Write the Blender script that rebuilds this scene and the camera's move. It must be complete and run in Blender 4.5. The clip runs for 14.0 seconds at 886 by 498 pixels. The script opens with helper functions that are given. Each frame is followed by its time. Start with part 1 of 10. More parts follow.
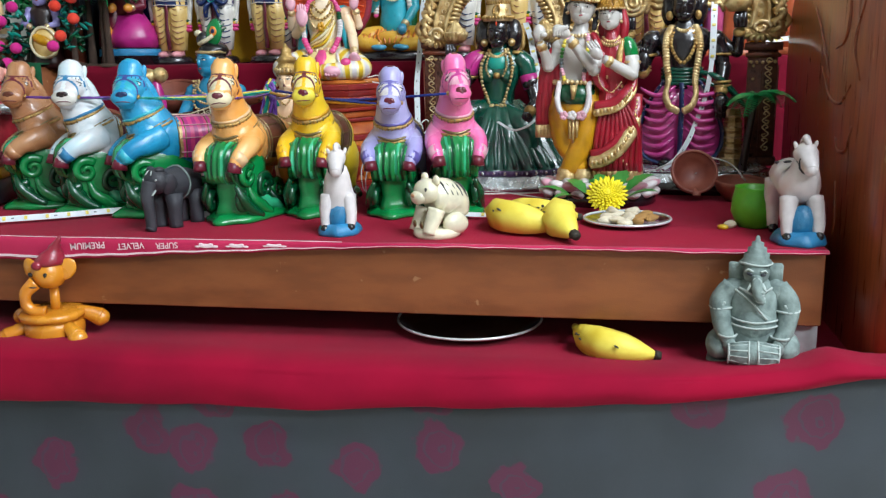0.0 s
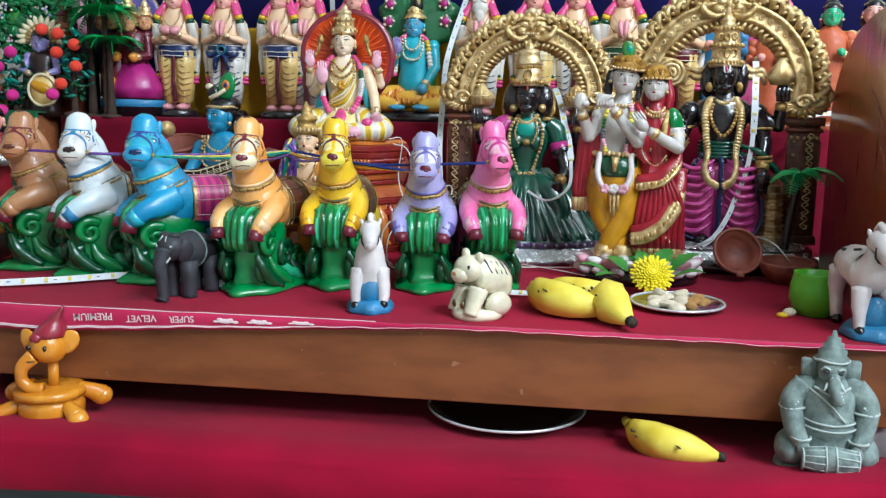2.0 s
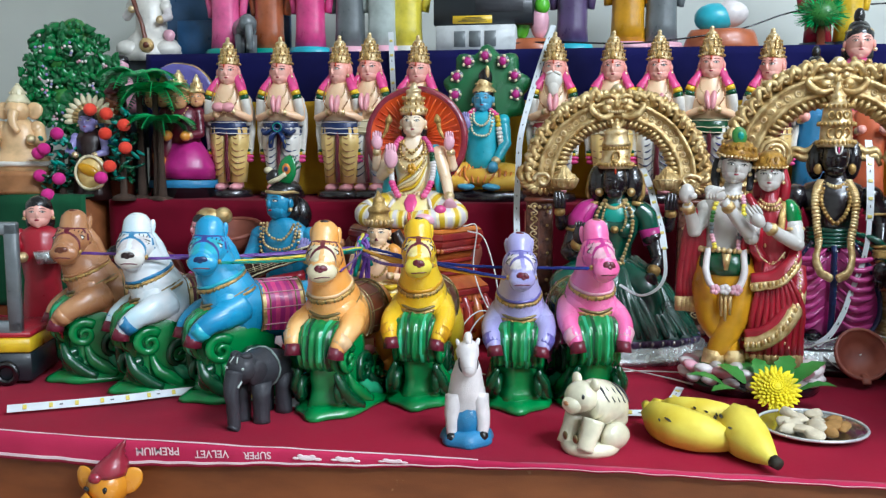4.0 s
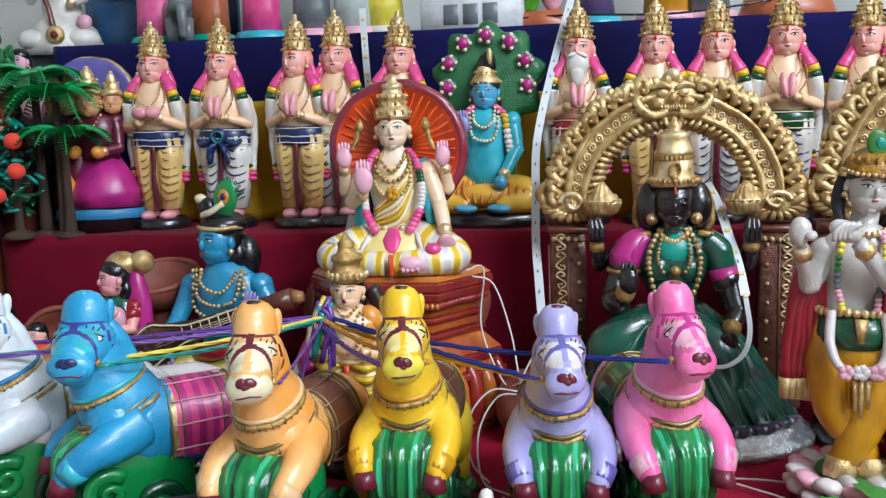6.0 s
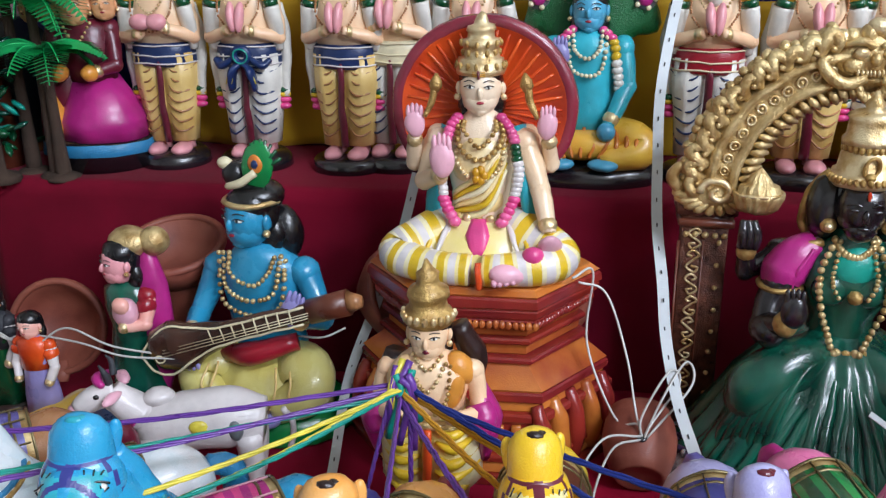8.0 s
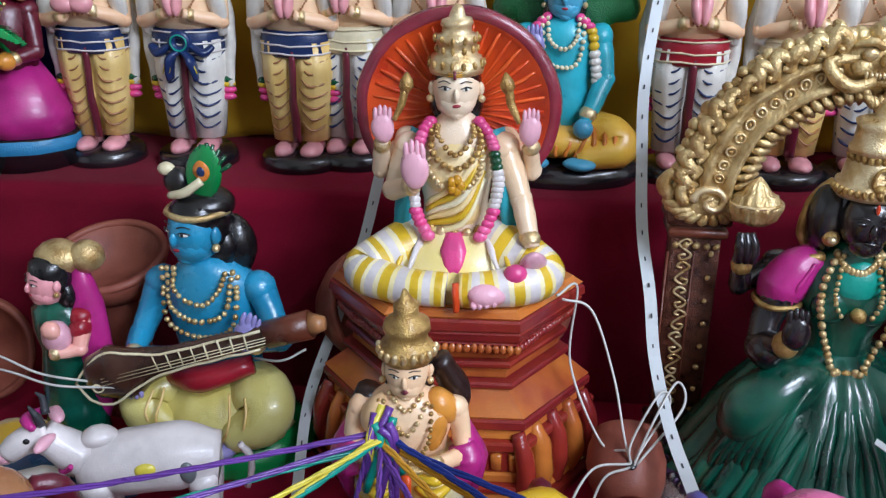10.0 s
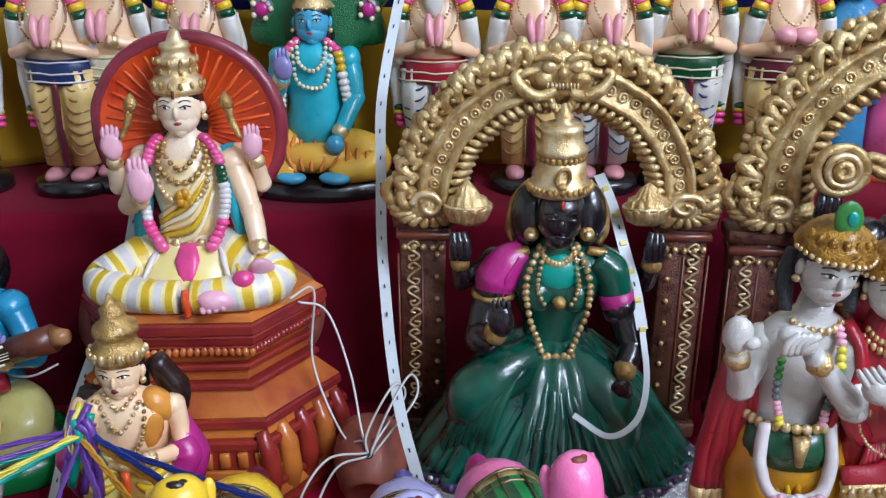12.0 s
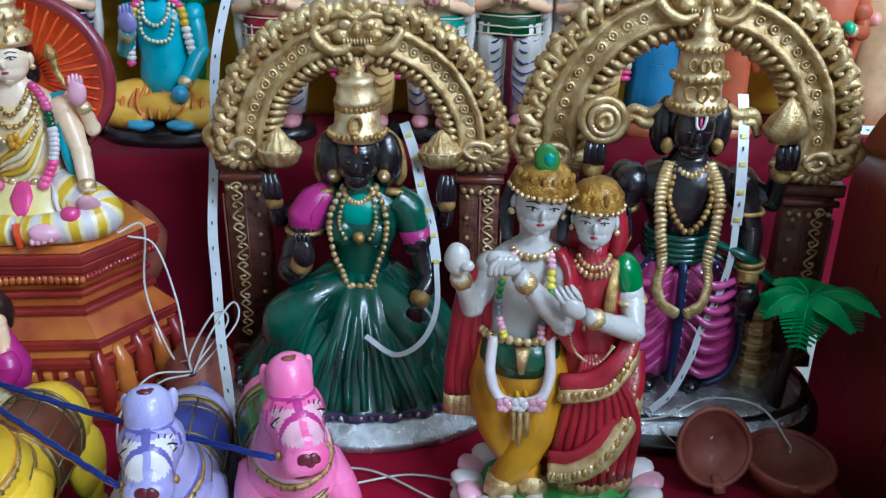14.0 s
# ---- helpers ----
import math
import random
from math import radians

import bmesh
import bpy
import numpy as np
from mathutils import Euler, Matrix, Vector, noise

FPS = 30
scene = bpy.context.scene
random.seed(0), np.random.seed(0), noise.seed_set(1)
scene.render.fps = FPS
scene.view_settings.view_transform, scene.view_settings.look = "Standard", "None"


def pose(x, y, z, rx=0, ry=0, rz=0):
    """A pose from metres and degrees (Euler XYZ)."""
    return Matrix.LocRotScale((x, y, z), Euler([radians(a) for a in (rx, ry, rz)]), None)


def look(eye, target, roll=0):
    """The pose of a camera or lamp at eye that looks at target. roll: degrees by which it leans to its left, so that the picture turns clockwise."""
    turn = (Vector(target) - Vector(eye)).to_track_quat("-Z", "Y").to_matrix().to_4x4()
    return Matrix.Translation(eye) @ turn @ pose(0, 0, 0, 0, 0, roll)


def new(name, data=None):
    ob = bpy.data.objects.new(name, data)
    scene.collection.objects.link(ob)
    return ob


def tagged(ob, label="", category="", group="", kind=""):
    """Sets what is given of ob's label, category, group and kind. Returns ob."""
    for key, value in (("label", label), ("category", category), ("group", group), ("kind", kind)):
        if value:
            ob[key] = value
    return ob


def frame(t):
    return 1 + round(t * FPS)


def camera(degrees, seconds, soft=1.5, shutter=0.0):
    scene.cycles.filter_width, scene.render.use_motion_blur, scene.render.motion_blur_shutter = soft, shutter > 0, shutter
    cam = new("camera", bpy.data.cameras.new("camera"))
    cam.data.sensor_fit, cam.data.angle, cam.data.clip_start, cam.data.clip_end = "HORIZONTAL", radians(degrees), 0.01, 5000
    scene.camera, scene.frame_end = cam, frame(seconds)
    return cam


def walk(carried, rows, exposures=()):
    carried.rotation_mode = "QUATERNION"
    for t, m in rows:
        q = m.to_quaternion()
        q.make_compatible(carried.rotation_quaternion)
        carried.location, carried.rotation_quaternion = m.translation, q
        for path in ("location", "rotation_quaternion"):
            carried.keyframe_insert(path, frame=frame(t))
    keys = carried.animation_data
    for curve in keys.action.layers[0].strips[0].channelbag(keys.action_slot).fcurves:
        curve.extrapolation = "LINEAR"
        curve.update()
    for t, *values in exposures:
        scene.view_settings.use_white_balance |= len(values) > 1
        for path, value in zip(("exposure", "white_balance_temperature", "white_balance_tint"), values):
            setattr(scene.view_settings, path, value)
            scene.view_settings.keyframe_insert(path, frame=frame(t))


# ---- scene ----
cam = camera(52.6, 14.0, soft=1.3)
# length of the way, first eye height, and how the first view is tilted, leaned and turned
METRES, EYE, TILT, LEAN, TURN = 1.3, 0.8, -12.5, 1.0, 9.6
ROWS = [
    (0.0, 0.0, 0.0, 0.0, 0.0, -0.0, 0.0),
    (0.5, -0.0029, -0.0103, 0.0007, 0.19, 0.71, 0.19),
    (1.0, 0.0035, 0.0091, -0.021, -0.69, -0.24, -0.63),
    (1.5, -0.0171, 0.0479, -0.0023, -2.26, 0.69, -0.65),
    (2.0, -0.052, 0.0539, 0.0217, -1.91, 3.28, -1.56),
    (2.5, -0.0465, 0.0679, 0.0354, -2.06, 4.37, -2.22),
    (3.0, -0.0649, 0.0704, 0.0457, -0.76, 5.5, -2.43),
    (5.5, -0.1135, 0.2933, 0.141, -1.03, 5.07, 0.6),
    (6.0, -0.1053, 0.3485, 0.1527, -0.66, 4.46, 0.8),
    (6.5, -0.1129, 0.3758, 0.1661, 0.21, 3.19, 0.73),
    (7.0, -0.0963, 0.4093, 0.189, 1.51, 0.0, -0.41),
    (7.5, -0.1215, 0.4563, 0.2477, 1.53, -5.31, -0.91),
    (8.0, -0.151, 0.497, 0.2725, 0.1, -8.45, -0.16),
    (10.5, -0.1703, 0.5469, 0.2943, -5.32, -11.05, 0.18),
    (11.0, -0.1498, 0.5152, 0.2885, -6.77, -9.52, 1.06),
    (11.5, -0.1198, 0.5084, 0.2912, -8.51, -8.83, 1.48),
    (12.0, -0.0823, 0.5015, 0.2844, -10.24, -9.0, 1.26),
    (12.5, -0.0597, 0.4929, 0.2868, -11.13, -9.28, 1.44),
    (13.0, -0.0324, 0.4756, 0.2831, -11.69, -9.43, 1.28),
    (13.5, -0.0045, 0.4505, 0.285, -12.23, -9.84, 1.25),
    (14.0, 0.0046, 0.4285, 0.282, -11.39, -11.82, 0.79),
]
walk(cam, [(t, pose(0, 0, EYE, TILT, LEAN, TURN) @ pose(METRES * x, METRES * y, METRES * z, 90 + pitch, roll, yaw)) for t, x, y, z, yaw, pitch, roll in ROWS],
     exposures=[(0.0, 0.06, 6500, 8), (3.0, 0.04, 6150, 6), (5.5, 0.0, 6350, 12), (8.0, -0.02, 6350, 14), (11.0, -0.1, 5950, 15), (12.5, -0.15, 5850, 13), (14.0, -0.33, 5400, 7)])

# ---- world and light ----
world = bpy.data.worlds.new("room_world")
scene.world = world
world.use_nodes = True
world.node_tree.nodes["Background"].inputs[0].default_value = (0.75, 0.82, 0.9, 1)
world.node_tree.nodes["Background"].inputs[1].default_value = 0.15


def area_lamp(name, loc, target, sx, sy, power, colour):
    d = bpy.data.lights.new(name, "AREA")
    d.shape, d.size, d.size_y, d.energy, d.color = "RECTANGLE", sx, sy, power, colour
    o = new(name, d)
    o.matrix_world = look(loc, target)
    return o


# Main overhead lamp: an assumed source, with no visible fitting.
area_lamp("unseen_lamp", (0.9, 0.1, 2.36), (0.5, 0.4, 0.0), 1.2, 0.3, 43, (0.80, 0.885, 1.0))
# Second lamp, added as frontal fill from the right; no real source known.
area_lamp("unseen_lamp", (1.75, -1.2, 2.28), (0.1, 1.1, 0.6), 1.2, 0.3, 54, (0.80, 0.885, 1.0))


# ---- materials ----
def lin(h):
    c = [int(h[i:i + 2], 16) / 255 for i in (0, 2, 4)]
    return tuple(x / 12.92 if x <= 0.04045 else ((x + 0.055) / 1.055) ** 2.4 for x in c) + (1,)


def paint(name, h, rough=0.3, metal=0.0, var=0.15, scale=38.0, bump=0.15, coat=0.25, dark=None, sheen=0.0, fine=900.0):
    """Painted clay and the like: colour varied at two scales, brushed relief, a thin gloss coat."""
    m = bpy.data.materials.new(name)
    m.use_nodes = True
    nt = m.node_tree
    b = nt.nodes["Principled BSDF"]
    tc = nt.nodes.new("ShaderNodeTexCoord")
    n1 = nt.nodes.new("ShaderNodeTexNoise")
    n1.inputs["Scale"].default_value, n1.inputs["Detail"].default_value = scale, 6
    n2 = nt.nodes.new("ShaderNodeTexNoise")
    n2.inputs["Scale"].default_value, n2.inputs["Detail"].default_value = fine, 3
    for n in (n1, n2):
        nt.links.new(tc.outputs["Object"], n.inputs["Vector"])
    c = Vector(lin(h)[:3])
    d = Vector(lin(dark)[:3]) if dark else c * (1 - var * 2)
    ramp = nt.nodes.new("ShaderNodeValToRGB")
    ramp.color_ramp.elements[0].position, ramp.color_ramp.elements[1].position = 0.34, 0.6
    ramp.color_ramp.elements[0].color, ramp.color_ramp.elements[1].color = (*d, 1), (*c, 1)
    nt.links.new(n1.outputs["Fac"], ramp.inputs["Fac"])
    nt.links.new(ramp.outputs["Color"], b.inputs["Base Color"])
    mr = nt.nodes.new("ShaderNodeMapRange")
    mr.inputs["To Min"].default_value, mr.inputs["To Max"].default_value = max(0.04, rough - 0.12), min(1.0, rough + 0.15)
    nt.links.new(n1.outputs["Fac"], mr.inputs["Value"])
    nt.links.new(mr.outputs["Result"], b.inputs["Roughness"])
    add = nt.nodes.new("ShaderNodeMath")
    add.operation = "ADD"
    nt.links.new(n1.outputs["Fac"], add.inputs[0])
    nt.links.new(n2.outputs["Fac"], add.inputs[1])
    bp = nt.nodes.new("ShaderNodeBump")
    bp.inputs["Strength"].default_value, bp.inputs["Distance"].default_value = bump, 0.002
    nt.links.new(add.outputs[0], bp.inputs["Height"])
    nt.links.new(bp.outputs["Normal"], b.inputs["Normal"])
    b.inputs["Metallic"].default_value = metal
    b.inputs["Coat Weight"].default_value, b.inputs["Coat Roughness"].default_value = coat, 0.15
    b.inputs["Sheen Weight"].default_value = sheen
    return m


MAT = {}
for key, h, kw in [
    ("skin", "F6D4AC", {"dark": "F1BE94"}), ("pinkskin", "F2A6AC", {}), ("face", "F5BAAA", {"dark": "EFA092"}), ("pink", "EA4C90", {}), ("magenta", "C02C86", {}),
    ("hotpink", "F0679F", {}), ("palepink", "F0B4C4", {}), ("white", "E8E4DA", {}), ("cream", "EFE3BC", {}), ("ivory", "E9E2C4", {"rough": 0.2, "coat": 0.5}),
    ("black", "151417", {"rough": 0.25, "coat": 0.5}), ("ebony", "1E1A1F", {"rough": 0.16, "coat": 0.8}), ("darkbrown", "2B1715", {}), ("brown", "6E3826", {}),
    ("tan", "B07A4E", {}), ("maroon", "6B1D30", {}), ("red", "A81E30", {}), ("redorange", "E8561E", {"dark": "C23A1A"}), ("orange", "E69A3E", {}),
    ("peach", "F0C794", {}), ("yellow", "E8C02A", {}), ("lemon", "F0DE4E", {}), ("ochre", "E8C982", {"dark": "D4AC5C"}), ("mustard", "D69A1C", {}),
    ("green", "0F8A45", {"rough": 0.18, "coat": 0.6}), ("deepgreen", "07502F", {"rough": 0.2, "coat": 0.6}), ("mint", "39C089", {"rough": 0.2, "coat": 0.6}),
    ("emerald", "0C5C48", {"rough": 0.14, "coat": 0.8, "dark": "063A2E"}), ("teal", "0FA08E", {}), ("turq", "34B6C8", {}), ("blue", "2A94BC", {"rough": 0.24, "coat": 0.5, "dark": "1E7AA2"}), ("skyskin", "4FA9CC", {}),
    ("navy", "1C3363", {}), ("indigo", "3B3F8C", {}), ("lilac", "9C95CF", {}), ("purple", "6E3E9E", {}), ("violet", "6B64AE", {}), ("gray", "6F7678", {}),
    ("stone", "85958F", {"rough": 0.75, "coat": 0.0, "dark": "62716D", "bump": 0.5, "scale": 90}), ("stonelight", "BCC8C2", {"rough": 0.8, "coat": 0.0, "bump": 0.4}),
    ("charcoal", "33343A", {"rough": 0.55, "coat": 0.1, "bump": 0.5}), ("toyyellow", "E0962A", {"rough": 0.25, "coat": 0.5, "dark": "C9791C", "scale": 25}),
    ("clay", "93513F", {"rough": 0.55, "coat": 0.05, "dark": "77392C"}), ("rosewhite", "E6DEDC", {"rough": 0.35}), ("purplebase", "5D4A74", {}),
    ("turqbase", "2C84B4", {"bump": 0.5}), ("saffron", "E08330", {}), ("pedred", "9A3226", {"rough": 0.18, "coat": 0.7, "dark": "7A2028", "scale": 20}),
    ("pedorange", "D07C34", {"rough": 0.18, "coat": 0.7, "dark": "9C4026", "scale": 16}), ("leafgreen", "3C8A3A", {"rough": 0.45}), ("plasticgreen", "1FBE6A", {"rough": 0.3}),
    ("limegreen", "5FC22E", {"rough": 0.35, "coat": 0.2}), ("petal", "F6E21C", {"rough": 0.6, "coat": 0.0}), ("bananaskin", "F2E25C", {"rough": 0.5, "coat": 0.0, "dark": "D9BC32", "scale": 25}),
    ("bananatip", "2A2418", {"rough": 0.7, "coat": 0.0}), ("wire", "D9D8D2", {"rough": 0.4, "bump": 0.0}), ("led", "F0DC6A", {"rough": 0.3, "bump": 0.0}),
    ("strip", "DDE3E6", {"rough": 0.35, "bump": 0.0, "var": 0.05}), ("copper", "8A7A52", {"metal": 0.6}), ("food", "E9DCC0", {"rough": 0.8, "coat": 0.0, "bump": 0.6}),
    ("burnt", "B98A4C", {"rough": 0.8, "coat": 0.0, "bump": 0.6}), ("box_white", "D6DADA", {"rough": 0.6}), ("box_dark", "1A2228", {"rough": 0.4}),
    ("pane", "2C5A86", {"rough": 0.3}), ("lip", "9E2236", {"bump": 0}), ("eyewhite", "F3EFE6", {"bump": 0, "coat": 0.5}), ("terracotta", "B8643E", {}),
    ("orangestat", "C8623A", {"rough": 0.5, "coat": 0.1}), ("bark", "4A382C", {"rough": 0.85, "coat": 0.0, "bump": 0.8}), ("mossgreen", "12703A", {"bump": 0.6}),
]:
    MAT[key] = paint(key, h, **kw)
for key, h, d in (("coat_orange", "EE9A34", "F4C484"), ("coat_yellow", "EFCB30", "F0B81E"), ("coat_lilac", "B9B6DE", "9A94CC"), ("coat_pink", "F58CBC", "EE5C9C"), ("coat_blue", "2FA6D2", "1C86B8"), ("coat_white", "E9E5E4", "BFDDE6"), ("coat_tan", "A86E46", "C79468"), ("cream_yellow", "F2E9C6", "F0DB7C"), ("marble", "CBC7C0", "C0BCB8"), ("pale_ochre", "DCD488", "C6B65C")):
    MAT[key] = paint(key, h, rough=0.26, dark=d, scale=16, bump=0.2, coat=0.4)
MAT["gold"] = paint("gold", "E2C890", rough=0.36, metal=0.62, dark="B08C54", scale=90, bump=0.45, coat=0.2, fine=700)
MAT["brightgold"] = paint("brightgold", "EED9AC", rough=0.3, metal=0.65, dark="C8A468", scale=110, bump=0.35, fine=900)
MAT["goldtrim"] = paint("goldtrim", "CFAC68", rough=0.34, metal=0.6, dark="96703A", scale=110, bump=0.5, fine=900)
MAT["paleGold"] = paint("paleGold", "DEC690", rough=0.32, metal=0.5, dark="B48E52", scale=110, bump=0.3, fine=900)
MAT["crowngold"] = paint("crowngold", "B98A34", rough=0.35, metal=0.6, dark="80561C", scale=150, bump=0.7, fine=900)
MAT["lutewood"] = paint("lutewood", "5A3A2C", rough=0.2, dark="33201A", scale=14, bump=0.2, coat=0.7)
MAT["dhotiyellow"] = paint("dhotiyellow", "EDBE48", rough=0.25, dark="E0A03A", scale=20, bump=0.2, coat=0.4)
MAT["dhotipink"] = paint("dhotipink", "DC5AA0", rough=0.2, dark="B83480", scale=22, bump=0.2, coat=0.5)
MAT["sunskin"] = paint("sunskin", "F6DFC2", rough=0.28, dark="F0CDA4", scale=18, bump=0.15, coat=0.4)
MAT["lemonskin"] = paint("lemonskin", "F2D48C", rough=0.28, dark="F0DDB4", scale=18, bump=0.15, coat=0.4)
MAT["halorim"] = paint("halorim", "8E2A3C", rough=0.22, dark="6E1E30", scale=24, bump=0.2, coat=0.6)
MAT["haloflame"] = paint("haloflame", "F06C2C", rough=0.25, dark="D84A20", scale=24, bump=0.2, coat=0.5)
# Pale colour with little metal: a bright reflection painted for plate rims.
MAT["rimsteel"] = paint("rimsteel", "D8DCDE", rough=0.25, metal=0.3, var=0.05, bump=0.05)
MAT["silver"] = paint("silver", "DCE0E0", rough=0.24, metal=0.75, dark="A4ACB0", scale=90, bump=0.4)
MAT["steel"] = paint("steel", "C8CACA", rough=0.16, metal=1.0, var=0.05, scale=30, bump=0.03)
MAT["copperpillar"] = paint("copperpillar", "70412F", rough=0.3, metal=0.25, dark="4A281E", scale=150, bump=0.6)


def woven(name, h, dark, stitch=1500, rough=0.85, sheen=0.15, relief=0.25, big=7.0):
    """Cloth: soft large creases, fine weave, sheen."""
    m = paint(name, h, rough=rough, dark=dark, scale=big, bump=relief, coat=0.0, sheen=sheen, fine=stitch)
    m.node_tree.nodes["Principled BSDF"].inputs["Sheen Roughness"].default_value = 0.4
    m.node_tree.nodes["Principled BSDF"].inputs["Specular IOR Level"].default_value = 0.12
    return m


MAT["velvet"] = woven("velvet", "9C0D30", "84092A", sheen=0.06)
MAT["velvetdark"] = woven("velvetdark", "84102C", "660A20", sheen=0.05)
MAT["navycloth"] = woven("navycloth", "17174E", "0E0E36", sheen=0.1)
MAT["yellowcloth"] = woven("yellowcloth", "E0B432", "B98A1C", rough=0.5, sheen=0.2)
MAT["greencloth"] = woven("greencloth", "1E5A3A", "123E28")
MAT["selvage"] = woven("selvage", "C43258", "AE2048")
MAT["selvagewhite"] = woven("selvagewhite", "F4DDE0", "E8C0C8")
MAT["plaster"] = paint("plaster", "D6DAD2", rough=0.9, var=0.06, scale=3, bump=0.1, coat=0.0)
MAT["ceiling_white"] = paint("ceiling_white", "F2F2EE", rough=0.9, var=0.04, scale=3, bump=0.05, coat=0.0)
MAT["floor_tile"] = paint("floor_tile", "D8D0C2", rough=0.3, var=0.1, scale=6, bump=0.02)


def wood(name, h, dark, rough=0.35, stretch=(3, 30, 30), coat=0.3):
    """Stained, varnished board with grain along its length, scratches and pale chips."""
    m = paint(name, h, rough=rough, dark=dark, scale=6, bump=0.12, coat=coat)
    nt = m.node_tree
    tc = next(n for n in nt.nodes if n.type == "TEX_COORD")
    mp = nt.nodes.new("ShaderNodeMapping")
    mp.inputs["Scale"].default_value = stretch
    nt.links.new(tc.outputs["Object"], mp.inputs["Vector"])
    first = [n for n in nt.nodes if n.type == "TEX_NOISE"]
    nt.links.new(mp.outputs["Vector"], first[0].inputs["Vector"])
    chip = nt.nodes.new("ShaderNodeTexNoise")
    chip.inputs["Scale"].default_value, chip.inputs["Detail"].default_value = 55, 7
    nt.links.new(tc.outputs["Object"], chip.inputs["Vector"])
    cr = nt.nodes.new("ShaderNodeValToRGB")
    cr.color_ramp.elements[0].position, cr.color_ramp.elements[1].position = 0.69, 0.72
    nt.links.new(chip.outputs["Fac"], cr.inputs["Fac"])
    mix = nt.nodes.new("ShaderNodeMix")
    mix.data_type = "RGBA"
    b = nt.nodes["Principled BSDF"]
    old = b.inputs["Base Color"].links[0].from_socket
    nt.links.new(cr.outputs["Color"], mix.inputs[0])
    nt.links.new(old, mix.inputs[6])
    mix.inputs[7].default_value = lin("A27450")
    nt.links.new(mix.outputs[2], b.inputs["Base Color"])
    return m


MAT["board"] = wood("board", "8E522A", "7C4522", rough=0.5, stretch=(3, 9, 9), coat=0.1)
MAT["cupboard"] = wood("cupboard", "9C4E2A", "7A381C", rough=0.3, stretch=(20, 20, 2.5))


def floral(name):
    """Grey-blue printed plastic sheet with scattered crimson rose blotches."""
    m = paint(name, "38414A", rough=0.34, dark="2A3239", scale=5, bump=0.15, coat=0.2)
    nt = m.node_tree
    tc = next(n for n in nt.nodes if n.type == "TEX_COORD")
    b = nt.nodes["Principled BSDF"]
    warp = nt.nodes.new("ShaderNodeTexNoise")
    warp.inputs["Scale"].default_value, warp.inputs["Detail"].default_value = 38, 3
    nt.links.new(tc.outputs["Object"], warp.inputs["Vector"])
    vm = nt.nodes.new("ShaderNodeVectorMath")
    vm.operation = "SCALE"
    vm.inputs["Scale"].default_value = 0.035
    nt.links.new(warp.outputs["Color"], vm.inputs[0])
    va = nt.nodes.new("ShaderNodeVectorMath")
    nt.links.new(tc.outputs["Object"], va.inputs[0])
    nt.links.new(vm.outputs[0], va.inputs[1])
    apart = nt.nodes.new("ShaderNodeSeparateXYZ")
    flat = nt.nodes.new("ShaderNodeCombineXYZ")
    nt.links.new(va.outputs[0], apart.inputs[0])
    nt.links.new(apart.outputs[0], flat.inputs[0])
    nt.links.new(apart.outputs[2], flat.inputs[1])
    vo = nt.nodes.new("ShaderNodeTexVoronoi")
    vo.voronoi_dimensions = "2D"
    vo.inputs["Scale"].default_value, vo.inputs["Randomness"].default_value = 12.5, 0.75
    nt.links.new(flat.outputs[0], vo.inputs["Vector"])
    cr = nt.nodes.new("ShaderNodeValToRGB")
    cr.color_ramp.elements[0].position, cr.color_ramp.elements[1].position = 0.30, 0.33
    cr.color_ramp.elements[0].color, cr.color_ramp.elements[1].color = (1, 1, 1, 1), (0, 0, 0, 1)
    nt.links.new(vo.outputs["Distance"], cr.inputs["Fac"])
    sel = nt.nodes.new("ShaderNodeMath")
    sel.operation = "GREATER_THAN"
    sel.inputs[1].default_value = 0.2
    sep = nt.nodes.new("ShaderNodeSeparateColor")
    nt.links.new(vo.outputs["Color"], sep.inputs[0])
    nt.links.new(sep.outputs[0], sel.inputs[0])
    mu = nt.nodes.new("ShaderNodeMath")
    mu.operation = "MULTIPLY"
    nt.links.new(cr.outputs["Color"], mu.inputs[0])
    nt.links.new(sel.outputs[0], mu.inputs[1])
    inner = nt.nodes.new("ShaderNodeValToRGB")
    inner.color_ramp.elements[0].color, inner.color_ramp.elements[1].color = lin("5A2040"), lin("4A3046")
    inner.color_ramp.elements[0].position, inner.color_ramp.elements[1].position = 0.7, 0.95
    curl = nt.nodes.new("ShaderNodeMath")
    curl.operation, curl.inputs[1].default_value = "MULTIPLY", 34.0
    nt.links.new(vo.outputs["Distance"], curl.inputs[0])
    swirl = nt.nodes.new("ShaderNodeMath")
    swirl.operation, swirl.inputs[1].default_value = "MULTIPLY_ADD", 16.0
    nt.links.new(warp.outputs["Fac"], swirl.inputs[0])
    nt.links.new(curl.outputs[0], swirl.inputs[2])
    petals = nt.nodes.new("ShaderNodeMath")
    petals.operation = "SINE"
    nt.links.new(swirl.outputs[0], petals.inputs[0])
    nt.links.new(petals.outputs[0], inner.inputs["Fac"])
    mix = nt.nodes.new("ShaderNodeMix")
    mix.data_type = "RGBA"
    old = b.inputs["Base Color"].links[0].from_socket
    nt.links.new(mu.outputs[0], mix.inputs[0])
    nt.links.new(old, mix.inputs[6])
    nt.links.new(inner.outputs["Color"], mix.inputs[7])
    nt.links.new(mix.outputs[2], b.inputs["Base Color"])
    return m


MAT["floral"] = floral("floral_sheet")


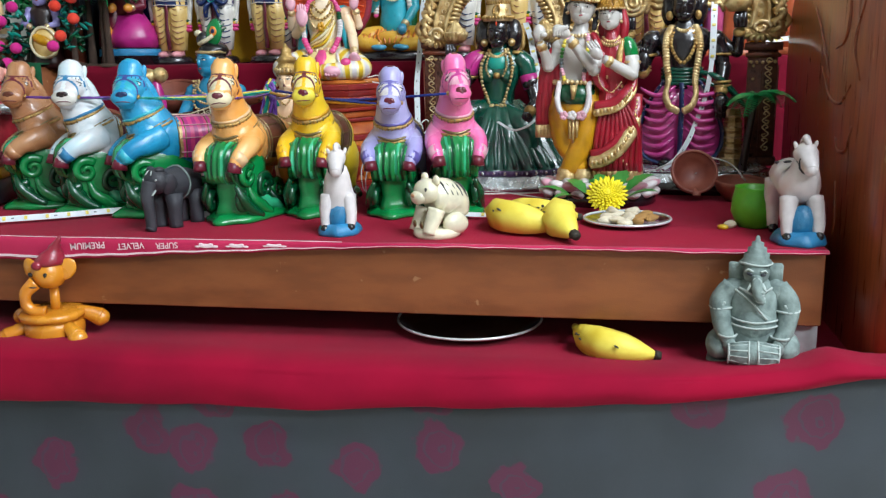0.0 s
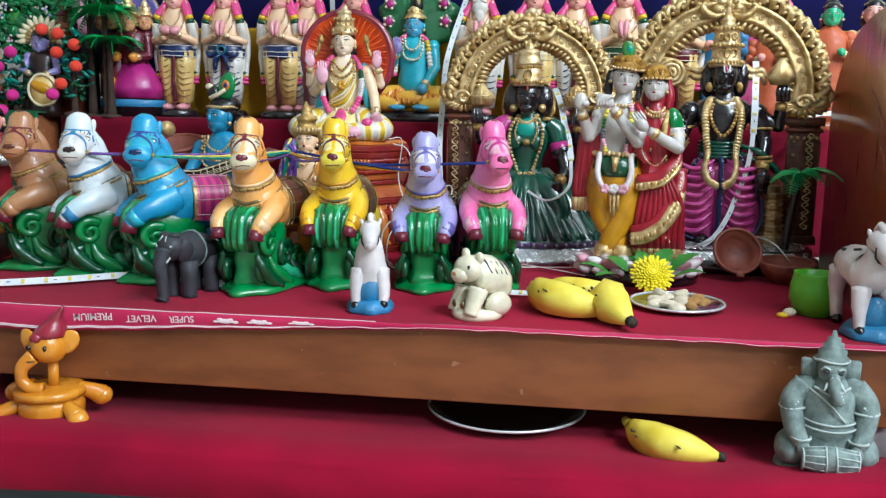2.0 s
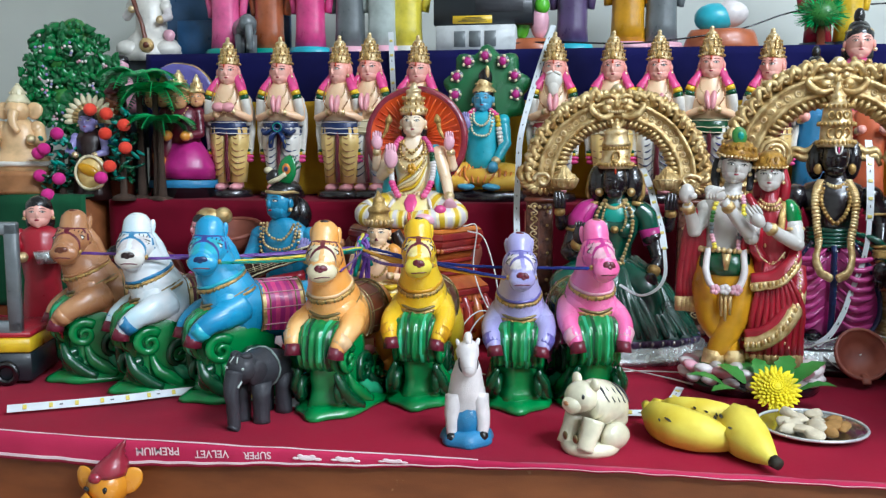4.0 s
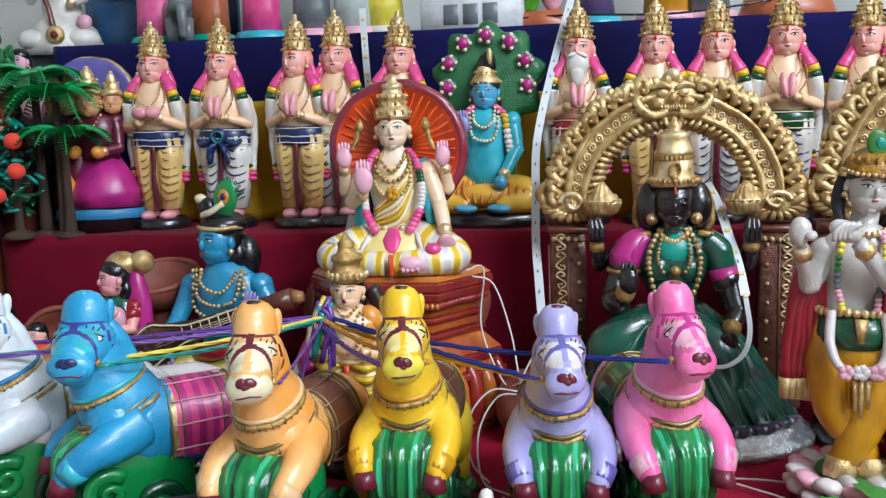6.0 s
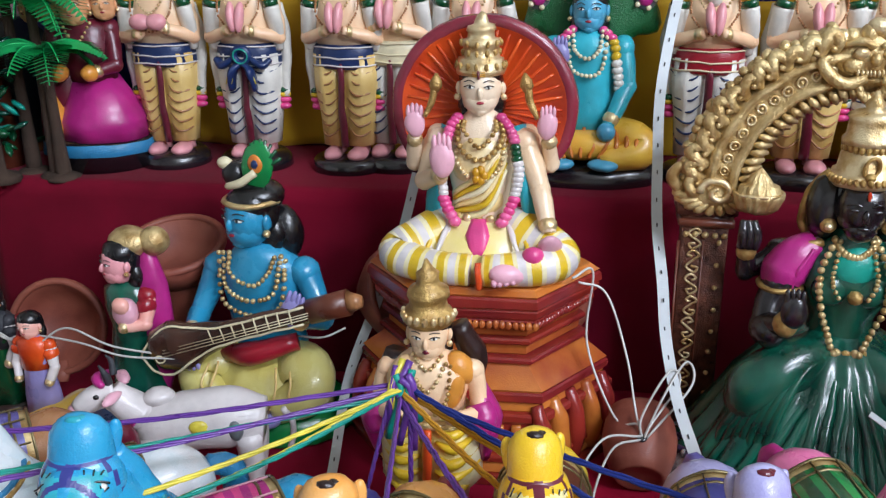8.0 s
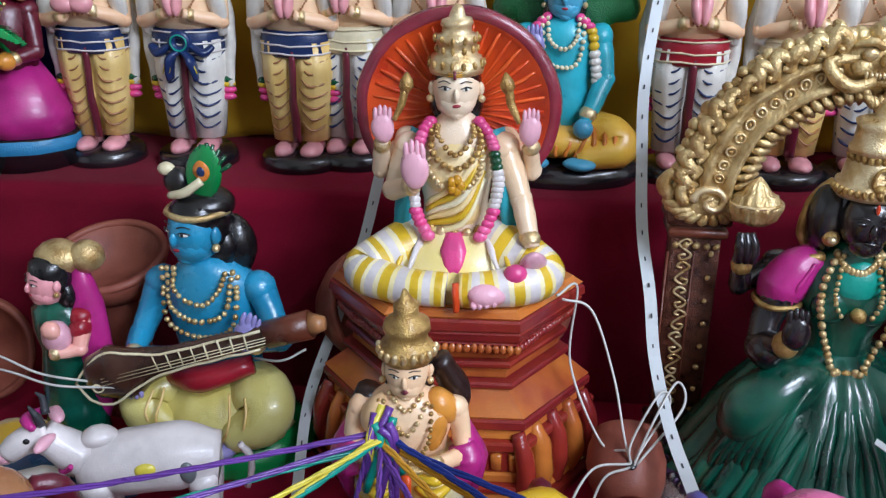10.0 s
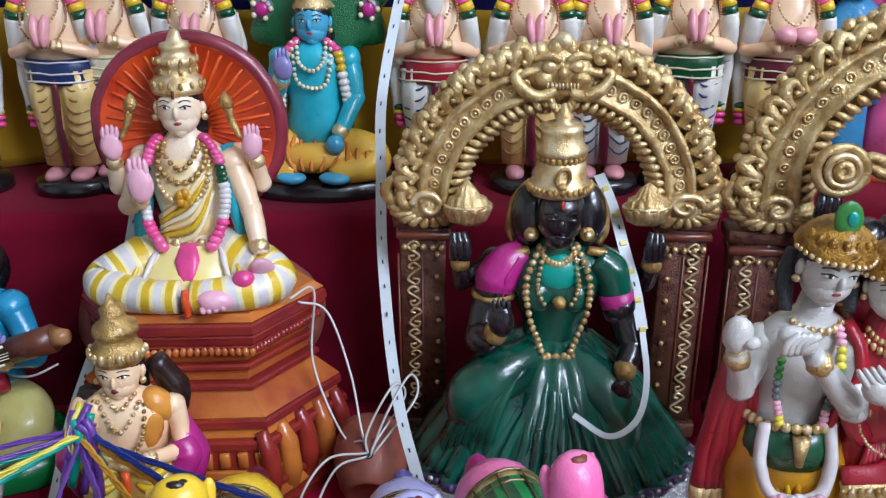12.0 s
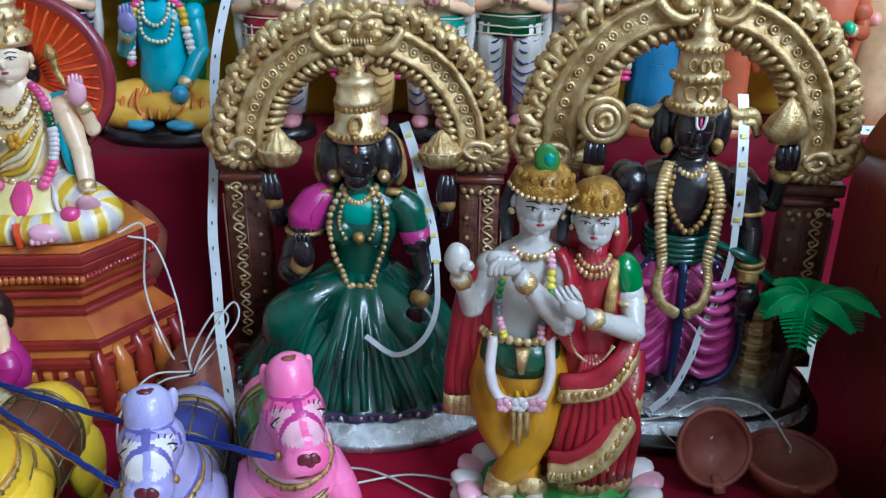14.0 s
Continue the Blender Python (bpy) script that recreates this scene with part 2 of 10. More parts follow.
# ---- modelling kit: lengths in centimetres, figures face -y ----
def smooth_path(pts, n=6):
    """Catmull-Rom through the points."""
    p = [Vector(q) for q in pts]
    if len(p) < 3:
        return [p[0].lerp(p[-1], i / n) for i in range(n + 1)]
    p = [p[0] * 2 - p[1]] + p + [p[-1] * 2 - p[-2]]
    out = []
    for i in range(1, len(p) - 2):
        a, b, c, d = p[i - 1:i + 3]
        for k in range(n):
            t = k / n
            out.append(0.5 * ((2 * b) + (c - a) * t + (2 * a - 5 * b + 4 * c - d) * t * t + (3 * b - a - 3 * c + d) * t ** 3))
    return out + [p[-2]]


class Fig:
    def __init__(self):
        self.v, self.f, self.m, self.slots = [], [], [], []
        self.M = Matrix()
        self.hard = set()

    def slot(self, mat):
        if mat not in self.slots:
            self.slots.append(mat)
        return self.slots.index(mat)

    def raw(self, verts, faces, mat):
        k = len(self.v)
        self.v += [self.M @ Vector(p) for p in verts]
        self.f += [tuple(k + i for i in f) for f in faces]
        if isinstance(mat, list):
            self.m += [self.slot(x) for x in mat]
        else:
            self.m += [self.slot(mat)] * len(faces)
        return self

    def ell(self, c, r, mat, rot=(0, 0, 0), seg=14, ring=9):
        if isinstance(r, (int, float)):
            r = (r, r, r)
        q = Euler([radians(a) for a in rot]).to_matrix()
        vs, fs = [], []
        for j in range(1, ring):
            a = math.pi * j / ring
            for i in range(seg):
                b = 2 * math.pi * i / seg
                vs.append(Vector(c) + q @ Vector((r[0] * math.sin(a) * math.cos(b), r[1] * math.sin(a) * math.sin(b), r[2] * math.cos(a))))
        vs += [Vector(c) + q @ Vector((0, 0, r[2])), Vector(c) + q @ Vector((0, 0, -r[2]))]
        for j in range(ring - 2):
            for i in range(seg):
                n = (i + 1) % seg
                fs.append((j * seg + i, (j + 1) * seg + i, (j + 1) * seg + n, j * seg + n))
        top, bot, l = len(vs) - 2, len(vs) - 1, (ring - 2) * seg
        for i in range(seg):
            n = (i + 1) % seg
            fs += [(top, i, n), (bot, l + n, l + i)]
        return self.raw(vs, fs, mat)

    def bead(self, c, r, mat):
        return self.ell(c, r, mat, seg=8, ring=5)

    def lathe(self, rings, mat, seg=24, flute=0, amp=0.0, square=1.0, turn=0.0, hard=False):
        """rings: (z, rx, ry, cx, cy, material of the band above); flute and amp give folds; square < 1 makes the plan boxier."""
        vs, fs, ms = [], [], []
        for g in rings:
            z, rx, ry = g[:3]
            cx, cy = (g[3], g[4]) if len(g) > 4 else (0, 0)
            for i in range(seg):
                a = 2 * math.pi * i / seg + radians(turn)
                k = 1 + amp * math.sin(flute * a) if flute else 1
                ca, sa = math.cos(a), math.sin(a)
                ca, sa = math.copysign(abs(ca) ** square, ca), math.copysign(abs(sa) ** square, sa)
                vs.append((cx + rx * k * ca, cy + ry * k * sa, z))
        for j in range(len(rings) - 1):
            for i in range(seg):
                n = (i + 1) % seg
                fs.append((j * seg + i, j * seg + n, (j + 1) * seg + n, (j + 1) * seg + i))
                ms.append(rings[j][5] if len(rings[j]) > 5 else mat)
        l = (len(rings) - 1) * seg
        fs += [tuple(range(seg - 1, -1, -1)), tuple(range(l, l + seg))]
        ms += [mat, mat]
        if hard:
            self.hard |= set(range(len(self.f), len(self.f) + len(fs)))
        return self.raw(vs, fs, ms)

    def tube(self, pts, r, mat, seg=8, n=5, flat=1.0, closed=False, up=(0.13, 0.2, 1), stripes=None):
        """A swept tube; r a number or a list over the points; flat squeezes it along its binormal."""
        path = smooth_path(pts, n) if len(pts) > 2 else [Vector(p) for p in pts]
        rs = r if isinstance(r, (list, tuple)) else [r, r]
        vs, fs, u = [], [], Vector(up)
        for i, p in enumerate(path):
            t = (path[min(i + 1, len(path) - 1)] - path[max(i - 1, 0)]).normalized()
            s = t.cross(u)
            s = s.normalized() if s.length > 1e-4 else t.orthogonal().normalized()
            w = s.cross(t).normalized()
            u = w
            x = i / max(1, len(path) - 1) * (len(rs) - 1)
            k = min(int(x), len(rs) - 2)
            rad = rs[k] + (rs[k + 1] - rs[k]) * (x - k)
            for j in range(seg):
                a = 2 * math.pi * j / seg
                vs.append(p + s * rad * math.cos(a) + w * rad * flat * math.sin(a))
        for i in range(len(path) - 1):
            for j in range(seg):
                q = (j + 1) % seg
                fs.append((i * seg + j, i * seg + q, (i + 1) * seg + q, (i + 1) * seg + j))
        l = (len(path) - 1) * seg
        if closed:
            for j in range(seg):
                q = (j + 1) % seg
                fs.append((l + j, l + q, q, j))
        else:
            fs += [tuple(range(seg - 1, -1, -1)), tuple(range(l, l + seg))]
        if stripes:
            mat = [stripes[(k // seg) % len(stripes)] for k in range(len(fs))]
        return self.raw(vs, fs, mat)

    def ring(self, c, rx, ry, r, mat, axis="z", n=24, seg=6, a0=0, a1=360):
        pts = []
        full = abs(a1 - a0) >= 360
        for i in range(n if full else n + 1):
            a = radians(a0 + (a1 - a0) * i / n)
            p = {"z": (rx * math.cos(a), ry * math.sin(a), 0), "y": (rx * math.cos(a), 0, ry * math.sin(a)), "x": (0, rx * math.cos(a), ry * math.sin(a))}[axis]
            pts.append(Vector(c) + Vector(p))
        path, self_up = pts, {"z": (0, 0, 1), "y": (0, 1, 0), "x": (1, 0, 0)}[axis]
        return self.tube_raw(path, r, mat, seg, full, self_up)

    def tube_raw(self, path, r, mat, seg, closed, axis):
        vs, fs, n = [], [], len(path)
        for i, p in enumerate(path):
            a, b = (path[(i - 1) % n], path[(i + 1) % n]) if closed else (path[max(i - 1, 0)], path[min(i + 1, n - 1)])
            t = (b - a).normalized()
            w = Vector(axis)
            s = t.cross(w).normalized()
            for j in range(seg):
                q = 2 * math.pi * j / seg
                vs.append(p + s * r * math.cos(q) + w * r * math.sin(q))
        for i in range(n if closed else n - 1):
            for j in range(seg):
                q, k = (j + 1) % seg, (i + 1) % n
                fs.append((i * seg + j, i * seg + q, k * seg + q, k * seg + j))
        if not closed:
            fs += [tuple(range(seg)), tuple(range((n - 1) * seg, n * seg))]
        return self.raw(vs, fs, mat)

    def beads(self, pts, r, mat, step=None):
        path = smooth_path(pts, 12)
        r = r * 0.78
        step = step or r * 1.7
        gone, last = 0.0, path[0]
        self.bead(last, r, mat)
        for p in path[1:]:
            gone += (p - last).length
            last = p
            if gone >= step:
                self.bead(p, r, mat)
                gone = 0.0
        return self

    def box(self, c, s, mat, rot=(0, 0, 0), bevel=0.12):
        q = Euler([radians(a) for a in rot]).to_matrix()
        x, y, z = (k / 2 for k in s)
        e = min(bevel, x * 0.4, y * 0.4, z * 0.4)
        vs = []
        for zz, ins in ((-z, e), (-z + e, 0), (z - e, 0), (z, e)):
            a, b = x - ins, y - ins
            vs += [(a - e, -b), (a, -b + e), (a, b - e), (a - e, b), (-a + e, b), (-a, b - e), (-a, -b + e), (-a + e, -b)]
            vs[-8:] = [Vector(c) + q @ Vector((p[0], p[1], zz)) for p in vs[-8:]]
        fs = [tuple(range(7, -1, -1)), tuple(range(24, 32))]
        for j in range(3):
            for i in range(8):
                n = (i + 1) % 8
                fs.append((j * 8 + i, j * 8 + n, (j + 1) * 8 + n, (j + 1) * 8 + i))
        return self.raw(vs, fs, mat)

    def ribbon(self, pts, width, thick, normal, mat, n=8):
        """A flat tape along the points whose face looks along normal."""
        path, nv = smooth_path(pts, n), Vector(normal).normalized()
        vs, fs = [], []
        for i, p in enumerate(path):
            t = (path[min(i + 1, len(path) - 1)] - path[max(i - 1, 0)]).normalized()
            s = t.cross(nv).normalized() * width / 2
            w = s.cross(t).normalized() * thick / 2
            vs += [p - s - w, p + s - w, p + s + w, p - s + w]
        for i in range(len(path) - 1):
            for j in range(4):
                q = (j + 1) % 4
                fs.append((i * 4 + j, i * 4 + q, i * 4 + 4 + q, i * 4 + 4 + j))
        l = (len(path) - 1) * 4
        fs += [(0, 1, 2, 3), (l + 3, l + 2, l + 1, l)]
        self.hard |= set(range(len(self.f), len(self.f) + len(fs)))
        return self.raw(vs, fs, mat)

    def mesh(self, name, flat=False, uneven=0.0):
        me = bpy.data.meshes.new(name)
        pts = [p + noise.noise_vector(p * 0.55) * uneven + noise.noise_vector(p * 1.9) * uneven * 0.35 for p in self.v] if uneven else self.v
        me.from_pydata([tuple(p * 0.01) for p in pts], [], self.f)
        for s in self.slots:
            me.materials.append(MAT[s])
        me.polygons.foreach_set("material_index", self.m)
        me.polygons.foreach_set("use_smooth", [not flat and i not in self.hard for i in range(len(self.f))])
        me.update()
        return me

    def thing(self, name, loc, rz=0.0, label="", category="", group="", kind="", flat=False, scale=1.0, tilt=(0, 0)):
        ob = new(name, self.mesh(name, flat, 0.13 if category == "figurine" else 0.0))
        ob.matrix_basis = pose(*loc, tilt[0], tilt[1], rz) @ Matrix.Scale(scale, 4)
        return tagged(ob, label, category, group, kind)

    def part(self, name, parent, label="", flat=False):
        ob = new(name, self.mesh(name, flat))
        ob.parent = parent
        if label:
            ob["label"] = label
        return ob


def holder(name, loc, rz=0.0, label="", category="", group="", tilt=(0, 0)):
    ob = new(name)
    ob.empty_display_size = 0.02
    ob.matrix_basis = pose(*loc, tilt[0], tilt[1], rz)
    return tagged(ob, label, category, group)


def sheet(fn, nu, nv, thick, mat):
    """A cloth sheet from fn(u, v) in centimetres, with thickness along its normal."""
    g = Fig()
    top = [[Vector(fn(i / nu, j / nv)) for i in range(nu + 1)] for j in range(nv + 1)]
    vs, fs = [], []
    for side in (0, 1):
        for j in range(nv + 1):
            for i in range(nu + 1):
                p = top[j][i]
                du = top[j][min(i + 1, nu)] - top[j][max(i - 1, 0)]
                dv = top[min(j + 1, nv)][i] - top[max(j - 1, 0)][i]
                vs.append(p - du.cross(dv).normalized() * thick * side)
    w, k = nu + 1, (nu + 1) * (nv + 1)
    for j in range(nv):
        for i in range(nu):
            a = j * w + i
            fs += [(a, a + 1, a + w + 1, a + w), (k + a, k + a + w, k + a + w + 1, k + a + 1)]
    for i in range(nu):
        a, b = i, nv * w + i
        fs += [(a + 1, a, k + a, k + a + 1), (b, b + 1, k + b + 1, k + b)]
    for j in range(nv):
        a, b = j * w, j * w + nu
        fs += [(a, a + w, k + a + w, k + a), (b + w, b, k + b, k + b + w)]
    g.raw(vs, fs, mat)
    return g


def wave(x, y=0.0, f=1.0):
    return noise.noise((x * f, y * f, 3.7))

# ---- heights and lines of the stand ----
LEDGE, SHELF, STEP, TOP = 0.505, 0.613, 0.783, 1.005

# ---- the room ----
# Only wall_north shows; the unseen rest is added, kept pale to bounce fill light.
Fig().box((-20, -52.5, -5), (532, 487, 10), "floor_tile").thing("floor", (0, 0, 0), label="unseen pale room floor added to bounce light", category="floor", kind="structure")
Fig().box((-20, 185, 125), (520, 12, 250), "plaster").thing("wall_north", (0, 0, 0), label="pale grey-green plastered wall", category="wall", kind="structure")
Fig().box((-20, -290, 125), (520, 12, 250), "ceiling_white").thing("wall_south", (0, 0, 0), label="unseen white wall added to bounce light", category="wall", kind="structure")
Fig().box((-280, -52, 125), (12, 462, 250), "ceiling_white").thing("wall_west", (0, 0, 0), label="unseen white wall added to bounce light", category="wall", kind="structure")
Fig().box((240, -52, 125), (12, 462, 250), "ceiling_white").thing("wall_east", (0, 0, 0), label="unseen white wall added to bounce light", category="wall", kind="structure")
Fig().box((-20, -50, 255), (520, 620, 10), "ceiling_white").thing("ceiling", (0, 0, 0), label="unseen white ceiling added to bounce light", category="ceiling", kind="structure")

# table under the display
table = holder("table", (0, 0, 0), label="low wide wooden table carrying the stepped display", category="table")
Fig().box((-44, 128.5, 48.9), (146, 97, 2.4), "board").part("tabletop", table)
for lx in (-110, 18):
    for ly in (84, 172):
        Fig().box((lx, ly, 23.8), (5, 5, 47.6), "board").part("leg", table)



def between(x, table):
    """Straight-line lookup in a short table of (x, value)."""
    for (x0, a), (x1, b) in zip(table, table[1:]):
        if x <= x1:
            return a + (b - a) * max(0.0, (x - x0) / (x1 - x0))
    return table[-1][1]


HEM_LOW = [(-118, 45.9), (-59, 46.3), (-41, 46.7), (-13, 47.5), (8, 49.4), (17, 50.8), (23, 52.0), (32, 53.2)]
HEM_TOP = [(-118, 51.9), (-63, 51.8), (-15, 51.3), (10, 51.6), (18, 52.6), (20.5, 53.6), (24, 53.0), (32, 54.2)]

# printed plastic sheet hanging down the table's front
sheet(lambda u, v: (-118 + 150 * u, 78.6 + 0.5 * math.sin(u * 70 + 1.5 * v) * v + 0.35 * wave(u * 22, v * 2), (between(-118 + 150 * u, HEM_LOW) + 0.8) * (1 - v) + 1.0 * v), 160, 24, 0.1, "floral").thing(
    "table_skirt", (0, 0, 0), label="grey-blue plastic sheet printed with crimson roses hanging from table", category="tablecloth")


# red cloth over the table's top, with its thick rolled front hem
def red_hem(u, v):
    x = -118 + 150 * u
    sag = 0.35 * wave(u * 9) + 0.2 * wave(u * 27)
    top, low = between(x, HEM_TOP) + 0.5 * sag, between(x, HEM_LOW) + sag
    if v < 0.4:
        k = v / 0.4
        return (x, 170 - (170 - 81.0) * k, 50.4 + (top - 50.4) * max(0.0, (k - 0.93) / 0.07) ** 2 * 0.7)
    if v < 0.6:
        a = (v - 0.4) / 0.2 * math.pi / 2
        return (x, 81.0 - 4.0 * math.sin(a), top - 0.3 * (1 - math.sin(a)) - (top - low) * 0.25 * (1 - math.cos(a)))
    k = (v - 0.6) / 0.4
    fold = (0.55 * wave(u * 24, k * 1.5) + 0.35 * math.sin(u * 46 + 2 * k)) * (0.3 + 0.7 * k)
    z0 = top - (top - low) * 0.25
    return (x, 77.0 + fold * 0.6 + 0.9 * math.sin(k * math.pi) * -0.5, z0 + (low - z0) * k)


sheet(red_hem, 200, 50, 0.25, "velvet").thing("red_cloth", (0, 0, 0), label="crimson cloth spread over the table with folded front edge", category="cloth")

# the long board on blocks
plank = holder("shelf_board", (0, 0, 0), label="long brown varnished wooden board with chipped lower edge", category="shelf board")
g = Fig()
g.box((-49.3, 89, 57.4), (141, 6.5, 7.0), "board", bevel=0.12)
g.hard = set(range(len(g.f)))
g.part("front_beam", plank)
Fig().box((-49.3, 113.6, 60.2), (141, 42.6, 1.4), "board").part("shelf_top", plank)
for bx, mat in ((19.6, "box_white"), (-60, "board"), (-110, "board")):
    Fig().box((bx, 91.6, 52.2), (3.4, 9, 3.4), mat).thing("support_block", (0, 0, 0), label="small pale block propping up the board" if mat == "box_white" else "small brown wooden block propping up the board", category="block")


# velvet over the board, with printed selvage along the front edge
def edge_y(x):
    return 85.3 + 0.35 * wave(x * 0.08) + 0.18 * wave(x * 0.3)


FALL = [(-119, 2.3), (-57, 2.2), (-44, 1.35), (-31, 0.75), (-20, 0.15), (22, 0.12)]


def velvet_top(u, v):
    """Flat over the board, then over its front edge and down by FALL."""
    x = -119 + 140.3 * u
    front = edge_y(x) - 0.1
    if v < 0.92:
        y = 137.0 + (front - 137.0) * v / 0.92
        return (x, y, 61.25 + 0.05 * wave(x * 0.25, y * 0.25))
    k = (v - 0.92) / 0.08
    bend = 0.3 * math.sin(min(1.0, k * 2) * math.pi / 2)
    return (x, front - bend - 0.06 * wave(x * 0.35) * k, 61.25 - 0.12 * k * k - between(x, FALL) * max(0.0, k - 0.15) / 0.85 - (0.3 * max(0.0, wave(x * 0.16)) + 0.12 * wave(x * 0.5)) * k)


cloth = sheet(velvet_top, 260, 90, 0.12, "velvet").thing("velvet_cloth", (0, 0, 0), label="crimson velvet cloth with printed pale selvage on the board", category="cloth")


def band(v0, v1, lift, mat, x0=0.0, x1=1.0, n=260):
    def fn(u, v):
        p = Vector(velvet_top(x0 + (x1 - x0) * u, v0 + (v1 - v0) * v))
        return p + Vector((0, -lift, lift))
    return sheet(fn, n, 8, 0.05, mat)


band(0.915, 1.0, 0.08, "selvage").part("selvage", cloth, "pink selvage band")
band(0.918, 0.926, 0.13, "selvagewhite", 0.0, 0.67, 180).part("selvage_stripe", cloth, "pale woven stripe")
band(0.988, 0.9955, 0.13, "selvagewhite").part("selvage_stripe", cloth, "pale woven stripe")


def selvage_spot(x, k):
    p = velvet_top((x + 119) / 140.3, 0.93 + 0.06 * k)
    return Vector((x, p[1] - 0.26, p[2]))


def lettering(text, x, size):
    """Printed word on the hanging selvage, upside down."""
    c = bpy.data.curves.new("lettering", "FONT")
    c.body, c.size, c.extrude, c.offset, c.align_x, c.align_y = text, size, 0.00008, 0.00012, "CENTER", "CENTER"
    tmp = new("lettering", c)
    me = bpy.data.meshes.new_from_object(tmp.evaluated_get(bpy.context.evaluated_depsgraph_get()))
    bpy.data.objects.remove(tmp)
    ob = new("lettering", me)
    me.materials.clear()
    me.materials.append(MAT["selvagewhite"])
    p = selvage_spot(x, 0.4)
    ob.matrix_basis = pose(x * 0.01, p.y * 0.01, p.z * 0.01, 90, 180 - 4, 0)
    ob.parent = cloth
    return ob


for word, x, size in (("SUPER", -43.6, 0.0088), ("VELVET", -47.7, 0.0093), ("PREMIUM", -52.6, 0.0098)):
    lettering(word, x, size)
for x in (-39.3, -36.0, -32.0):
    g = Fig()
    p = selvage_spot(x, 0.45)
    h = between(x, FALL) * 0.26
    for dx, dz, w, s in ((0, 0, 0.85, 0.8), (-0.55, 0.5, 0.3, 0.55), (0.5, 0.55, 0.28, 0.5), (0.95, -0.2, 0.35, 0.5), (-0.95, -0.25, 0.3, 0.4)):
        g.ell((p.x + dx, p.y, p.z + dz * h), (w, 0.05, s * h), "selvagewhite", seg=10, ring=6)
    g.part("printed_motif", cloth)

# middle step with crimson cloth
sheet(lambda u, v: (-86 + 134 * u, (152 - 15.0 * min(1, v / 0.45)) - 0.4 * max(0, v - 0.45) + (0.25 * wave(u * 20, v * 4) if v > 0.45 else 0),
                    78.1 - (max(0.0, v - 0.45) / 0.55) ** 1.0 * 17.0 - (0.25 if v > 0.45 else 0) + 0.05 * wave(u * 30, v * 9)), 120, 40, 0.4, "velvetdark").thing(
    "step_cloth", (0, 0, 0), label="dark crimson cloth draped over the middle step", category="cloth")
Fig().box((-19, 144.4, 69.3), (133, 13.4, 16.2), "board").thing("step_box", (0, 0, 0), label="wooden step box hidden under crimson cloth", category="step")

# gold cloth behind the row, then the navy step
sheet(lambda u, v: (-72 + 112 * u, 151.2 + 0.6 * wave(u * 14, v * 2) + 0.35 * math.sin(u * 60 + v), 93.0 + 0.5 * wave(u * 11) - 14.4 * v), 140, 16, 0.2, "yellowcloth").thing(
    "yellow_cloth", (0, 0, 0), label="shiny golden yellow cloth hung behind standing figures", category="cloth")
sheet(lambda u, v: (-88 + 128 * u, (178 - 24.5 * min(1, v / 0.4)) + (0.3 * wave(u * 16, v * 3) if v > 0.4 else 0), 100.4 - max(0.0, v - 0.4) / 0.6 * 22 + 0.08 * wave(u * 20, v * 5)), 120, 40, 0.4, "navycloth").thing(
    "navy_cloth", (0, 0, 0), label="dark navy velvet cloth draped over the top step", category="cloth")
Fig().box((-24, 165.5, 89), (126, 21, 21), "board").thing("step_box", (0, 0, 0), label="wooden step box hidden under navy cloth", category="step")

# green-covered stand at the far end
Fig().box((-103, 150, 66), (30, 34, 25), "board").thing("side_stand", (0, 0, 0), label="wooden side stand under a green cloth", category="stand")
sheet(lambda u, v: (-119 + 31.5 * u, 167.5 - 34.5 * min(1, v / 0.5), 78.9 - max(0.0, v - 0.5) / 0.5 * 16 + 0.1 * wave(u * 9, v * 5)), 40, 24, 0.3, "greencloth").thing(
    "green_cloth", (0, 0, 0), label="dark green cloth over the side stand", category="cloth")

# carved wooden side panel, running back beside the board, with a rounded shoulder
cup = holder("carved_wood_panel", (0, 0, 0), label="reddish-brown carved wooden panel with rounded shoulder beside the board", category="wood panel")
prof = [(80.5, 50.4), (127, 50.4), (127, 78)]
for i in range(13):
    a = math.pi / 2 * i / 12
    prof.append((108 + 19 * math.cos(a), 80 + 12.5 * math.sin(a)))
prof += [(80.5, 93.5)]
g = Fig()
n = len(prof)
vs, cy, cz = [], 100, 70
for xx, k in ((24.6, 0.985), (25.2, 1.0), (27.6, 1.0), (28.2, 0.985)):
    vs += [(xx, cy + (y - cy) * k, cz + (z - cz) * k) for y, z in prof]
fs = [tuple(range(n - 1, -1, -1)), tuple(range(3 * n, 4 * n))]
for j in range(3):
    fs += [(j * n + i, j * n + (i + 1) % n, (j + 1) * n + (i + 1) % n, (j + 1) * n + i) for i in range(n)]
g.raw(vs, fs, "cupboard")
g.part("panel", cup)
for pts in ([(107, 77.5), (103, 74.5), (98.5, 74), (95, 76)], [(93.5, 72), (95, 69.6), (98, 69.2), (99.5, 70.4)],
            [(98, 66), (97.2, 62), (98.6, 58.5)], [(112, 84), (108, 81), (104.5, 77.5), (103.5, 74)], [(92, 84), (94.5, 80), (92, 76.5)], [(101, 88), (97, 84), (98, 80.5), (101.5, 79.5)]):
    Fig().tube([(24.55, y, z) for y, z in pts], [0.1, 0.22, 0.08], "cupboard", seg=6).part("carved_line", cup)


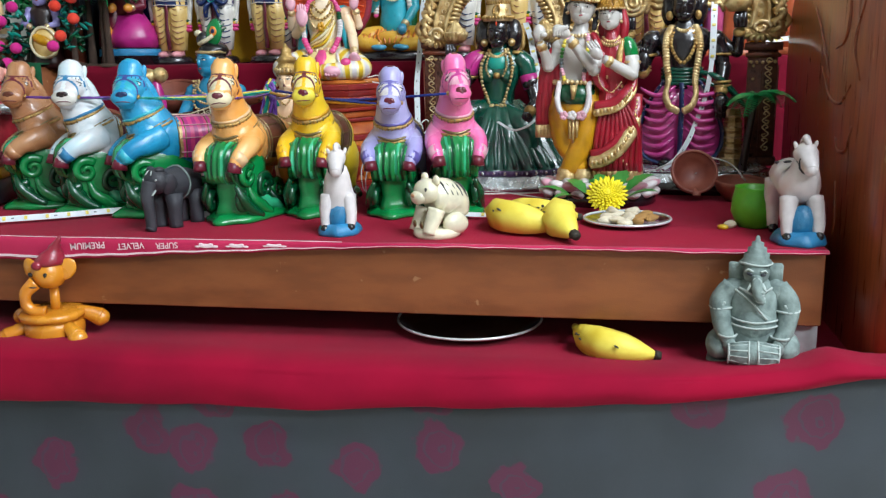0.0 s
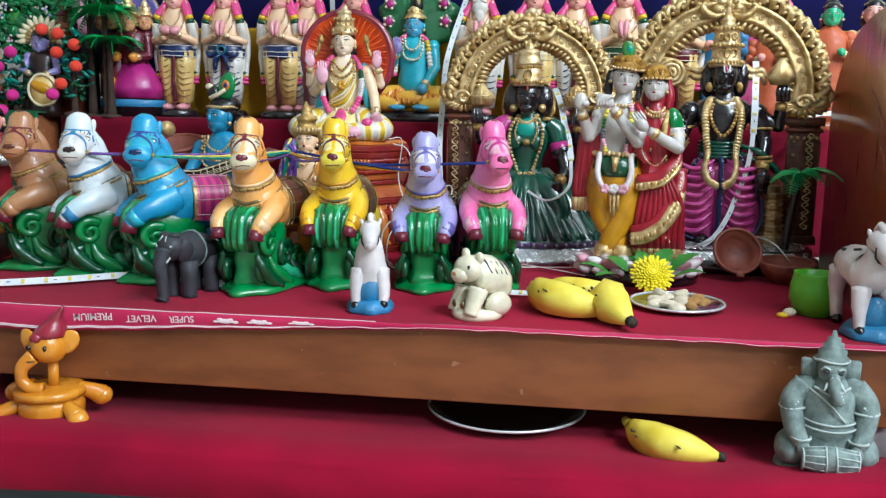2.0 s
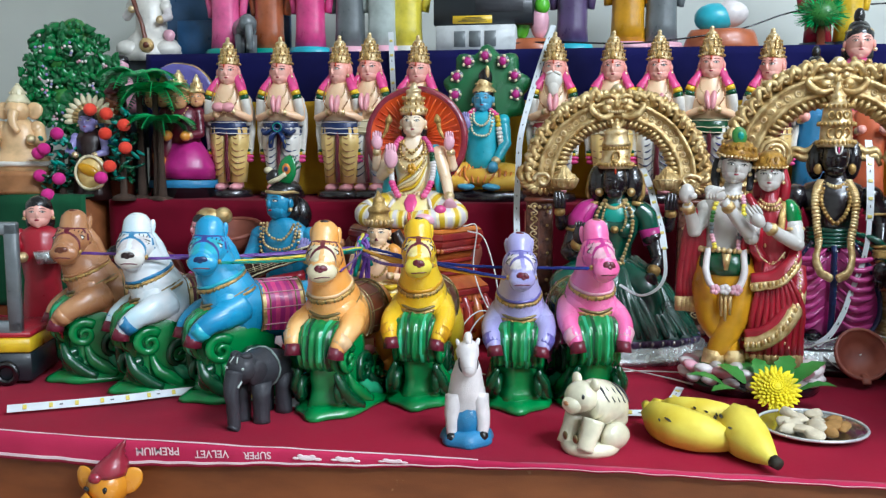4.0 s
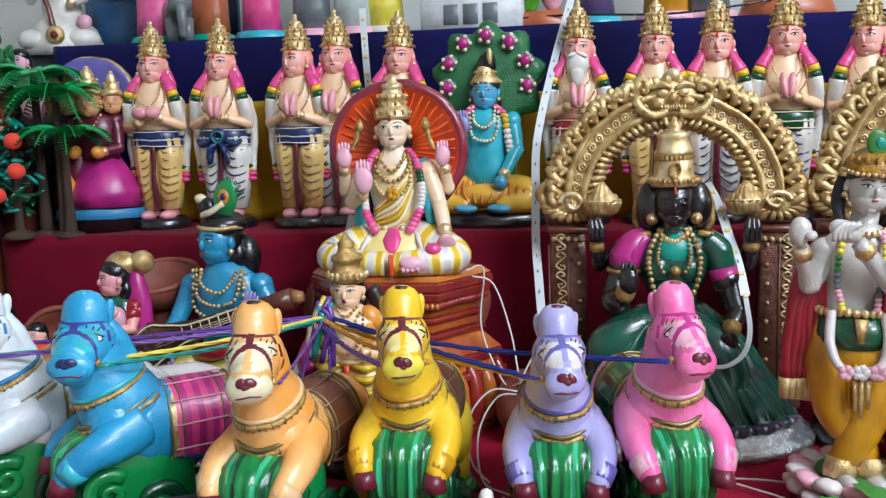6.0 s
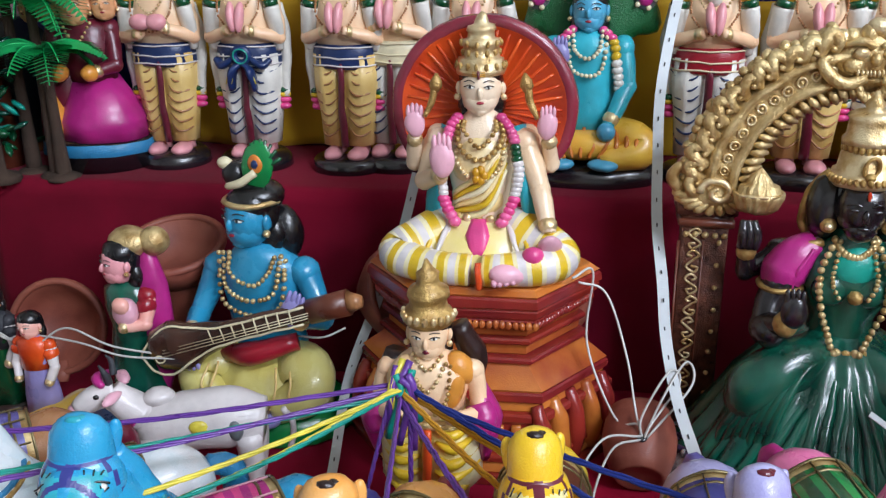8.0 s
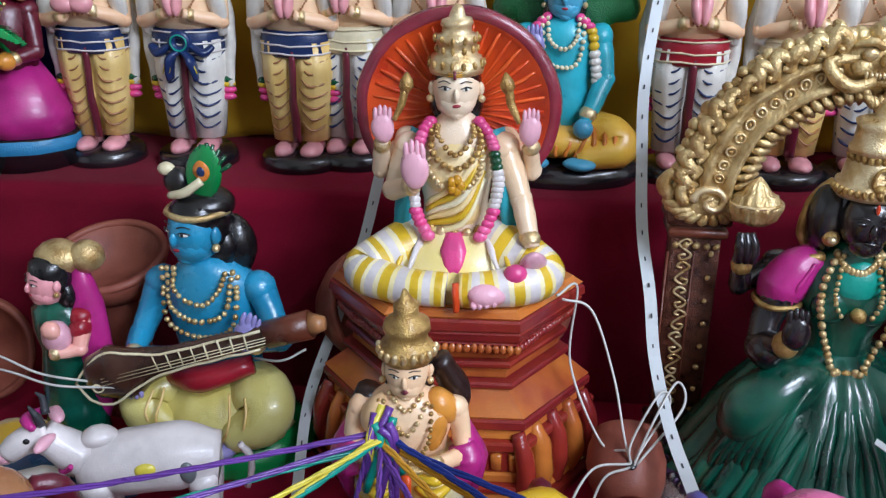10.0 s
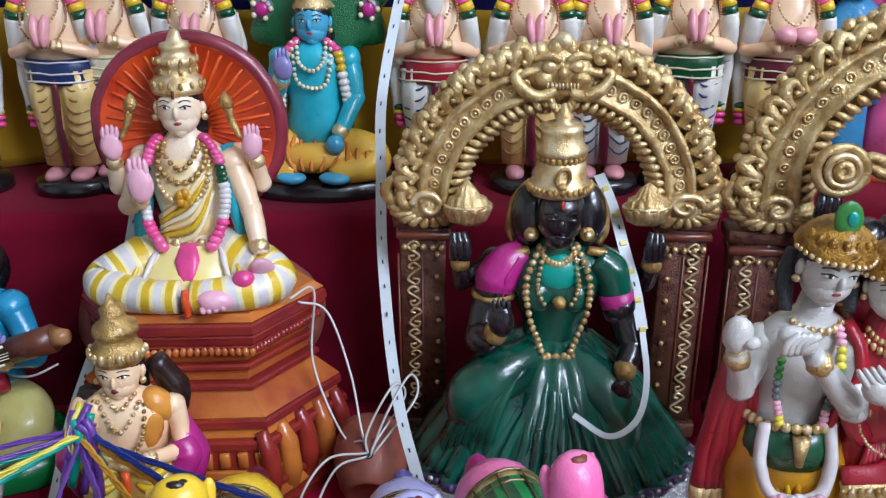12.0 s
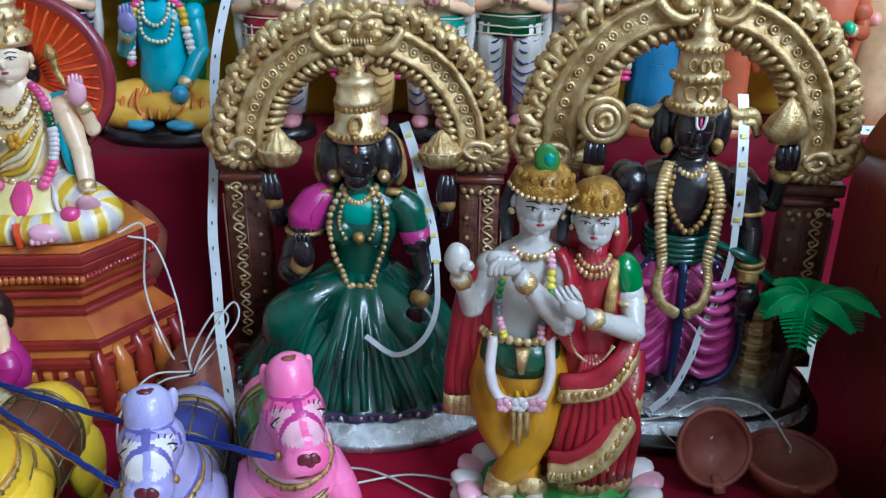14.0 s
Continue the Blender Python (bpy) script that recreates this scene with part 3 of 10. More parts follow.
# ---- painted clay figures: pieces shared by many of them ----
def crown(g, z, r, h, tiers=4, mat="brightgold", cx=0.0, cy=0.0):
    """Tall tapering tiered crown with rims and a finial."""
    rings = []
    for i in range(tiers):
        a, b = i / tiers, (i + 1) / tiers
        ra, rb = r * (1 - 0.78 * a), r * (1 - 0.78 * b)
        rings += [(z + h * a * 0.9, ra * 0.98, ra * 0.98, cx, cy), (z + h * (a + 0.25 / tiers) * 0.9, ra * 1.05, ra * 1.05, cx, cy), (z + h * (a + 0.75 / tiers) * 0.9, (ra * 0.4 + rb * 0.6), (ra * 0.4 + rb * 0.6), cx, cy)]
    rings += [(z + h * 0.9, r * 0.2, r * 0.2, cx, cy)]
    g.lathe(rings, mat, seg=18)
    g.ell((cx, cy, z + h * 0.93), (r * 0.2, r * 0.2, h * 0.08), mat, seg=10, ring=7)
    for k, rr in ((0.05, 1.02), (0.5, 0.72)):
        for i in range(10):
            a = 2 * math.pi * i / 10
            g.bead((cx + r * rr * 0.98 * math.cos(a), cy + r * rr * 0.98 * math.sin(a), z + h * k), r * 0.085, mat)


def saint_crown(g, z):
    """Tapering crown in four courses, each with a beaded rim and a ring of small leaves, with a peaked front plate."""
    prof = [(0, 1.66), (0.25, 1.74), (0.5, 1.66), (0.6, 1.56), (1.35, 1.44), (1.45, 1.5), (1.65, 1.46), (1.75, 1.22), (2.4, 1.08), (2.5, 1.16), (2.7, 1.1), (2.8, 0.84), (3.3, 0.7), (3.4, 0.78), (3.6, 0.7), (3.7, 0.42), (4.1, 0.3), (4.3, 0.36), (4.5, 0.1)]
    g.lathe([(z + a * 0.9, b * 0.95, b * 0.95) for a, b in prof], "brightgold", seg=20)
    for h, r, n in ((0.25, 1.74, 16), (0.95, 1.52, 12), (1.52, 1.5, 14), (2.05, 1.16, 10), (2.58, 1.16, 10), (3.0, 0.8, 8)):
        for i in range(n):
            a = 2 * math.pi * i / n
            g.ell((r * math.cos(a), r * math.sin(a), z + h * 0.9), (0.13, 0.13, 0.16 if h in (0.25, 1.52, 2.58) else 0.3), "goldtrim", seg=6, ring=4)
    g.lathe([(z + 0.1, 0.5, 0.2, 0, -1.62), (z + 0.7, 0.45, 0.2, 0, -1.55), (z + 1.5, 0.1, 0.1, 0, -1.45)], "goldtrim", seg=10)


def head(g, c, r, skin="face", hair="black", lips="lip", yaw=0, features=True, long_hair=True):
    """A doll's head: face, ears, hair behind, painted eyes, brows and mouth."""
    keep = g.M
    g.M = keep @ Matrix.Translation(c) @ pose(0, 0, 0, 0, 0, yaw)
    g.ell((0, 0, 0), (r * 0.9, r * 0.95, r * 1.12), skin, seg=16, ring=11)
    g.ell((0, -r * 0.14, -r * 0.5), (r * 0.78, r * 0.78, r * 0.62), skin)
    g.ell((0, -r * 0.5, -r * 0.84), (r * 0.32, r * 0.3, r * 0.26), skin, seg=10, ring=7)
    g.ell((0, r * 0.28, r * 0.12), (r * 0.98, r * 0.85, r * 1.08), hair)
    if hair != skin:
        g.ell((0, r * 0.12, r * 0.5), (r * 0.95, r * 0.93, r * 0.78), hair)
    if long_hair:
        g.ell((0, r * 0.55, -r * 0.75), (r * 1.05, r * 0.55, r * 1.0), hair)
    if features:
        g.ell((0, -r * 0.95, -r * 0.1), (r * 0.12, r * 0.16, r * 0.26), skin, seg=8, ring=6)
        for s in (-1, 1):
            g.ell((s * r * 0.38, -r * 0.83, r * 0.12), (r * 0.17, r * 0.09, r * 0.06), "eyewhite", rot=(0, 0, s * 20), seg=8, ring=6)
            g.ell((s * r * 0.39, -r * 0.895, r * 0.14), (r * 0.062, r * 0.045, r * 0.068), "black", seg=7, ring=5)
            g.tube([(s * r * 0.18, -r * 0.9, r * 0.36), (s * r * 0.4, -r * 0.86, r * 0.42), (s * r * 0.62, -r * 0.7, r * 0.34)], r * 0.022, "darkbrown", seg=4, n=3)
            g.tube([(s * r * 0.18, -r * 0.93, r * 0.15), (s * r * 0.4, -r * 0.91, r * 0.23), (s * r * 0.62, -r * 0.74, r * 0.14)], r * 0.022, "black", seg=4, n=3)
            g.ell((s * r * 0.92, 0, -r * 0.05), (r * 0.14, r * 0.2, r * 0.3), skin, seg=8, ring=6)
            g.bead((s * r * 0.98, -r * 0.1, -r * 0.42), r * 0.15, "brightgold")
        g.ell((0, -r * 0.86, -r * 0.5), (r * 0.19, r * 0.1, r * 0.07), lips, seg=8, ring=5)
    g.M = keep


def arm(g, a, b, c, r, skin, sleeve=None, bangle="brightgold"):
    g.tube([a, ((Vector(a) + Vector(b)) / 2 + (Vector(a) - Vector(c)).normalized() * r * 0.3), b], [r * 1.15, r, r * 0.85], skin, seg=10)
    g.tube([b, ((Vector(b) + Vector(c)) / 2), c], [r * 0.9, r * 0.8, r * 0.62], skin, seg=10)
    g.ell(b, r * 0.92, skin)
    g.ell(a, r * 1.25, sleeve or skin)
    d = (Vector(c) - Vector(b))
    w = Vector(b) + d * 0.82
    g.ell(w, r * 0.85, bangle, seg=10, ring=6)
    if sleeve:
        m = Vector(a).lerp(Vector(b), 0.35)
        g.ell(m, r * 1.3, sleeve)


def hand(g, c, r, skin, rot=(0, 0, 0)):
    g.ell(c, (r * 0.8, r * 0.45, r * 1.1), skin, rot)
    q = Euler([radians(a) for a in rot]).to_matrix()
    for i in range(4):
        p = Vector(c) + q @ Vector(((i - 1.5) * r * 0.3, 0, r * (1.1 - 0.12 * abs(i - 1.4))))
        g.ell(p, (r * 0.19, r * 0.24, r * 0.6), skin, rot, seg=7, ring=5)


def garland(g, pts, r=0.33, cols=("pink", "yellow", "deepgreen", "white")):
    path = smooth_path(pts, 10)
    gone, k, last = 0, 0, path[0]
    for p in path:
        gone += (p - last).length
        last = p
        if gone > r * 0.8:
            gone = 0
            g.ell(p, (r, r * 0.75, r * 0.8), cols[(k // 3) % len(cols)], seg=8, ring=5)
            k += 1


def standing_saint(loc, rz, dhoti="ochre", belt="navy", skin="skin", beard=False, stripes="tan", turn=0, sash=None, bow=False, height=1.0, label="", palms="folded"):
    """Standing devotee doll with tall gold crown, folded palms, garland shawl, belt and pleated dhoti on an oval base."""
    g = Fig()
    g.lathe([(0, 3.2, 3.0, 0, -0.5), (0.3, 3.4, 3.2, 0, -0.5), (1.1, 3.3, 3.1, 0, -0.5), (1.4, 3.0, 2.8, 0, -0.5)], "ebony")
    for s in (-1, 1):
        g.ell((s * 1.15, -1.5, 1.75), (0.85, 1.5, 0.6), "pinkskin")
        g.lathe([(1.6, 0.8, 0.8, s * 1.1, 0), (3.0, 0.75, 0.75, s * 1.1, 0)], "pinkskin", seg=10)
        g.lathe([(2.4, 1.3, 1.3, s * 1.0, 0), (5, 1.5, 1.5, s * 1.1, 0), (8, 1.75, 1.7, s * 1.25, 0), (10.6, 1.75, 1.8, s * 1.2, 0)], dhoti, seg=28, flute=9, amp=0.04)
        for i in range(7):
            z = 3.1 + i * 0.92
            g.tube([(s * 0.4, -1.45, z + 1.1), (s * 1.3, -1.72, z + 0.35), (s * (2.05 + 0.07 * i), -1.1, z + 0.5), (s * (2.4 + 0.1 * i), -0.3, z + 1.0)], [0.04, 0.1, 0.09, 0.04], stripes, seg=5, n=4)
    g.tube([(0, -1.95, 10), (0, -2.0, 6), (0.1, -1.75, 2.6)], [0.35, 0.42, 0.5], "maroon", seg=8, flat=0.6)
    g.lathe([(9.4, 2.75, 2.05), (9.7, 2.95, 2.2), (11.2, 2.95, 2.2), (11.5, 2.75, 2.0)], belt)
    for z in (9.7, 10.4, 11.3):
        g.ring((0, 0, z), 3.0, 2.26, 0.08, "rosewhite" if belt == "navy" else "cream", n=20, seg=5)
    if bow:
        g.ring((0, -2.5, 10.6), 0.62, 0.62, 0.34, "navy", axis="y", n=16, seg=8)
        g.ring((0, -2.85, 10.6), 0.62, 0.62, 0.08, "teal", axis="y", n=16, seg=5)
        for s in (-1, 1):
            g.tube([(0, -2.4, 10.0), (s * 0.8, -2.6, 9.2), (s * 1.0, -2.4, 7.6)], [0.4, 0.75, 0.5], "navy", seg=9, flat=0.5)
            g.tube([(s * 0.6, -2.3, 10.4), (s * 1.8, -2.3, 9.7), (s * 2.5, -1.8, 10.2)], [0.4, 0.6, 0.4], "navy", seg=9, flat=0.6)
            for k in range(3):
                g.tube([(s * (0.5 + 0.3 * k), -2.95, 9.6 - 0.3 * k), (s * (0.8 + 0.25 * k), -2.9, 8.2)], 0.06, "lemon", seg=4)
    g.lathe([(11.3, 2.6, 1.8), (13, 2.8, 1.85), (14.4, 2.75, 1.8), (15.6, 2.3, 1.6), (16.6, 1.7, 1.35), (17.6, 1.2, 1.1)], skin)
    for s in (-1, 1):
        if palms == "folded":
            arm(g, (s * 2.55, -0.2, 14.6), (s * 3.15, -0.9, 12.0), (s * 0.6, -2.8, 12.9), 0.66, skin)
            g.ell((s * 0.35, -3.0, 14.0), (0.42, 0.55, 1.35), "pinkskin", rot=(-12, s * 6, 0))
        else:
            arm(g, (s * 2.55, -0.2, 14.6), (s * 3.2, -0.9, 12.0), (s * 0.9, -2.8, 12.8 + s * 0.3), 0.7, skin)
            g.ell((s * 0.7, -3.0, 13.5), (1.0, 0.7, 0.7), "pinkskin")
        cols = ("pink", "pink", "yellow", "deepgreen", "white", "white", "white")
        g.tube([(s * 1.4, -0.4, 18.3), (s * 1.5, -0.7, 17.6), (s * 2.0, -1.0, 16.6), (s * 2.35, -1.1, 15.9)], [0.3, 0.5, 0.65, 0.75], "pink", seg=12, flat=0.8)
        g.tube([(s * 2.35, -1.1, 15.9), (s * 2.55, -1.1, 15.3)], [0.76, 0.8], "yellow", seg=12, flat=0.8)
        g.tube([(s * 2.55, -1.1, 15.3), (s * 2.7, -1.08, 14.7)], [0.8, 0.82], "deepgreen", seg=12, flat=0.8)
        g.tube([(s * 2.7, -1.08, 14.7), (s * 2.85, -1.0, 13.6), (s * 2.95, -0.7, 12.2), (s * 2.9, -0.3, 11.0)], [0.82, 0.8, 0.75, 0.6], "white", seg=12, flat=0.8)
        g.tube([(s * 2.8, 0.5, 14.8), (s * 3.2, 0.6, 12), (s * 3.1, 0.4, 9), (s * 2.9, 0.1, 6.6)], [0.7, 0.85, 0.8, 0.65], sash or "white", seg=10, flat=0.6)
        for z, m in ((7.2, "deepgreen"), (6.8, "yellow"), (6.3, "pink"), (5.7, "pink")):
            g.ell((s * 2.95, 0.0, z), (0.6, 0.5, 0.34), m, seg=8, ring=6)
    g.beads([(-1.3, -1.4, 17), (-1.2, -2.2, 15.4), (0, -2.5, 14.2), (1.2, -2.2, 15.4), (1.3, -1.4, 17)], 0.16, "brightgold")
    g.beads([(-1.7, -1.3, 16.7), (-1.8, -2.2, 14.2), (0, -2.7, 12.6), (1.8, -2.2, 14.2), (1.7, -1.3, 16.7)], 0.15, "tan")
    head(g, (0, -0.35, 18.75), 1.72, "face", hair="face", yaw=turn, long_hair=False)
    if beard:
        g.ell((0, -1.5, 17.2), (1.25, 0.8, 1.5), "white")
        g.ell((0, -1.7, 16.2), (0.8, 0.6, 1.4), "white")
        for s in (-1, 1):
            g.ell((s * 0.55, -2.0, 18.15), (0.6, 0.3, 0.25), "white", rot=(0, s * 20, 0))
    g.tube([(0, -2.0, 19.8), (0, -2.05, 19.3)], 0.12, "redorange", seg=5)
    for s in (-1, 1):
        g.tube([(s * 1.45, 0.3, 18.6), (s * 1.6, 0.3, 17.6), (s * 1.9, 0.3, 16.4)], [0.3, 0.55, 0.6], "pink", seg=8)
    saint_crown(g, 19.75)
    return g.thing("standing_figure", loc, rz, label or "painted clay standing figure with gold crown and folded palms", "figurine", group="row of standing clay figures", scale=height)


def horse(loc, rz, coat, dark, blanket, label, head_turn=0, spot=None, nose="maroon", muzzle="white", bands=None, patch="cream"):
    """Galloping clay horse leaning over a green wave-shaped base, with a broad painted face and a rounded topknot."""
    g = Fig()
    bands = bands or coat
    # base plate and the wave's body
    g.lathe([(0, 4.2, 7.5, 0, 2.4), (0.3, 4.7, 8.0, 0, 2.4), (0.7, 4.6, 7.8, 0, 2.4), (1.3, 3.4, 6.6, 0, 2.2)], "green", seg=36, flute=7, amp=0.05)
    g.lathe([(0.7, 3.7, 5.6, 0, 1.4), (1.8, 3.0, 4.7, 0, 1.0), (2.8, 2.75, 4.3, 0, 0.8), (4.0, 2.9, 4.3, 0, 0.6), (5.4, 2.6, 4.0, 0, 0.4), (6.6, 2.8, 4.2, 0, 0.2), (7.8, 2.6, 4.1, 0, 0.2), (8.8, 2.2, 3.6, 0, 0.4), (9.4, 1.2, 2.4, 0, 0.8)], "green", seg=40, flute=6, amp=0.05, square=0.85)
    for s in (-1, 1):
        # curling wavelets along the flank
        for cy, cz, r0, m, turn in ((-1.9, 5.6, 1.5, "green", 40), (1.4, 3.9, 1.7, "deepgreen", 0), (4.8, 3.0, 1.5, "green", -20), (-3.0, 2.6, 1.1, "deepgreen", 70), (7.6, 2.0, 1.1, "green", -30)):
            pts = []
            for i in range(15):
                a = radians(turn + 36 * i)
                r = r0 * (1 - i / 17)
                pts.append((s * (2.75 + 0.05 * i - 0.12 * abs(cy - 1)), cy + r * math.cos(a), cz + r * math.sin(a)))
            g.tube(pts, [0.62, 0.5, 0.4, 0.3, 0.22], m, seg=7, n=2)
        for k in range(5):
            g.tube([(s * 2.4, -4.2 + 2.5 * k, 4.8 - 0.5 * k), (s * 3.1, -3.6 + 2.5 * k, 3.0 - 0.35 * k), (s * 3.4, -2.2 + 2.5 * k, 1.6), (s * 4.0, -0.8 + 2.3 * k, 0.9)], [0.3, 0.7, 0.75, 0.4], ("deepgreen", "green", "mint")[k % 3], seg=9, n=4)
    # draped crest of the wave: one rippled sheet in green stripes
    path = smooth_path([(1.6, 9.3), (-0.6, 10.0), (-3.0, 9.9), (-4.6, 8.9), (-5.1, 7.2), (-4.9, 5.6), (-4.3, 4.9)], 4)
    vs, fs, ms, nu = [], [], [], 28
    for k, q in enumerate(path):
        f = k / (len(path) - 1)
        for i in range(nu + 1):
            x = (i / nu - 0.5) * 2
            rip = 0.17 * math.sin(i * math.pi * 2 / 5.2 + 0.7 * math.sin(3 * f) + rz) * (0.4 + f)
            out = -0.9 * x * x
            vs.append((x * (2.25 + 0.55 * math.sin(math.pi * min(1, f * 1.3)) + 0.12 * math.sin(9 * f)), q.x + (rip + 0.55 * x * x) * (1 if f > 0.45 else 0.3), q.y + out * (1 - f) + rip * (0.6 if f < 0.5 else 0)))
    for k in range(len(path) - 1):
        for i in range(nu):
            a = k * (nu + 1) + i
            fs.append((a, a + nu + 1, a + nu + 2, a + 1))
            ms.append(("green", "green", "mint", "green", "deepgreen", "green", "green")[int((i + 0.8 * math.sin(k * 0.5)) // 2) % 7])
    g.raw(vs, fs, ms)
    # body
    g.tube([(0, -1.6, 9.2), (0, 1.0, 9.4), (0, 3.0, 9.2), (0, 6.0, 8.8), (0, 8.6, 8.7), (0, 10.6, 8.0)], [2.3, 3.3, 3.05, 2.9, 3.2, 2.2], coat, seg=22, n=6)
    g.ell((0, -0.7, 10.0), (3.45, 2.3, 2.9), coat, seg=20, ring=14)
    g.ell((0, 9.2, 8.4), (3.0, 2.6, 2.9), coat, seg=18, ring=12)
    for s in (-1, 1):
        g.ell((s * 2.4, 8.6, 5.8), (1.3, 2.3, 2.8), coat)
        g.tube([(s * 2.5, 9, 4.5), (s * 2.6, 8.2, 2.6), (s * 2.6, 9.4, 1.5)], [1.1, 0.8, 0.8], coat)
        g.ell((s * 2.6, 9.4, 1.5), 0.9, "maroon")
        g.tube([(s * 2.0, 0.4, 9.9), (s * 2.9, -1.4, 9.3), (s * 3.2, -3.0, 8.7), (s * 2.95, -4.3, 7.7), (s * 2.7, -4.6, 7.2)], [1.9, 1.5, 1.15, 0.95, 0.8], coat, seg=14, n=6)
        g.tube([(s * 3.25, -3.7, 8.2), (s * 2.9, -4.5, 7.5)], [1.06, 0.95], bands, seg=12)
        g.tube([(s * 2.75, -4.6, 7.5), (s * 2.68, -4.85, 6.4)], [0.86, 1.0], "maroon", seg=12)
    g.tube([(0, 11.4, 9.6), (0, 13, 8.5), (0, 13, 4.5), (0, 12, 2)], [0.7, 0.9, 0.8, 0.3], dark)
    # saddle cloth
    vs, fs, nu, nv = [], [], 20, 10
    for j in range(nv + 1):
        for i in range(nu + 1):
            a = radians(-35 + 250 * i / nu)
            y = 2.6 + 4.8 * j / nv
            r = 3.2 + 0.16 * math.sin(math.pi * j / nv)
            vs.append((r * math.cos(a), y, 9.05 + r * math.sin(a)))
    for j in range(nv):
        for i in range(nu):
            k = j * (nu + 1) + i
            fs.append((k, k + 1, k + nu + 2, k + nu + 1))
    g.raw(vs, fs, [("gold" if j in (0, nv - 1) else "pink" if blanket == "magenta" and j % 2 else "green" if blanket == "deepgreen" and i % 2 else blanket) for j in range(nv) for i in range(nu)])
    for y in (2.6, 3.5, 6.4, 7.4):
        g.ring((0, y, 9.05), 3.3, 3.3, 0.1, "copper", axis="y", n=20, seg=5, a0=-35, a1=215)
    for i in range(8):
        a = radians(-20 + 31 * i)
        g.tube([(3.38 * math.cos(a), 2.8, 9.05 + 3.38 * math.sin(a)), (3.38 * math.cos(a), 7.2, 9.05 + 3.38 * math.sin(a))], 0.07, "palepink" if blanket == "magenta" else "copper", seg=5)
    # neck with collars
    g.tube([(0, 0.6, 9.2), (0, -0.2, 11.2), (0, -1.0, 12.8), (0, -1.6, 14.2), (0, -1.9, 16.0)], [3.3, 3.05, 2.6, 2.25, 1.9], coat, seg=22, n=6)
    for z, r, y, m, w in ((10.9, 3.05, -0.25, "goldtrim", 0.2), (11.25, 2.98, -0.35, "copper", 0.16), (12.6, 2.62, -0.95, "goldtrim", 0.2), (12.95, 2.5, -1.02, bands, 0.2)):
        keep = g.M
        g.M = keep @ Matrix.Translation((0, y, z)) @ pose(0, 0, 0, 22, 0, 0)
        g.ring((0, 0, 0), r - 0.02, r, w, m, n=28, seg=7)
        if m == "goldtrim":
            for i in range(22):
                a = radians(160 + 220 * i / 21)
                g.ell((r * math.cos(a), r * math.sin(a) - 0.08, -0.05), (0.2, 0.14, 0.26), ("copper", "goldtrim")[i % 2], seg=6, ring=4)
        g.M = keep
    g.tube([(0, -0.6, 17.2), (0, 0.0, 16.0), (0, 0.7, 14.2), (0, 2.0, 12.0), (0, 3.0, 11.2)], [0.5, 0.7, 0.7, 0.5, 0.15], coat, seg=12)
    # head: broad brow, forward muzzle, rounded topknot
    keep = g.M
    g.M = keep @ Matrix.Translation((0, -2.1, 14.9)) @ pose(0, 0, 0, 0, 0, head_turn) @ pose(0, 0, 0, -6, 0, 0) @ Matrix.Diagonal((0.99, 0.8, 1.0, 1))
    first = len(g.f)
    g.ell((0, -0.6, 1.1), (2.1, 2.1, 2.05), coat, seg=40, ring=30)
    g.tube([(0, -0.4, 0.8), (0, -1.7, 0.75), (0, -2.9, 0.25), (0, -3.9, -0.15), (0, -4.5, -0.3)], [1.9, 1.85, 1.55, 1.42, 1.15], coat, seg=40, n=14)
    # bridle and pale blaze, laid on the face as paint
    back = g.M.inverted()
    for k in range(first, len(g.f)):
        c = sum(((back @ g.v[i]) for i in g.f[k]), Vector()) / len(g.f[k])
        ax = abs(c.x)
        if -3.3 < c.y < -2.95 and c.z > -0.9 or 2.42 < c.z < 2.62 and c.y < 0.2 or ax > 1.3 and -1.1 < c.y + 0.25 * c.z < -0.85 and c.z < 2.4:
            g.m[k] = g.slot(dark)
        elif ax < 0.2 and -3.1 < c.y < -1.4 and c.z > 0.6:
            g.m[k] = g.slot(dark)
        elif 0.3 < ax < 1.5 and c.y < -1.2 and 0.7 < c.z < 2.2:
            g.m[k] = g.slot(patch)
    g.ell((0, -4.0, -0.3), (1.62, 1.1, 1.12), muzzle or coat, seg=24, ring=16)
    g.ell((0, -3.3, -0.95), (1.3, 1.1, 0.75), coat)
    g.tube([(-1.35, -4.0, -0.9), (-0.75, -4.75, -0.88), (0, -4.95, -0.86), (0.75, -4.75, -0.88), (1.35, -4.0, -0.9)], 0.07, "maroon", seg=5)
    for s in (-1, 1):
        g.ell((s * 0.34, -5.02, 0.1), (0.46, 0.16, 0.32), nose, rot=(-12, s * 18, s * 14), seg=10, ring=7)
    g.ell((0, -5.06, -0.08), (0.34, 0.14, 0.3), nose, rot=(-12, 0, 0), seg=10, ring=7)
    g.lathe([(1.9, 1.65, 1.7, 0, -0.3), (2.5, 1.58, 1.6, 0, -0.35), (3.2, 1.55, 1.5, 0, -0.35), (3.9, 1.42, 1.35, 0, -0.3), (4.35, 1.05, 1.0, 0, -0.25), (4.6, 0.55, 0.5, 0, -0.2), (4.66, 0.1, 0.1, 0, -0.2)], coat, seg=20, flute=3, amp=0.02)
    for k in range(5):
        g.ell((0.45 * math.sin(2.4 * k), -0.75 + 0.22 * k, 4.44 - 0.05 * k), (0.5 - 0.05 * k, 0.34, 0.24), spot or dark, rot=(10, 0, 40 * k), seg=9, ring=6)
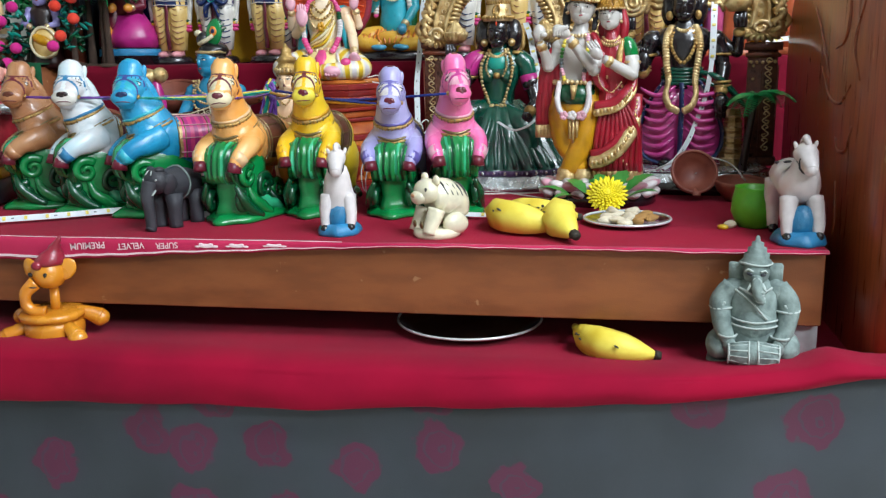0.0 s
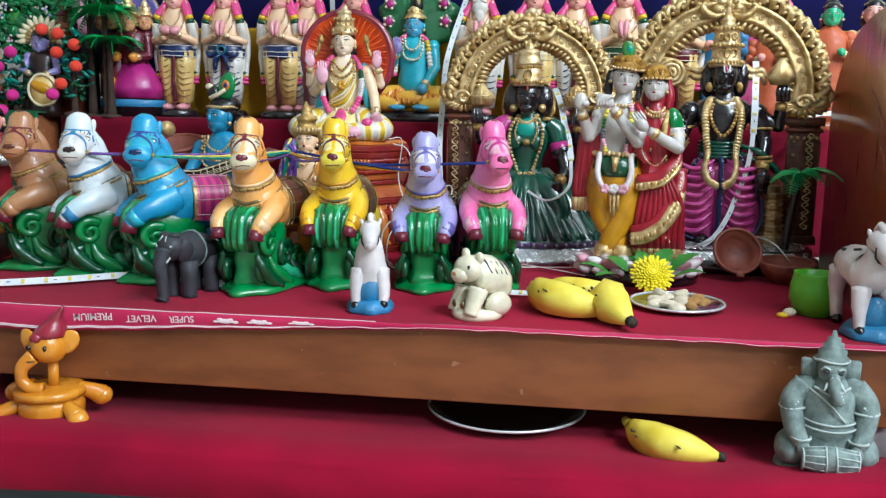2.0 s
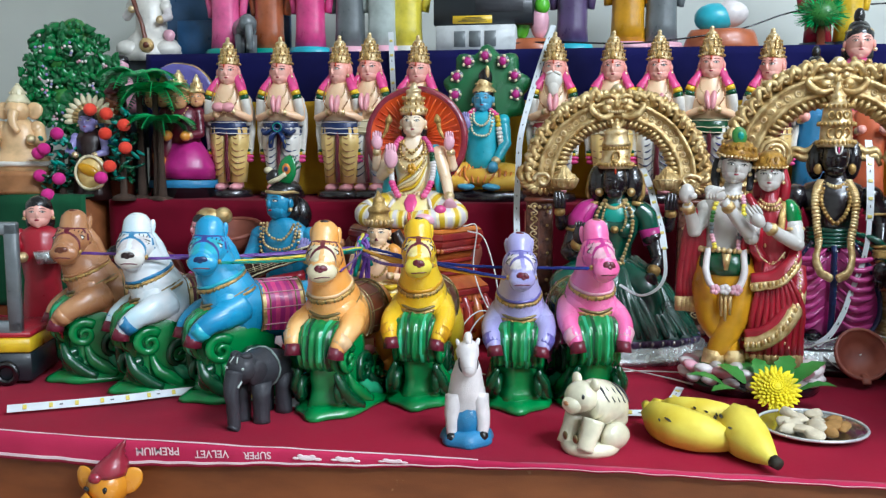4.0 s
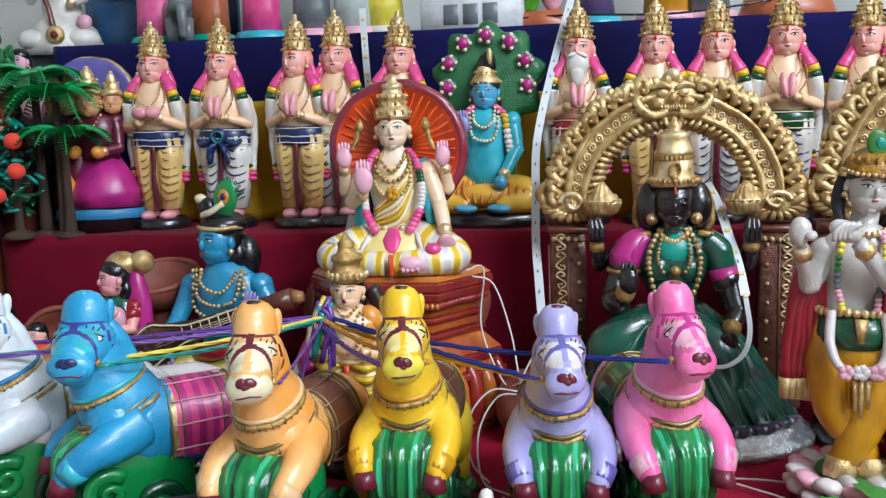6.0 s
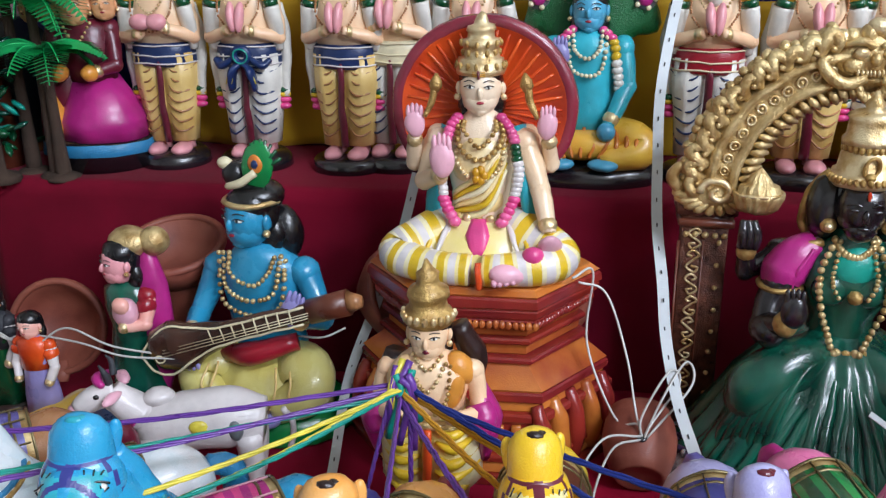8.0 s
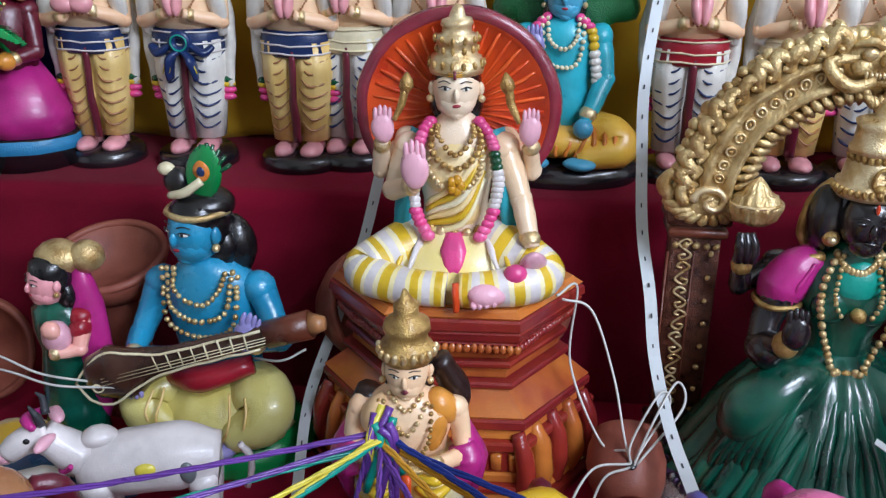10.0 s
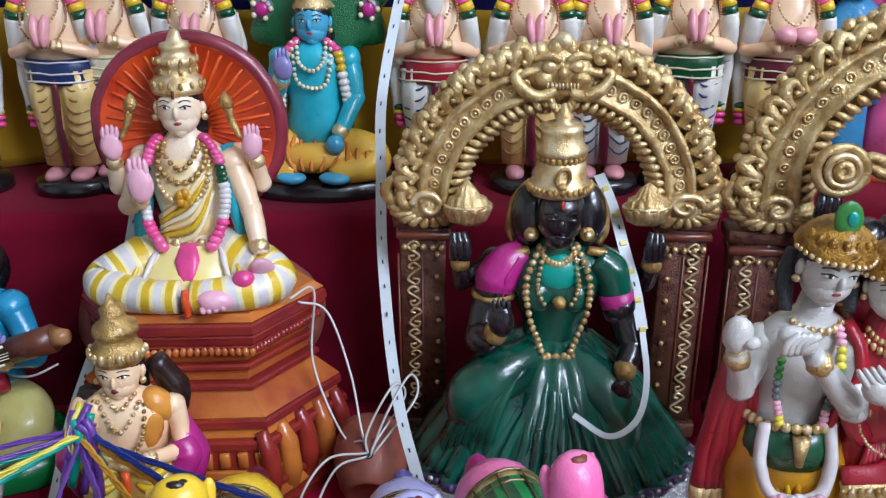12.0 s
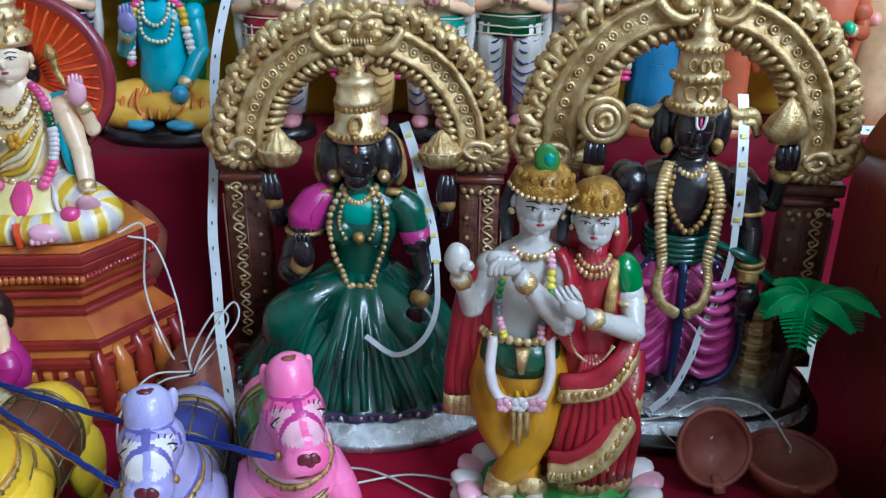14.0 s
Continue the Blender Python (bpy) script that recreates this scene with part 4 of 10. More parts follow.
    for s in (-1, 1):
        g.ell((s * 1.35, 0.7, 3.0), (0.42, 0.36, 0.95), coat, rot=(0, s * 10, 0))
        keep2 = g.M
        g.M = keep2 @ Matrix.Translation((s * 1.2, -2.5, 1.42)) @ pose(0, 0, 0, -22, 0, s * 32) @ Matrix.Scale(1.3, 4)
        g.ell((0, 0, 0), (0.44, 0.12, 0.24), "eyewhite", seg=10, ring=6)
        g.ell((0, -0.08, 0), (0.2, 0.09, 0.2), "black", seg=9, ring=6)
        g.tube([(-0.5, -0.06, -0.04), (0, -0.12, 0.26), (0.52, -0.04, 0.06)], 0.055, "black", seg=4)
        g.tube([(-0.45, -0.04, -0.1), (0, -0.1, -0.25), (0.45, -0.04, -0.08)], 0.035, "black", seg=4)
        for k in range(3):
            g.tube([(-0.35 + 0.3 * k, -0.02, 0.5), (-0.25 + 0.34 * k, 0.0, 0.85 - 0.1 * k)], 0.035, "black", seg=4)
        g.M = keep2
        g.ell((s * 1.6, -3.1, -0.2), (0.22, 0.3, 0.3), "goldtrim", seg=9, ring=6)
    g.M = keep
    ob = g.thing("clay_horse", loc, rz, label, "figurine", group="team of painted clay horses", scale=0.94)
    ob.scale.x *= 0.86
    return ob


def arch(g, zc, R, y, seg_deg=205):
    """Gilded arch: leafy outer border, two plain mouldings with a band of rosettes between, slanting inner ribs, scroll ends and a mask on top."""
    a0, a1 = 90 - seg_deg / 2, 90 + seg_deg / 2
    k0 = R / 11.5
    prof = [(6.5, 0.4), (6.4, -0.6), (6.7, -1.05), (7.45, -1.1), (7.6, -1.7), (7.95, -1.8), (8.1, -1.3), (9.15, -1.25), (9.25, -1.75), (9.6, -1.75), (9.75, -1.1), (10.6, -0.9), (10.9, -0.4), (10.9, 0.4)]
    vs, fs, n, k = [], [], 72, len(prof)
    for i in range(n + 1):
        a = radians(a0 + (a1 - a0) * i / n)
        for r, dy in prof:
            vs.append((r * k0 * math.cos(a), y + dy, zc + r * k0 * math.sin(a)))
    for i in range(n):
        for j in range(k):
            q = (j + 1) % k
            fs.append((i * k + j, (i + 1) * k + j, (i + 1) * k + q, i * k + q))
    fs += [tuple(range(k)), tuple(range(n * k, n * k + k))]
    g.raw(vs, fs, "gold")

    def at(deg, r, dy, side=1, da=0.0):
        b = radians(deg + side * da)
        return (r * k0 * math.cos(b), y + dy, zc + r * k0 * math.sin(b))

    count = 30
    for i in range(count):
        deg = a0 + 5 + (a1 - a0 - 10) * i / (count - 1)
        side = -1 if deg < 90 else 1
        big = 1.0 + 0.12 * math.sin(1.9 * i)
        if abs(deg - 90) > 10:
            # curled acanthus leaf with two lobes behind it
            g.tube([at(deg, 9.75, -1.1, side, 4), at(deg, 10.5, -1.55, side, 2.6), at(deg, 11.0 * big ** 0.15, -1.5, side, -0.6), at(deg, 10.6, -1.6, side, -3.0), at(deg, 10.1, -1.6, side, -1.6), at(deg, 10.35, -1.75, side, 0.2)], [0.3, 0.46, 0.44, 0.36, 0.26, 0.2], "gold", seg=7, n=3)
            for r, da, sz in ((11.15, 1.8, 0.5), (11.2, -1.6, 0.42), (10.2, 3.4, 0.36)):
                g.ell(at(deg, r * (1 + 0.012 * math.sin(5 * i + da)), -0.9, side, da), (sz * big, 0.5, sz * 0.8), "gold", rot=(0, -deg + 30 * da, 0), seg=9, ring=6)
            g.tube([at(deg, 9.9, -1.45, side, -2.4), at(deg, 10.9, -1.2, side, -2.9)], [0.1, 0.16], "brightgold", seg=5)
    for i in range(26):
        deg = a0 + 12 + (a1 - a0 - 24) * i / 25
        if abs(deg - 90) > 12:
            g.ring(at(deg, 8.62, -1.34), 0.3, 0.3, 0.09, "brightgold", axis="y", n=12, seg=5)
            g.bead(at(deg, 8.62, -1.36), 0.13, "gold")
    for i in range(36):
        deg = a0 + 6 + (a1 - a0 - 12) * i / 35
        side = -1 if deg < 90 else 1
        if abs(deg - 90) > 7:
            g.tube([at(deg, 7.5, -1.35, side, 1.6), at(deg, 7.1, -1.45, side, 0.4), at(deg, 6.8, -1.2, side, -0.4), at(deg, 6.35, -0.7, side, -1.8)], [0.16, 0.3, 0.28, 0.14], "gold", seg=7, n=3)
    # scroll ends: gadrooned volutes
    for s in (-1, 1):
        b0 = radians(a0)
        ex, ez = 8.9 * k0 * math.cos(b0) * s, zc + 8.9 * k0 * math.sin(b0)
        g.ell((ex, y - 0.5, ez), (2.7 * k0, 1.3, 1.3), "gold", seg=20, ring=12)
        for q in range(10):
            b = radians(180 + 20 * q)
            g.tube([(ex + 1.2 * math.cos(b), y - 1.5, ez + 0.5 * math.sin(b)), (ex + 2.2 * k0 * math.cos(b), y - 1.35, ez + 1.05 * math.sin(b)), (ex + 2.75 * k0 * math.cos(b), y - 0.8, ez + 1.4 * math.sin(b))], [0.2, 0.36, 0.26], "gold", seg=7, n=3)
        pts = []
        for q in range(16):
            b, r = radians(30 * q), 1.15 * (1 - q / 18)
            pts.append((ex + s * r * math.cos(b), y - 1.75 - 0.02 * q, ez + 0.4 + r * 0.8 * math.sin(b)))
        g.tube(pts, [0.3, 0.24, 0.2, 0.16], "brightgold", seg=7, n=2)
        g.tube([(ex + s * 2.4 * k0, y - 1.0, ez + 0.2), (ex + s * 3.0 * k0, y - 1.0, ez + 1.2), (ex + s * 2.5 * k0, y - 1.1, ez + 2.0), (ex + s * 2.0 * k0, y - 1.2, ez + 1.4)], [0.4, 0.46, 0.34, 0.2], "gold", seg=8)
    # mask at the crown of the arch: brow, eyes, cheeks, bared teeth, curling moustaches
    zt = zc + 8.9 * k0
    g.ell((0, y - 0.9, zt + 0.2), (2.5, 1.0, 2.0), "gold", seg=18, ring=12)
    for s in (-1, 1):
        g.ell((s * 0.85, y - 1.85, zt + 0.7), (0.5, 0.34, 0.42), "brightgold", seg=10, ring=7)
        g.tube([(s * 0.2, y - 1.9, zt + 1.1), (s * 0.9, y - 1.9, zt + 1.45), (s * 1.9, y - 1.5, zt + 1.2)], [0.2, 0.28, 0.2], "gold", seg=7)
        g.ell((s * 1.2, y - 1.7, zt - 0.1), (0.7, 0.45, 0.5), "gold", seg=10, ring=7)
        g.tube([(s * 0.5, y - 1.9, zt - 0.9), (s * 1.6, y - 2.0, zt - 1.2), (s * 2.6, y - 1.9, zt - 0.7), (s * 3.2, y - 1.8, zt + 0.1), (s * 2.7, y - 1.8, zt + 0.5)], [0.3, 0.42, 0.42, 0.34, 0.2], "gold", seg=8)
        for q in range(5):
            g.ell((s * (1.5 + 0.55 * q), y - 1.2, zt + 1.7 - 0.16 * q * q * 0.5), (0.5, 0.5, 0.5), ("gold", "brightgold")[q % 2], seg=9, ring=6)
        g.ell((s * 0.5, y - 1.3, zt + 1.9), (0.5, 0.5, 0.6), "gold", seg=9, ring=6)
    g.ell((0, y - 2.0, zt + 0.3), (0.34, 0.4, 0.5), "gold", seg=10, ring=7)
    for q in range(9):
        g.ell((-1.0 + 0.25 * q, y - 1.95, zt - 0.5 - 0.12 * math.sin(math.pi * q / 8)), (0.12, 0.2, 0.24), "brightgold", seg=6, ring=5)
    g.ell((0, y - 1.3, zt + 2.3), (0.7, 0.6, 0.6), "brightgold", seg=10, ring=7)
    for q in range(7):
        b = radians(200 + 23 * q)
        g.ell((0.8 * math.cos(b), y - 1.6, zt - 1.2 + 1.1 * math.sin(b)), (0.28, 0.34, 0.5), "gold", rot=(0, -20 + 40 * q / 6 - 20, 0), seg=8, ring=6)


def pillar(g, x, z0, z1, w, y):
    g.box((x, y, (z0 + z1) / 2), (w, 2.2, z1 - z0), "copperpillar")
    g.box((x, y - 0.1, z1 - 0.5), (w + 1.0, 2.8, 1.0), "copperpillar")
    g.box((x, y - 0.1, z1 - 1.6), (w + 0.6, 2.6, 0.6), "brown")
    g.box((x, y - 0.1, z0 + 0.6), (w + 0.8, 2.8, 1.2), "copperpillar")
    s = 1 if x < 0 else -1
    zz = z0 + 2.2
    k = 0
    while zz < z1 - 3.2:
        f = 1 if k % 2 else -1
        cx = x - s * w * 0.2
        g.tube([(cx + 0.1 * f, y - 1.18, zz + 0.35), (cx - 0.35 * f, y - 1.2, zz + 0.25), (cx - 0.1 * f, y - 1.2, zz - 0.1), (cx + 0.45 * f, y - 1.2, zz + 0.3), (cx, y - 1.2, zz + 0.75), (cx - 0.45 * f, y - 1.2, zz + 1.15), (cx, y - 1.2, zz + 1.5), (cx + 0.35 * f, y - 1.2, zz + 1.2), (cx, y - 1.2, zz + 1.05)], 0.1, "brightgold", seg=5, n=3)
        g.bead((x + s * w * 0.32, y - 1.15, zz + 0.5), 0.2, "gold")
        zz += 1.75
        k += 1
    for i in range(5):
        g.bead((x - w * 0.4 + w * 0.2 * i, y - 1.2, z1 - 2.5), 0.24, "gold")
    for dx in (-0.06, 0.46):
        g.tube([(x - s * w * 0.2 + s * w * dx - s * 0.9, y - 1.12, z0 + 1.4), (x - s * w * 0.2 + s * w * dx - s * 0.9, y - 1.12, z1 - 3)], 0.1, "brown", seg=4)


def goddess(loc, rz):
    """Black clay figure in a green sari, one knee raised, on a silver oval base under a pillared arch."""
    g = Fig()
    g.lathe([(0, 12.0, 8.4), (0.2, 12.3, 8.7), (0.9, 12.2, 8.6), (1.1, 11.3, 7.8), (1.9, 11.1, 7.6), (2.1, 10.6, 7.2)], "silver", seg=48)
    pillar(g, -9.35, 1.9, 19.9, 3.3, 3.6)
    pillar(g, 9.35, 1.9, 19.9, 3.3, 3.6)
    arch(g, 20.9, 11.5, 3.4, 186)
    # skirt: broad folds fanning from the waist to a purple hem
    g.lathe([(2.0, 10.2, 6.9, 0, -0.5, "purplebase"), (2.8, 10.3, 6.95, 0, -0.5), (3.0, 10.0, 6.7, 0, -0.5), (4.4, 9.2, 6.2, 0, -0.4), (6.2, 7.9, 5.4, 0, -0.2), (8.0, 6.8, 4.8, 0, 0.0), (10.0, 5.0, 3.8, 0, 0.3), (11.8, 2.7, 2.3, 0, 0.7)], "emerald", seg=120, flute=23, amp=0.035)
    g.tube([(-1.2, -0.6, 10.6), (-3.4, -2.4, 10.0), (-5.6, -3.0, 8.6), (-5.8, -2.8, 6.6), (-4.6, -3.6, 4.8)], [1.5, 1.9, 1.9, 1.6, 1.1], "emerald", seg=18, n=7)
    for i in range(7):
        g.tube([(-2.2 - 0.5 * i, -3.6 + 0.1 * i, 11.0 - 0.25 * i), (-3.6 - 0.45 * i, -4.6 + 0.15 * i, 9.0 - 0.2 * i), (-4.6 - 0.45 * i, -4.9 + 0.2 * i, 6.0), (-4.9 - 0.5 * i, -5.0 + 0.3 * i, 3.4)], [0.15, 0.34, 0.38, 0.3], "emerald", seg=7, n=4)
    g.tube([(1.2, -0.6, 10.4), (3.4, -2.6, 8.8), (4.6, -3.4, 6.6), (4.4, -4.2, 4.4)], [1.4, 1.7, 1.6, 1.1], "emerald", seg=18, n=7)
    for i in range(22):
        a = radians(192 + 156 * i / 21)
        bend = 0.5 * math.sin(1.7 * i)
        g.tube([(1.6 * math.cos(a), -0.3 + 1.9 * math.sin(a), 10.9), ((4.6 + bend) * math.cos(a), -0.2 + 4.3 * math.sin(a), 8.2 - 0.2 * bend), (7.6 * math.cos(a + 0.04 * bend), -0.4 + 5.6 * math.sin(a), 5.4), (9.9 * math.cos(a), -0.5 + 6.8 * math.sin(a), 3.0)], [0.16, 0.36, 0.42, 0.34], "emerald", seg=7, n=4)
    for i in range(44):
        a = radians(180 + 180 * i / 43)
        g.ell((10.35 * math.cos(a), -0.5 + 7.0 * math.sin(a), 2.45), (0.24, 0.2, 0.28), ("silver", "purplebase")[i % 2], seg=6, ring=5)
    for i in range(90):
        a, q = radians(random.uniform(190, 350)), random.uniform(0.2, 1.0)
        g.bead((3 + 6.6 * q) * math.cos(a) * Vector((1, 0, 0)) + Vector((0, (2.4 + 4.3 * q) * math.sin(a) - 0.3, 10.2 - 6.8 * q)), 0.1, "silver")
    # torso: narrow waist, rounded bust, sloping shoulders
    g.lathe([(10.4, 2.5, 2.1, 0, 0.5), (11.6, 2.1, 1.8, 0, 0.6), (13.0, 2.2, 1.9, 0, 0.6), (14.6, 2.9, 2.2, 0, 0.5), (16.0, 3.3, 2.2, 0, 0.5), (17.2, 3.4, 1.9, 0, 0.6), (18.0, 2.7, 1.6, 0, 0.6), (18.6, 1.5, 1.3, 0, 0.5), (19.4, 1.15, 1.1, 0, 0.2)], "emerald", seg=30)
    for s in (-1, 1):
        g.ell((s * 1.25, -1.0, 15.2), (1.25, 1.0, 1.15), "emerald", seg=14, ring=10)
    g.ell((0.1, -0.95, 16.9), (1.5, 0.7, 1.5), "teal", rot=(-14, 0, 0), seg=16, ring=10)
    # sleeve puffs, front arms, rear arms with lotus cups
    g.tube([(-2.2, 0.4, 18.0), (-3.3, 0.2, 17.2), (-4.1, 0.0, 16.0), (-4.4, -0.1, 15.0)], [0.9, 1.4, 1.55, 1.25], "magenta", seg=18, n=6)
    for k in range(4):
        g.tube([(-2.6 - 0.3 * k, -0.9 + 0.12 * k, 18.0 - 0.2 * k), (-3.4 - 0.3 * k, -1.3 + 0.15 * k, 16.6), (-3.7 - 0.3 * k, -1.2 + 0.2 * k, 15.1)], [0.1, 0.2, 0.1], "magenta", seg=6)
    g.ring((-4.3, -0.1, 15.0), 1.4, 1.4, 0.2, "goldtrim", n=18)
    g.tube([(2.6, 0.2, 17.6), (3.7, 0.2, 16.6), (4.3, 0.0, 15.0)], [1.2, 1.4, 1.25], "emerald", seg=14)
    g.tube([(4.2, 0.0, 15.2), (4.7, -0.2, 13.4)], [1.3, 1.15], "magenta", seg=14)
    arm(g, (-4.3, -0.2, 15.2), (-5.3, -1.6, 12.6), (-4.0, -3.6, 13.6), 1.05, "ebony", bangle="goldtrim")
    hand(g, (-3.9, -3.9, 14.6), 1.1, "ebony")
    g.ell((-5.0, -1.8, 12.4), (1.3, 1.5, 1.3), "ebony", seg=14, ring=10)
    arm(g, (4.6, -0.2, 14.0), (5.4, -1.4, 11.6), (4.6, -3.2, 10.2), 1.0, "ebony", bangle="goldtrim")
    hand(g, (4.4, -3.8, 9.4), 1.05, "ebony", (200, 0, 0))
    for s in (-1, 1):
        arm(g, (s * 4.2, 1.8, 16.6), (s * 6.5, 1.2, 15.4), (s * 6.7, 0.4, 17.4), 0.85, "ebony", bangle="goldtrim")
        for q in range(3):
            g.tube([(s * (6.3 + 0.4 * q), -0.1, 17.6), (s * (6.2 + 0.45 * q), -0.3, 18.6), (s * (6.4 + 0.3 * q), 0.0, 19.5)], [0.36, 0.34, 0.26], "ebony", seg=8)
        # lotus cup: ribbed bowl, beaded rim, pointed lid
        keep = g.M
        g.M = keep @ Matrix.Translation((s * 6.2, 1.2, 20.9)) @ Matrix.Scale(0.8, 4) @ Matrix.Translation((s * -6.5, -0.4, -20.9))
        g.lathe([(19.4, 1.0, 0.8, s * 6.5, 0.4), (19.8, 1.6, 1.2, s * 6.5, 0.4), (20.7, 2.0, 1.4, s * 6.5, 0.4), (21.1, 2.05, 1.45, s * 6.5, 0.4), (21.2, 1.7, 1.25, s * 6.5, 0.4), (21.8, 1.55, 1.15, s * 6.5, 0.4), (21.9, 1.1, 0.85, s * 6.5, 0.4), (22.6, 0.7, 0.55, s * 6.5, 0.4), (23.2, 0.1, 0.1, s * 6.5, 0.4)], "gold", seg=48, flute=14, amp=0.09)
        g.ring((s * 6.5, 0.4, 21.1), 2.0, 1.42, 0.14, "brightgold", n=22, seg=5)
        g.M = keep
        # long gold bead strands
        for r, pts in ((0.33, [(s * 1.3, -0.5, 18.6), (s * 2.1, -1.5, 16.8), (s * 2.0, -2.2, 14.4), (s * 1.3, -2.2, 12.4), (s * 0.7, -2.3, 10.8)]), (0.22, [(s * 1.0, -0.8, 18.6), (s * 1.4, -1.9, 16.4), (s * 0.8, -2.3, 14.9)])):
            g.beads(pts, r, "paleGold", step=r * 1.25)
        g.ell((s * 2.05, 0.5, 20.6), (1.25, 1.2, 2.2), "ebony", seg=14, ring=10)
        g.ell((s * 1.9, -0.5, 19.6), (0.5, 0.3, 0.55), "goldtrim", seg=12, ring=8)
        g.bead((s * 1.95, -0.95, 19.6), 0.28, "brightgold")
        g.tube([(s * 1.9, 0.6, 22.9), (s * 2.9, 0.9, 21.6), (s * 3.3, 1.0, 19.6), (s * 2.9, 0.9, 18.4)], [0.3, 0.36, 0.34, 0.25], "goldtrim", seg=8)
        g.box((s * 2.7, -0.2, 18.2), (1.5, 0.7, 0.5), "goldtrim", rot=(0, s * 10, 0), bevel=0.15)
    for k in range(15):
        a = radians(195 + 150 * k / 14)
        g.ell((1.35 * math.cos(a), 0.1 + 1.4 * math.sin(a), 18.6 - 0.9 * math.sin(math.pi * k / 14)), (0.24, 0.18, 0.3), "paleGold", seg=8, ring=6)
    g.bead((0.1, -2.2, 15.2), 0.5, "goldtrim")
    for k in range(13):
        a = radians(190 + 160 * k / 12)
        g.ell((2.45 * math.cos(a), 0.3 + 2.5 * math.sin(a), 11.0), (0.34, 0.26, 0.42), ("goldtrim", "paleGold")[k % 2], seg=8, ring=6)
    for k in range(8):
        g.ell((0.6 * math.cos(k * 0.785), -2.6, 9.6 + 0.6 * math.sin(k * 0.785)), (0.4, 0.3, 0.4), "emerald", seg=8, ring=6)
    # head: oval face under a tiered gold crown
    g.ell((0, -0.5, 20.9), (1.65, 1.6, 2.1), "ebony", seg=18, ring=13)
    g.ell((0, -0.9, 19.6), (1.1, 1.1, 0.95), "ebony", seg=14, ring=9)
    g.ell((0, 0.6, 21.0), (2.3, 1.5, 2.3), "ebony", seg=16, ring=11)
    g.ell((0, -2.1, 20.7), (0.24, 0.3, 0.5), "ebony", seg=9, ring=6)
    g.ell((0, -1.95, 19.9), (0.42, 0.2, 0.14), "ebony", seg=9, ring=6)
    for s in (-1, 1):
        g.ell((s * 0.68, -1.92, 21.1), (0.36, 0.14, 0.14), "ebony", seg=8, ring=5)
        g.tube([(s * 0.3, -2.08, 21.4), (s * 0.75, -2.0, 21.55), (s * 1.15, -1.7, 21.35)], 0.06, "ebony", seg=5)
    g.ell((0, -2.05, 22.1), (0.13, 0.08, 0.32), "redorange", seg=7, ring=5)
    g.lathe([(22.4, 2.0, 1.95), (22.7, 2.15, 2.05), (23.2, 2.05, 1.95), (23.3, 1.8, 1.75), (24.6, 1.62, 1.55), (24.7, 1.4, 1.35), (25.0, 1.36, 1.3), (25.1, 1.66, 1.6), (25.5, 1.7, 1.62), (25.7, 1.5, 1.45), (26.6, 1.36, 1.3), (26.9, 1.5, 1.42), (27.1, 1.1, 1.05), (27.3, 0.5, 0.5), (27.6, 0.62, 0.6), (28.0, 0.35, 0.34), (28.5, 0.12, 0.12)], "brightgold", seg=28)
    for z, r, n in ((22.9, 2.14, 19), (24.9, 1.5, 15)):
        for k in range(n):
            a = radians(170 + 200 * k / (n - 1))
            g.ell((r * math.cos(a), r * 0.97 * math.sin(a), z), (0.2, 0.16, 0.28), "goldtrim", seg=7, ring=5)
    g.ring((0, -1.75, 23.9), 0.42, 0.62, 0.14, "goldtrim", axis="y", n=16, seg=6)
    g.bead((0, -1.9, 23.3), 0.34, "goldtrim")
    return g.thing("enthroned_figure", loc, rz, "black clay figure in green sari seated under gilded arch", "figurine")


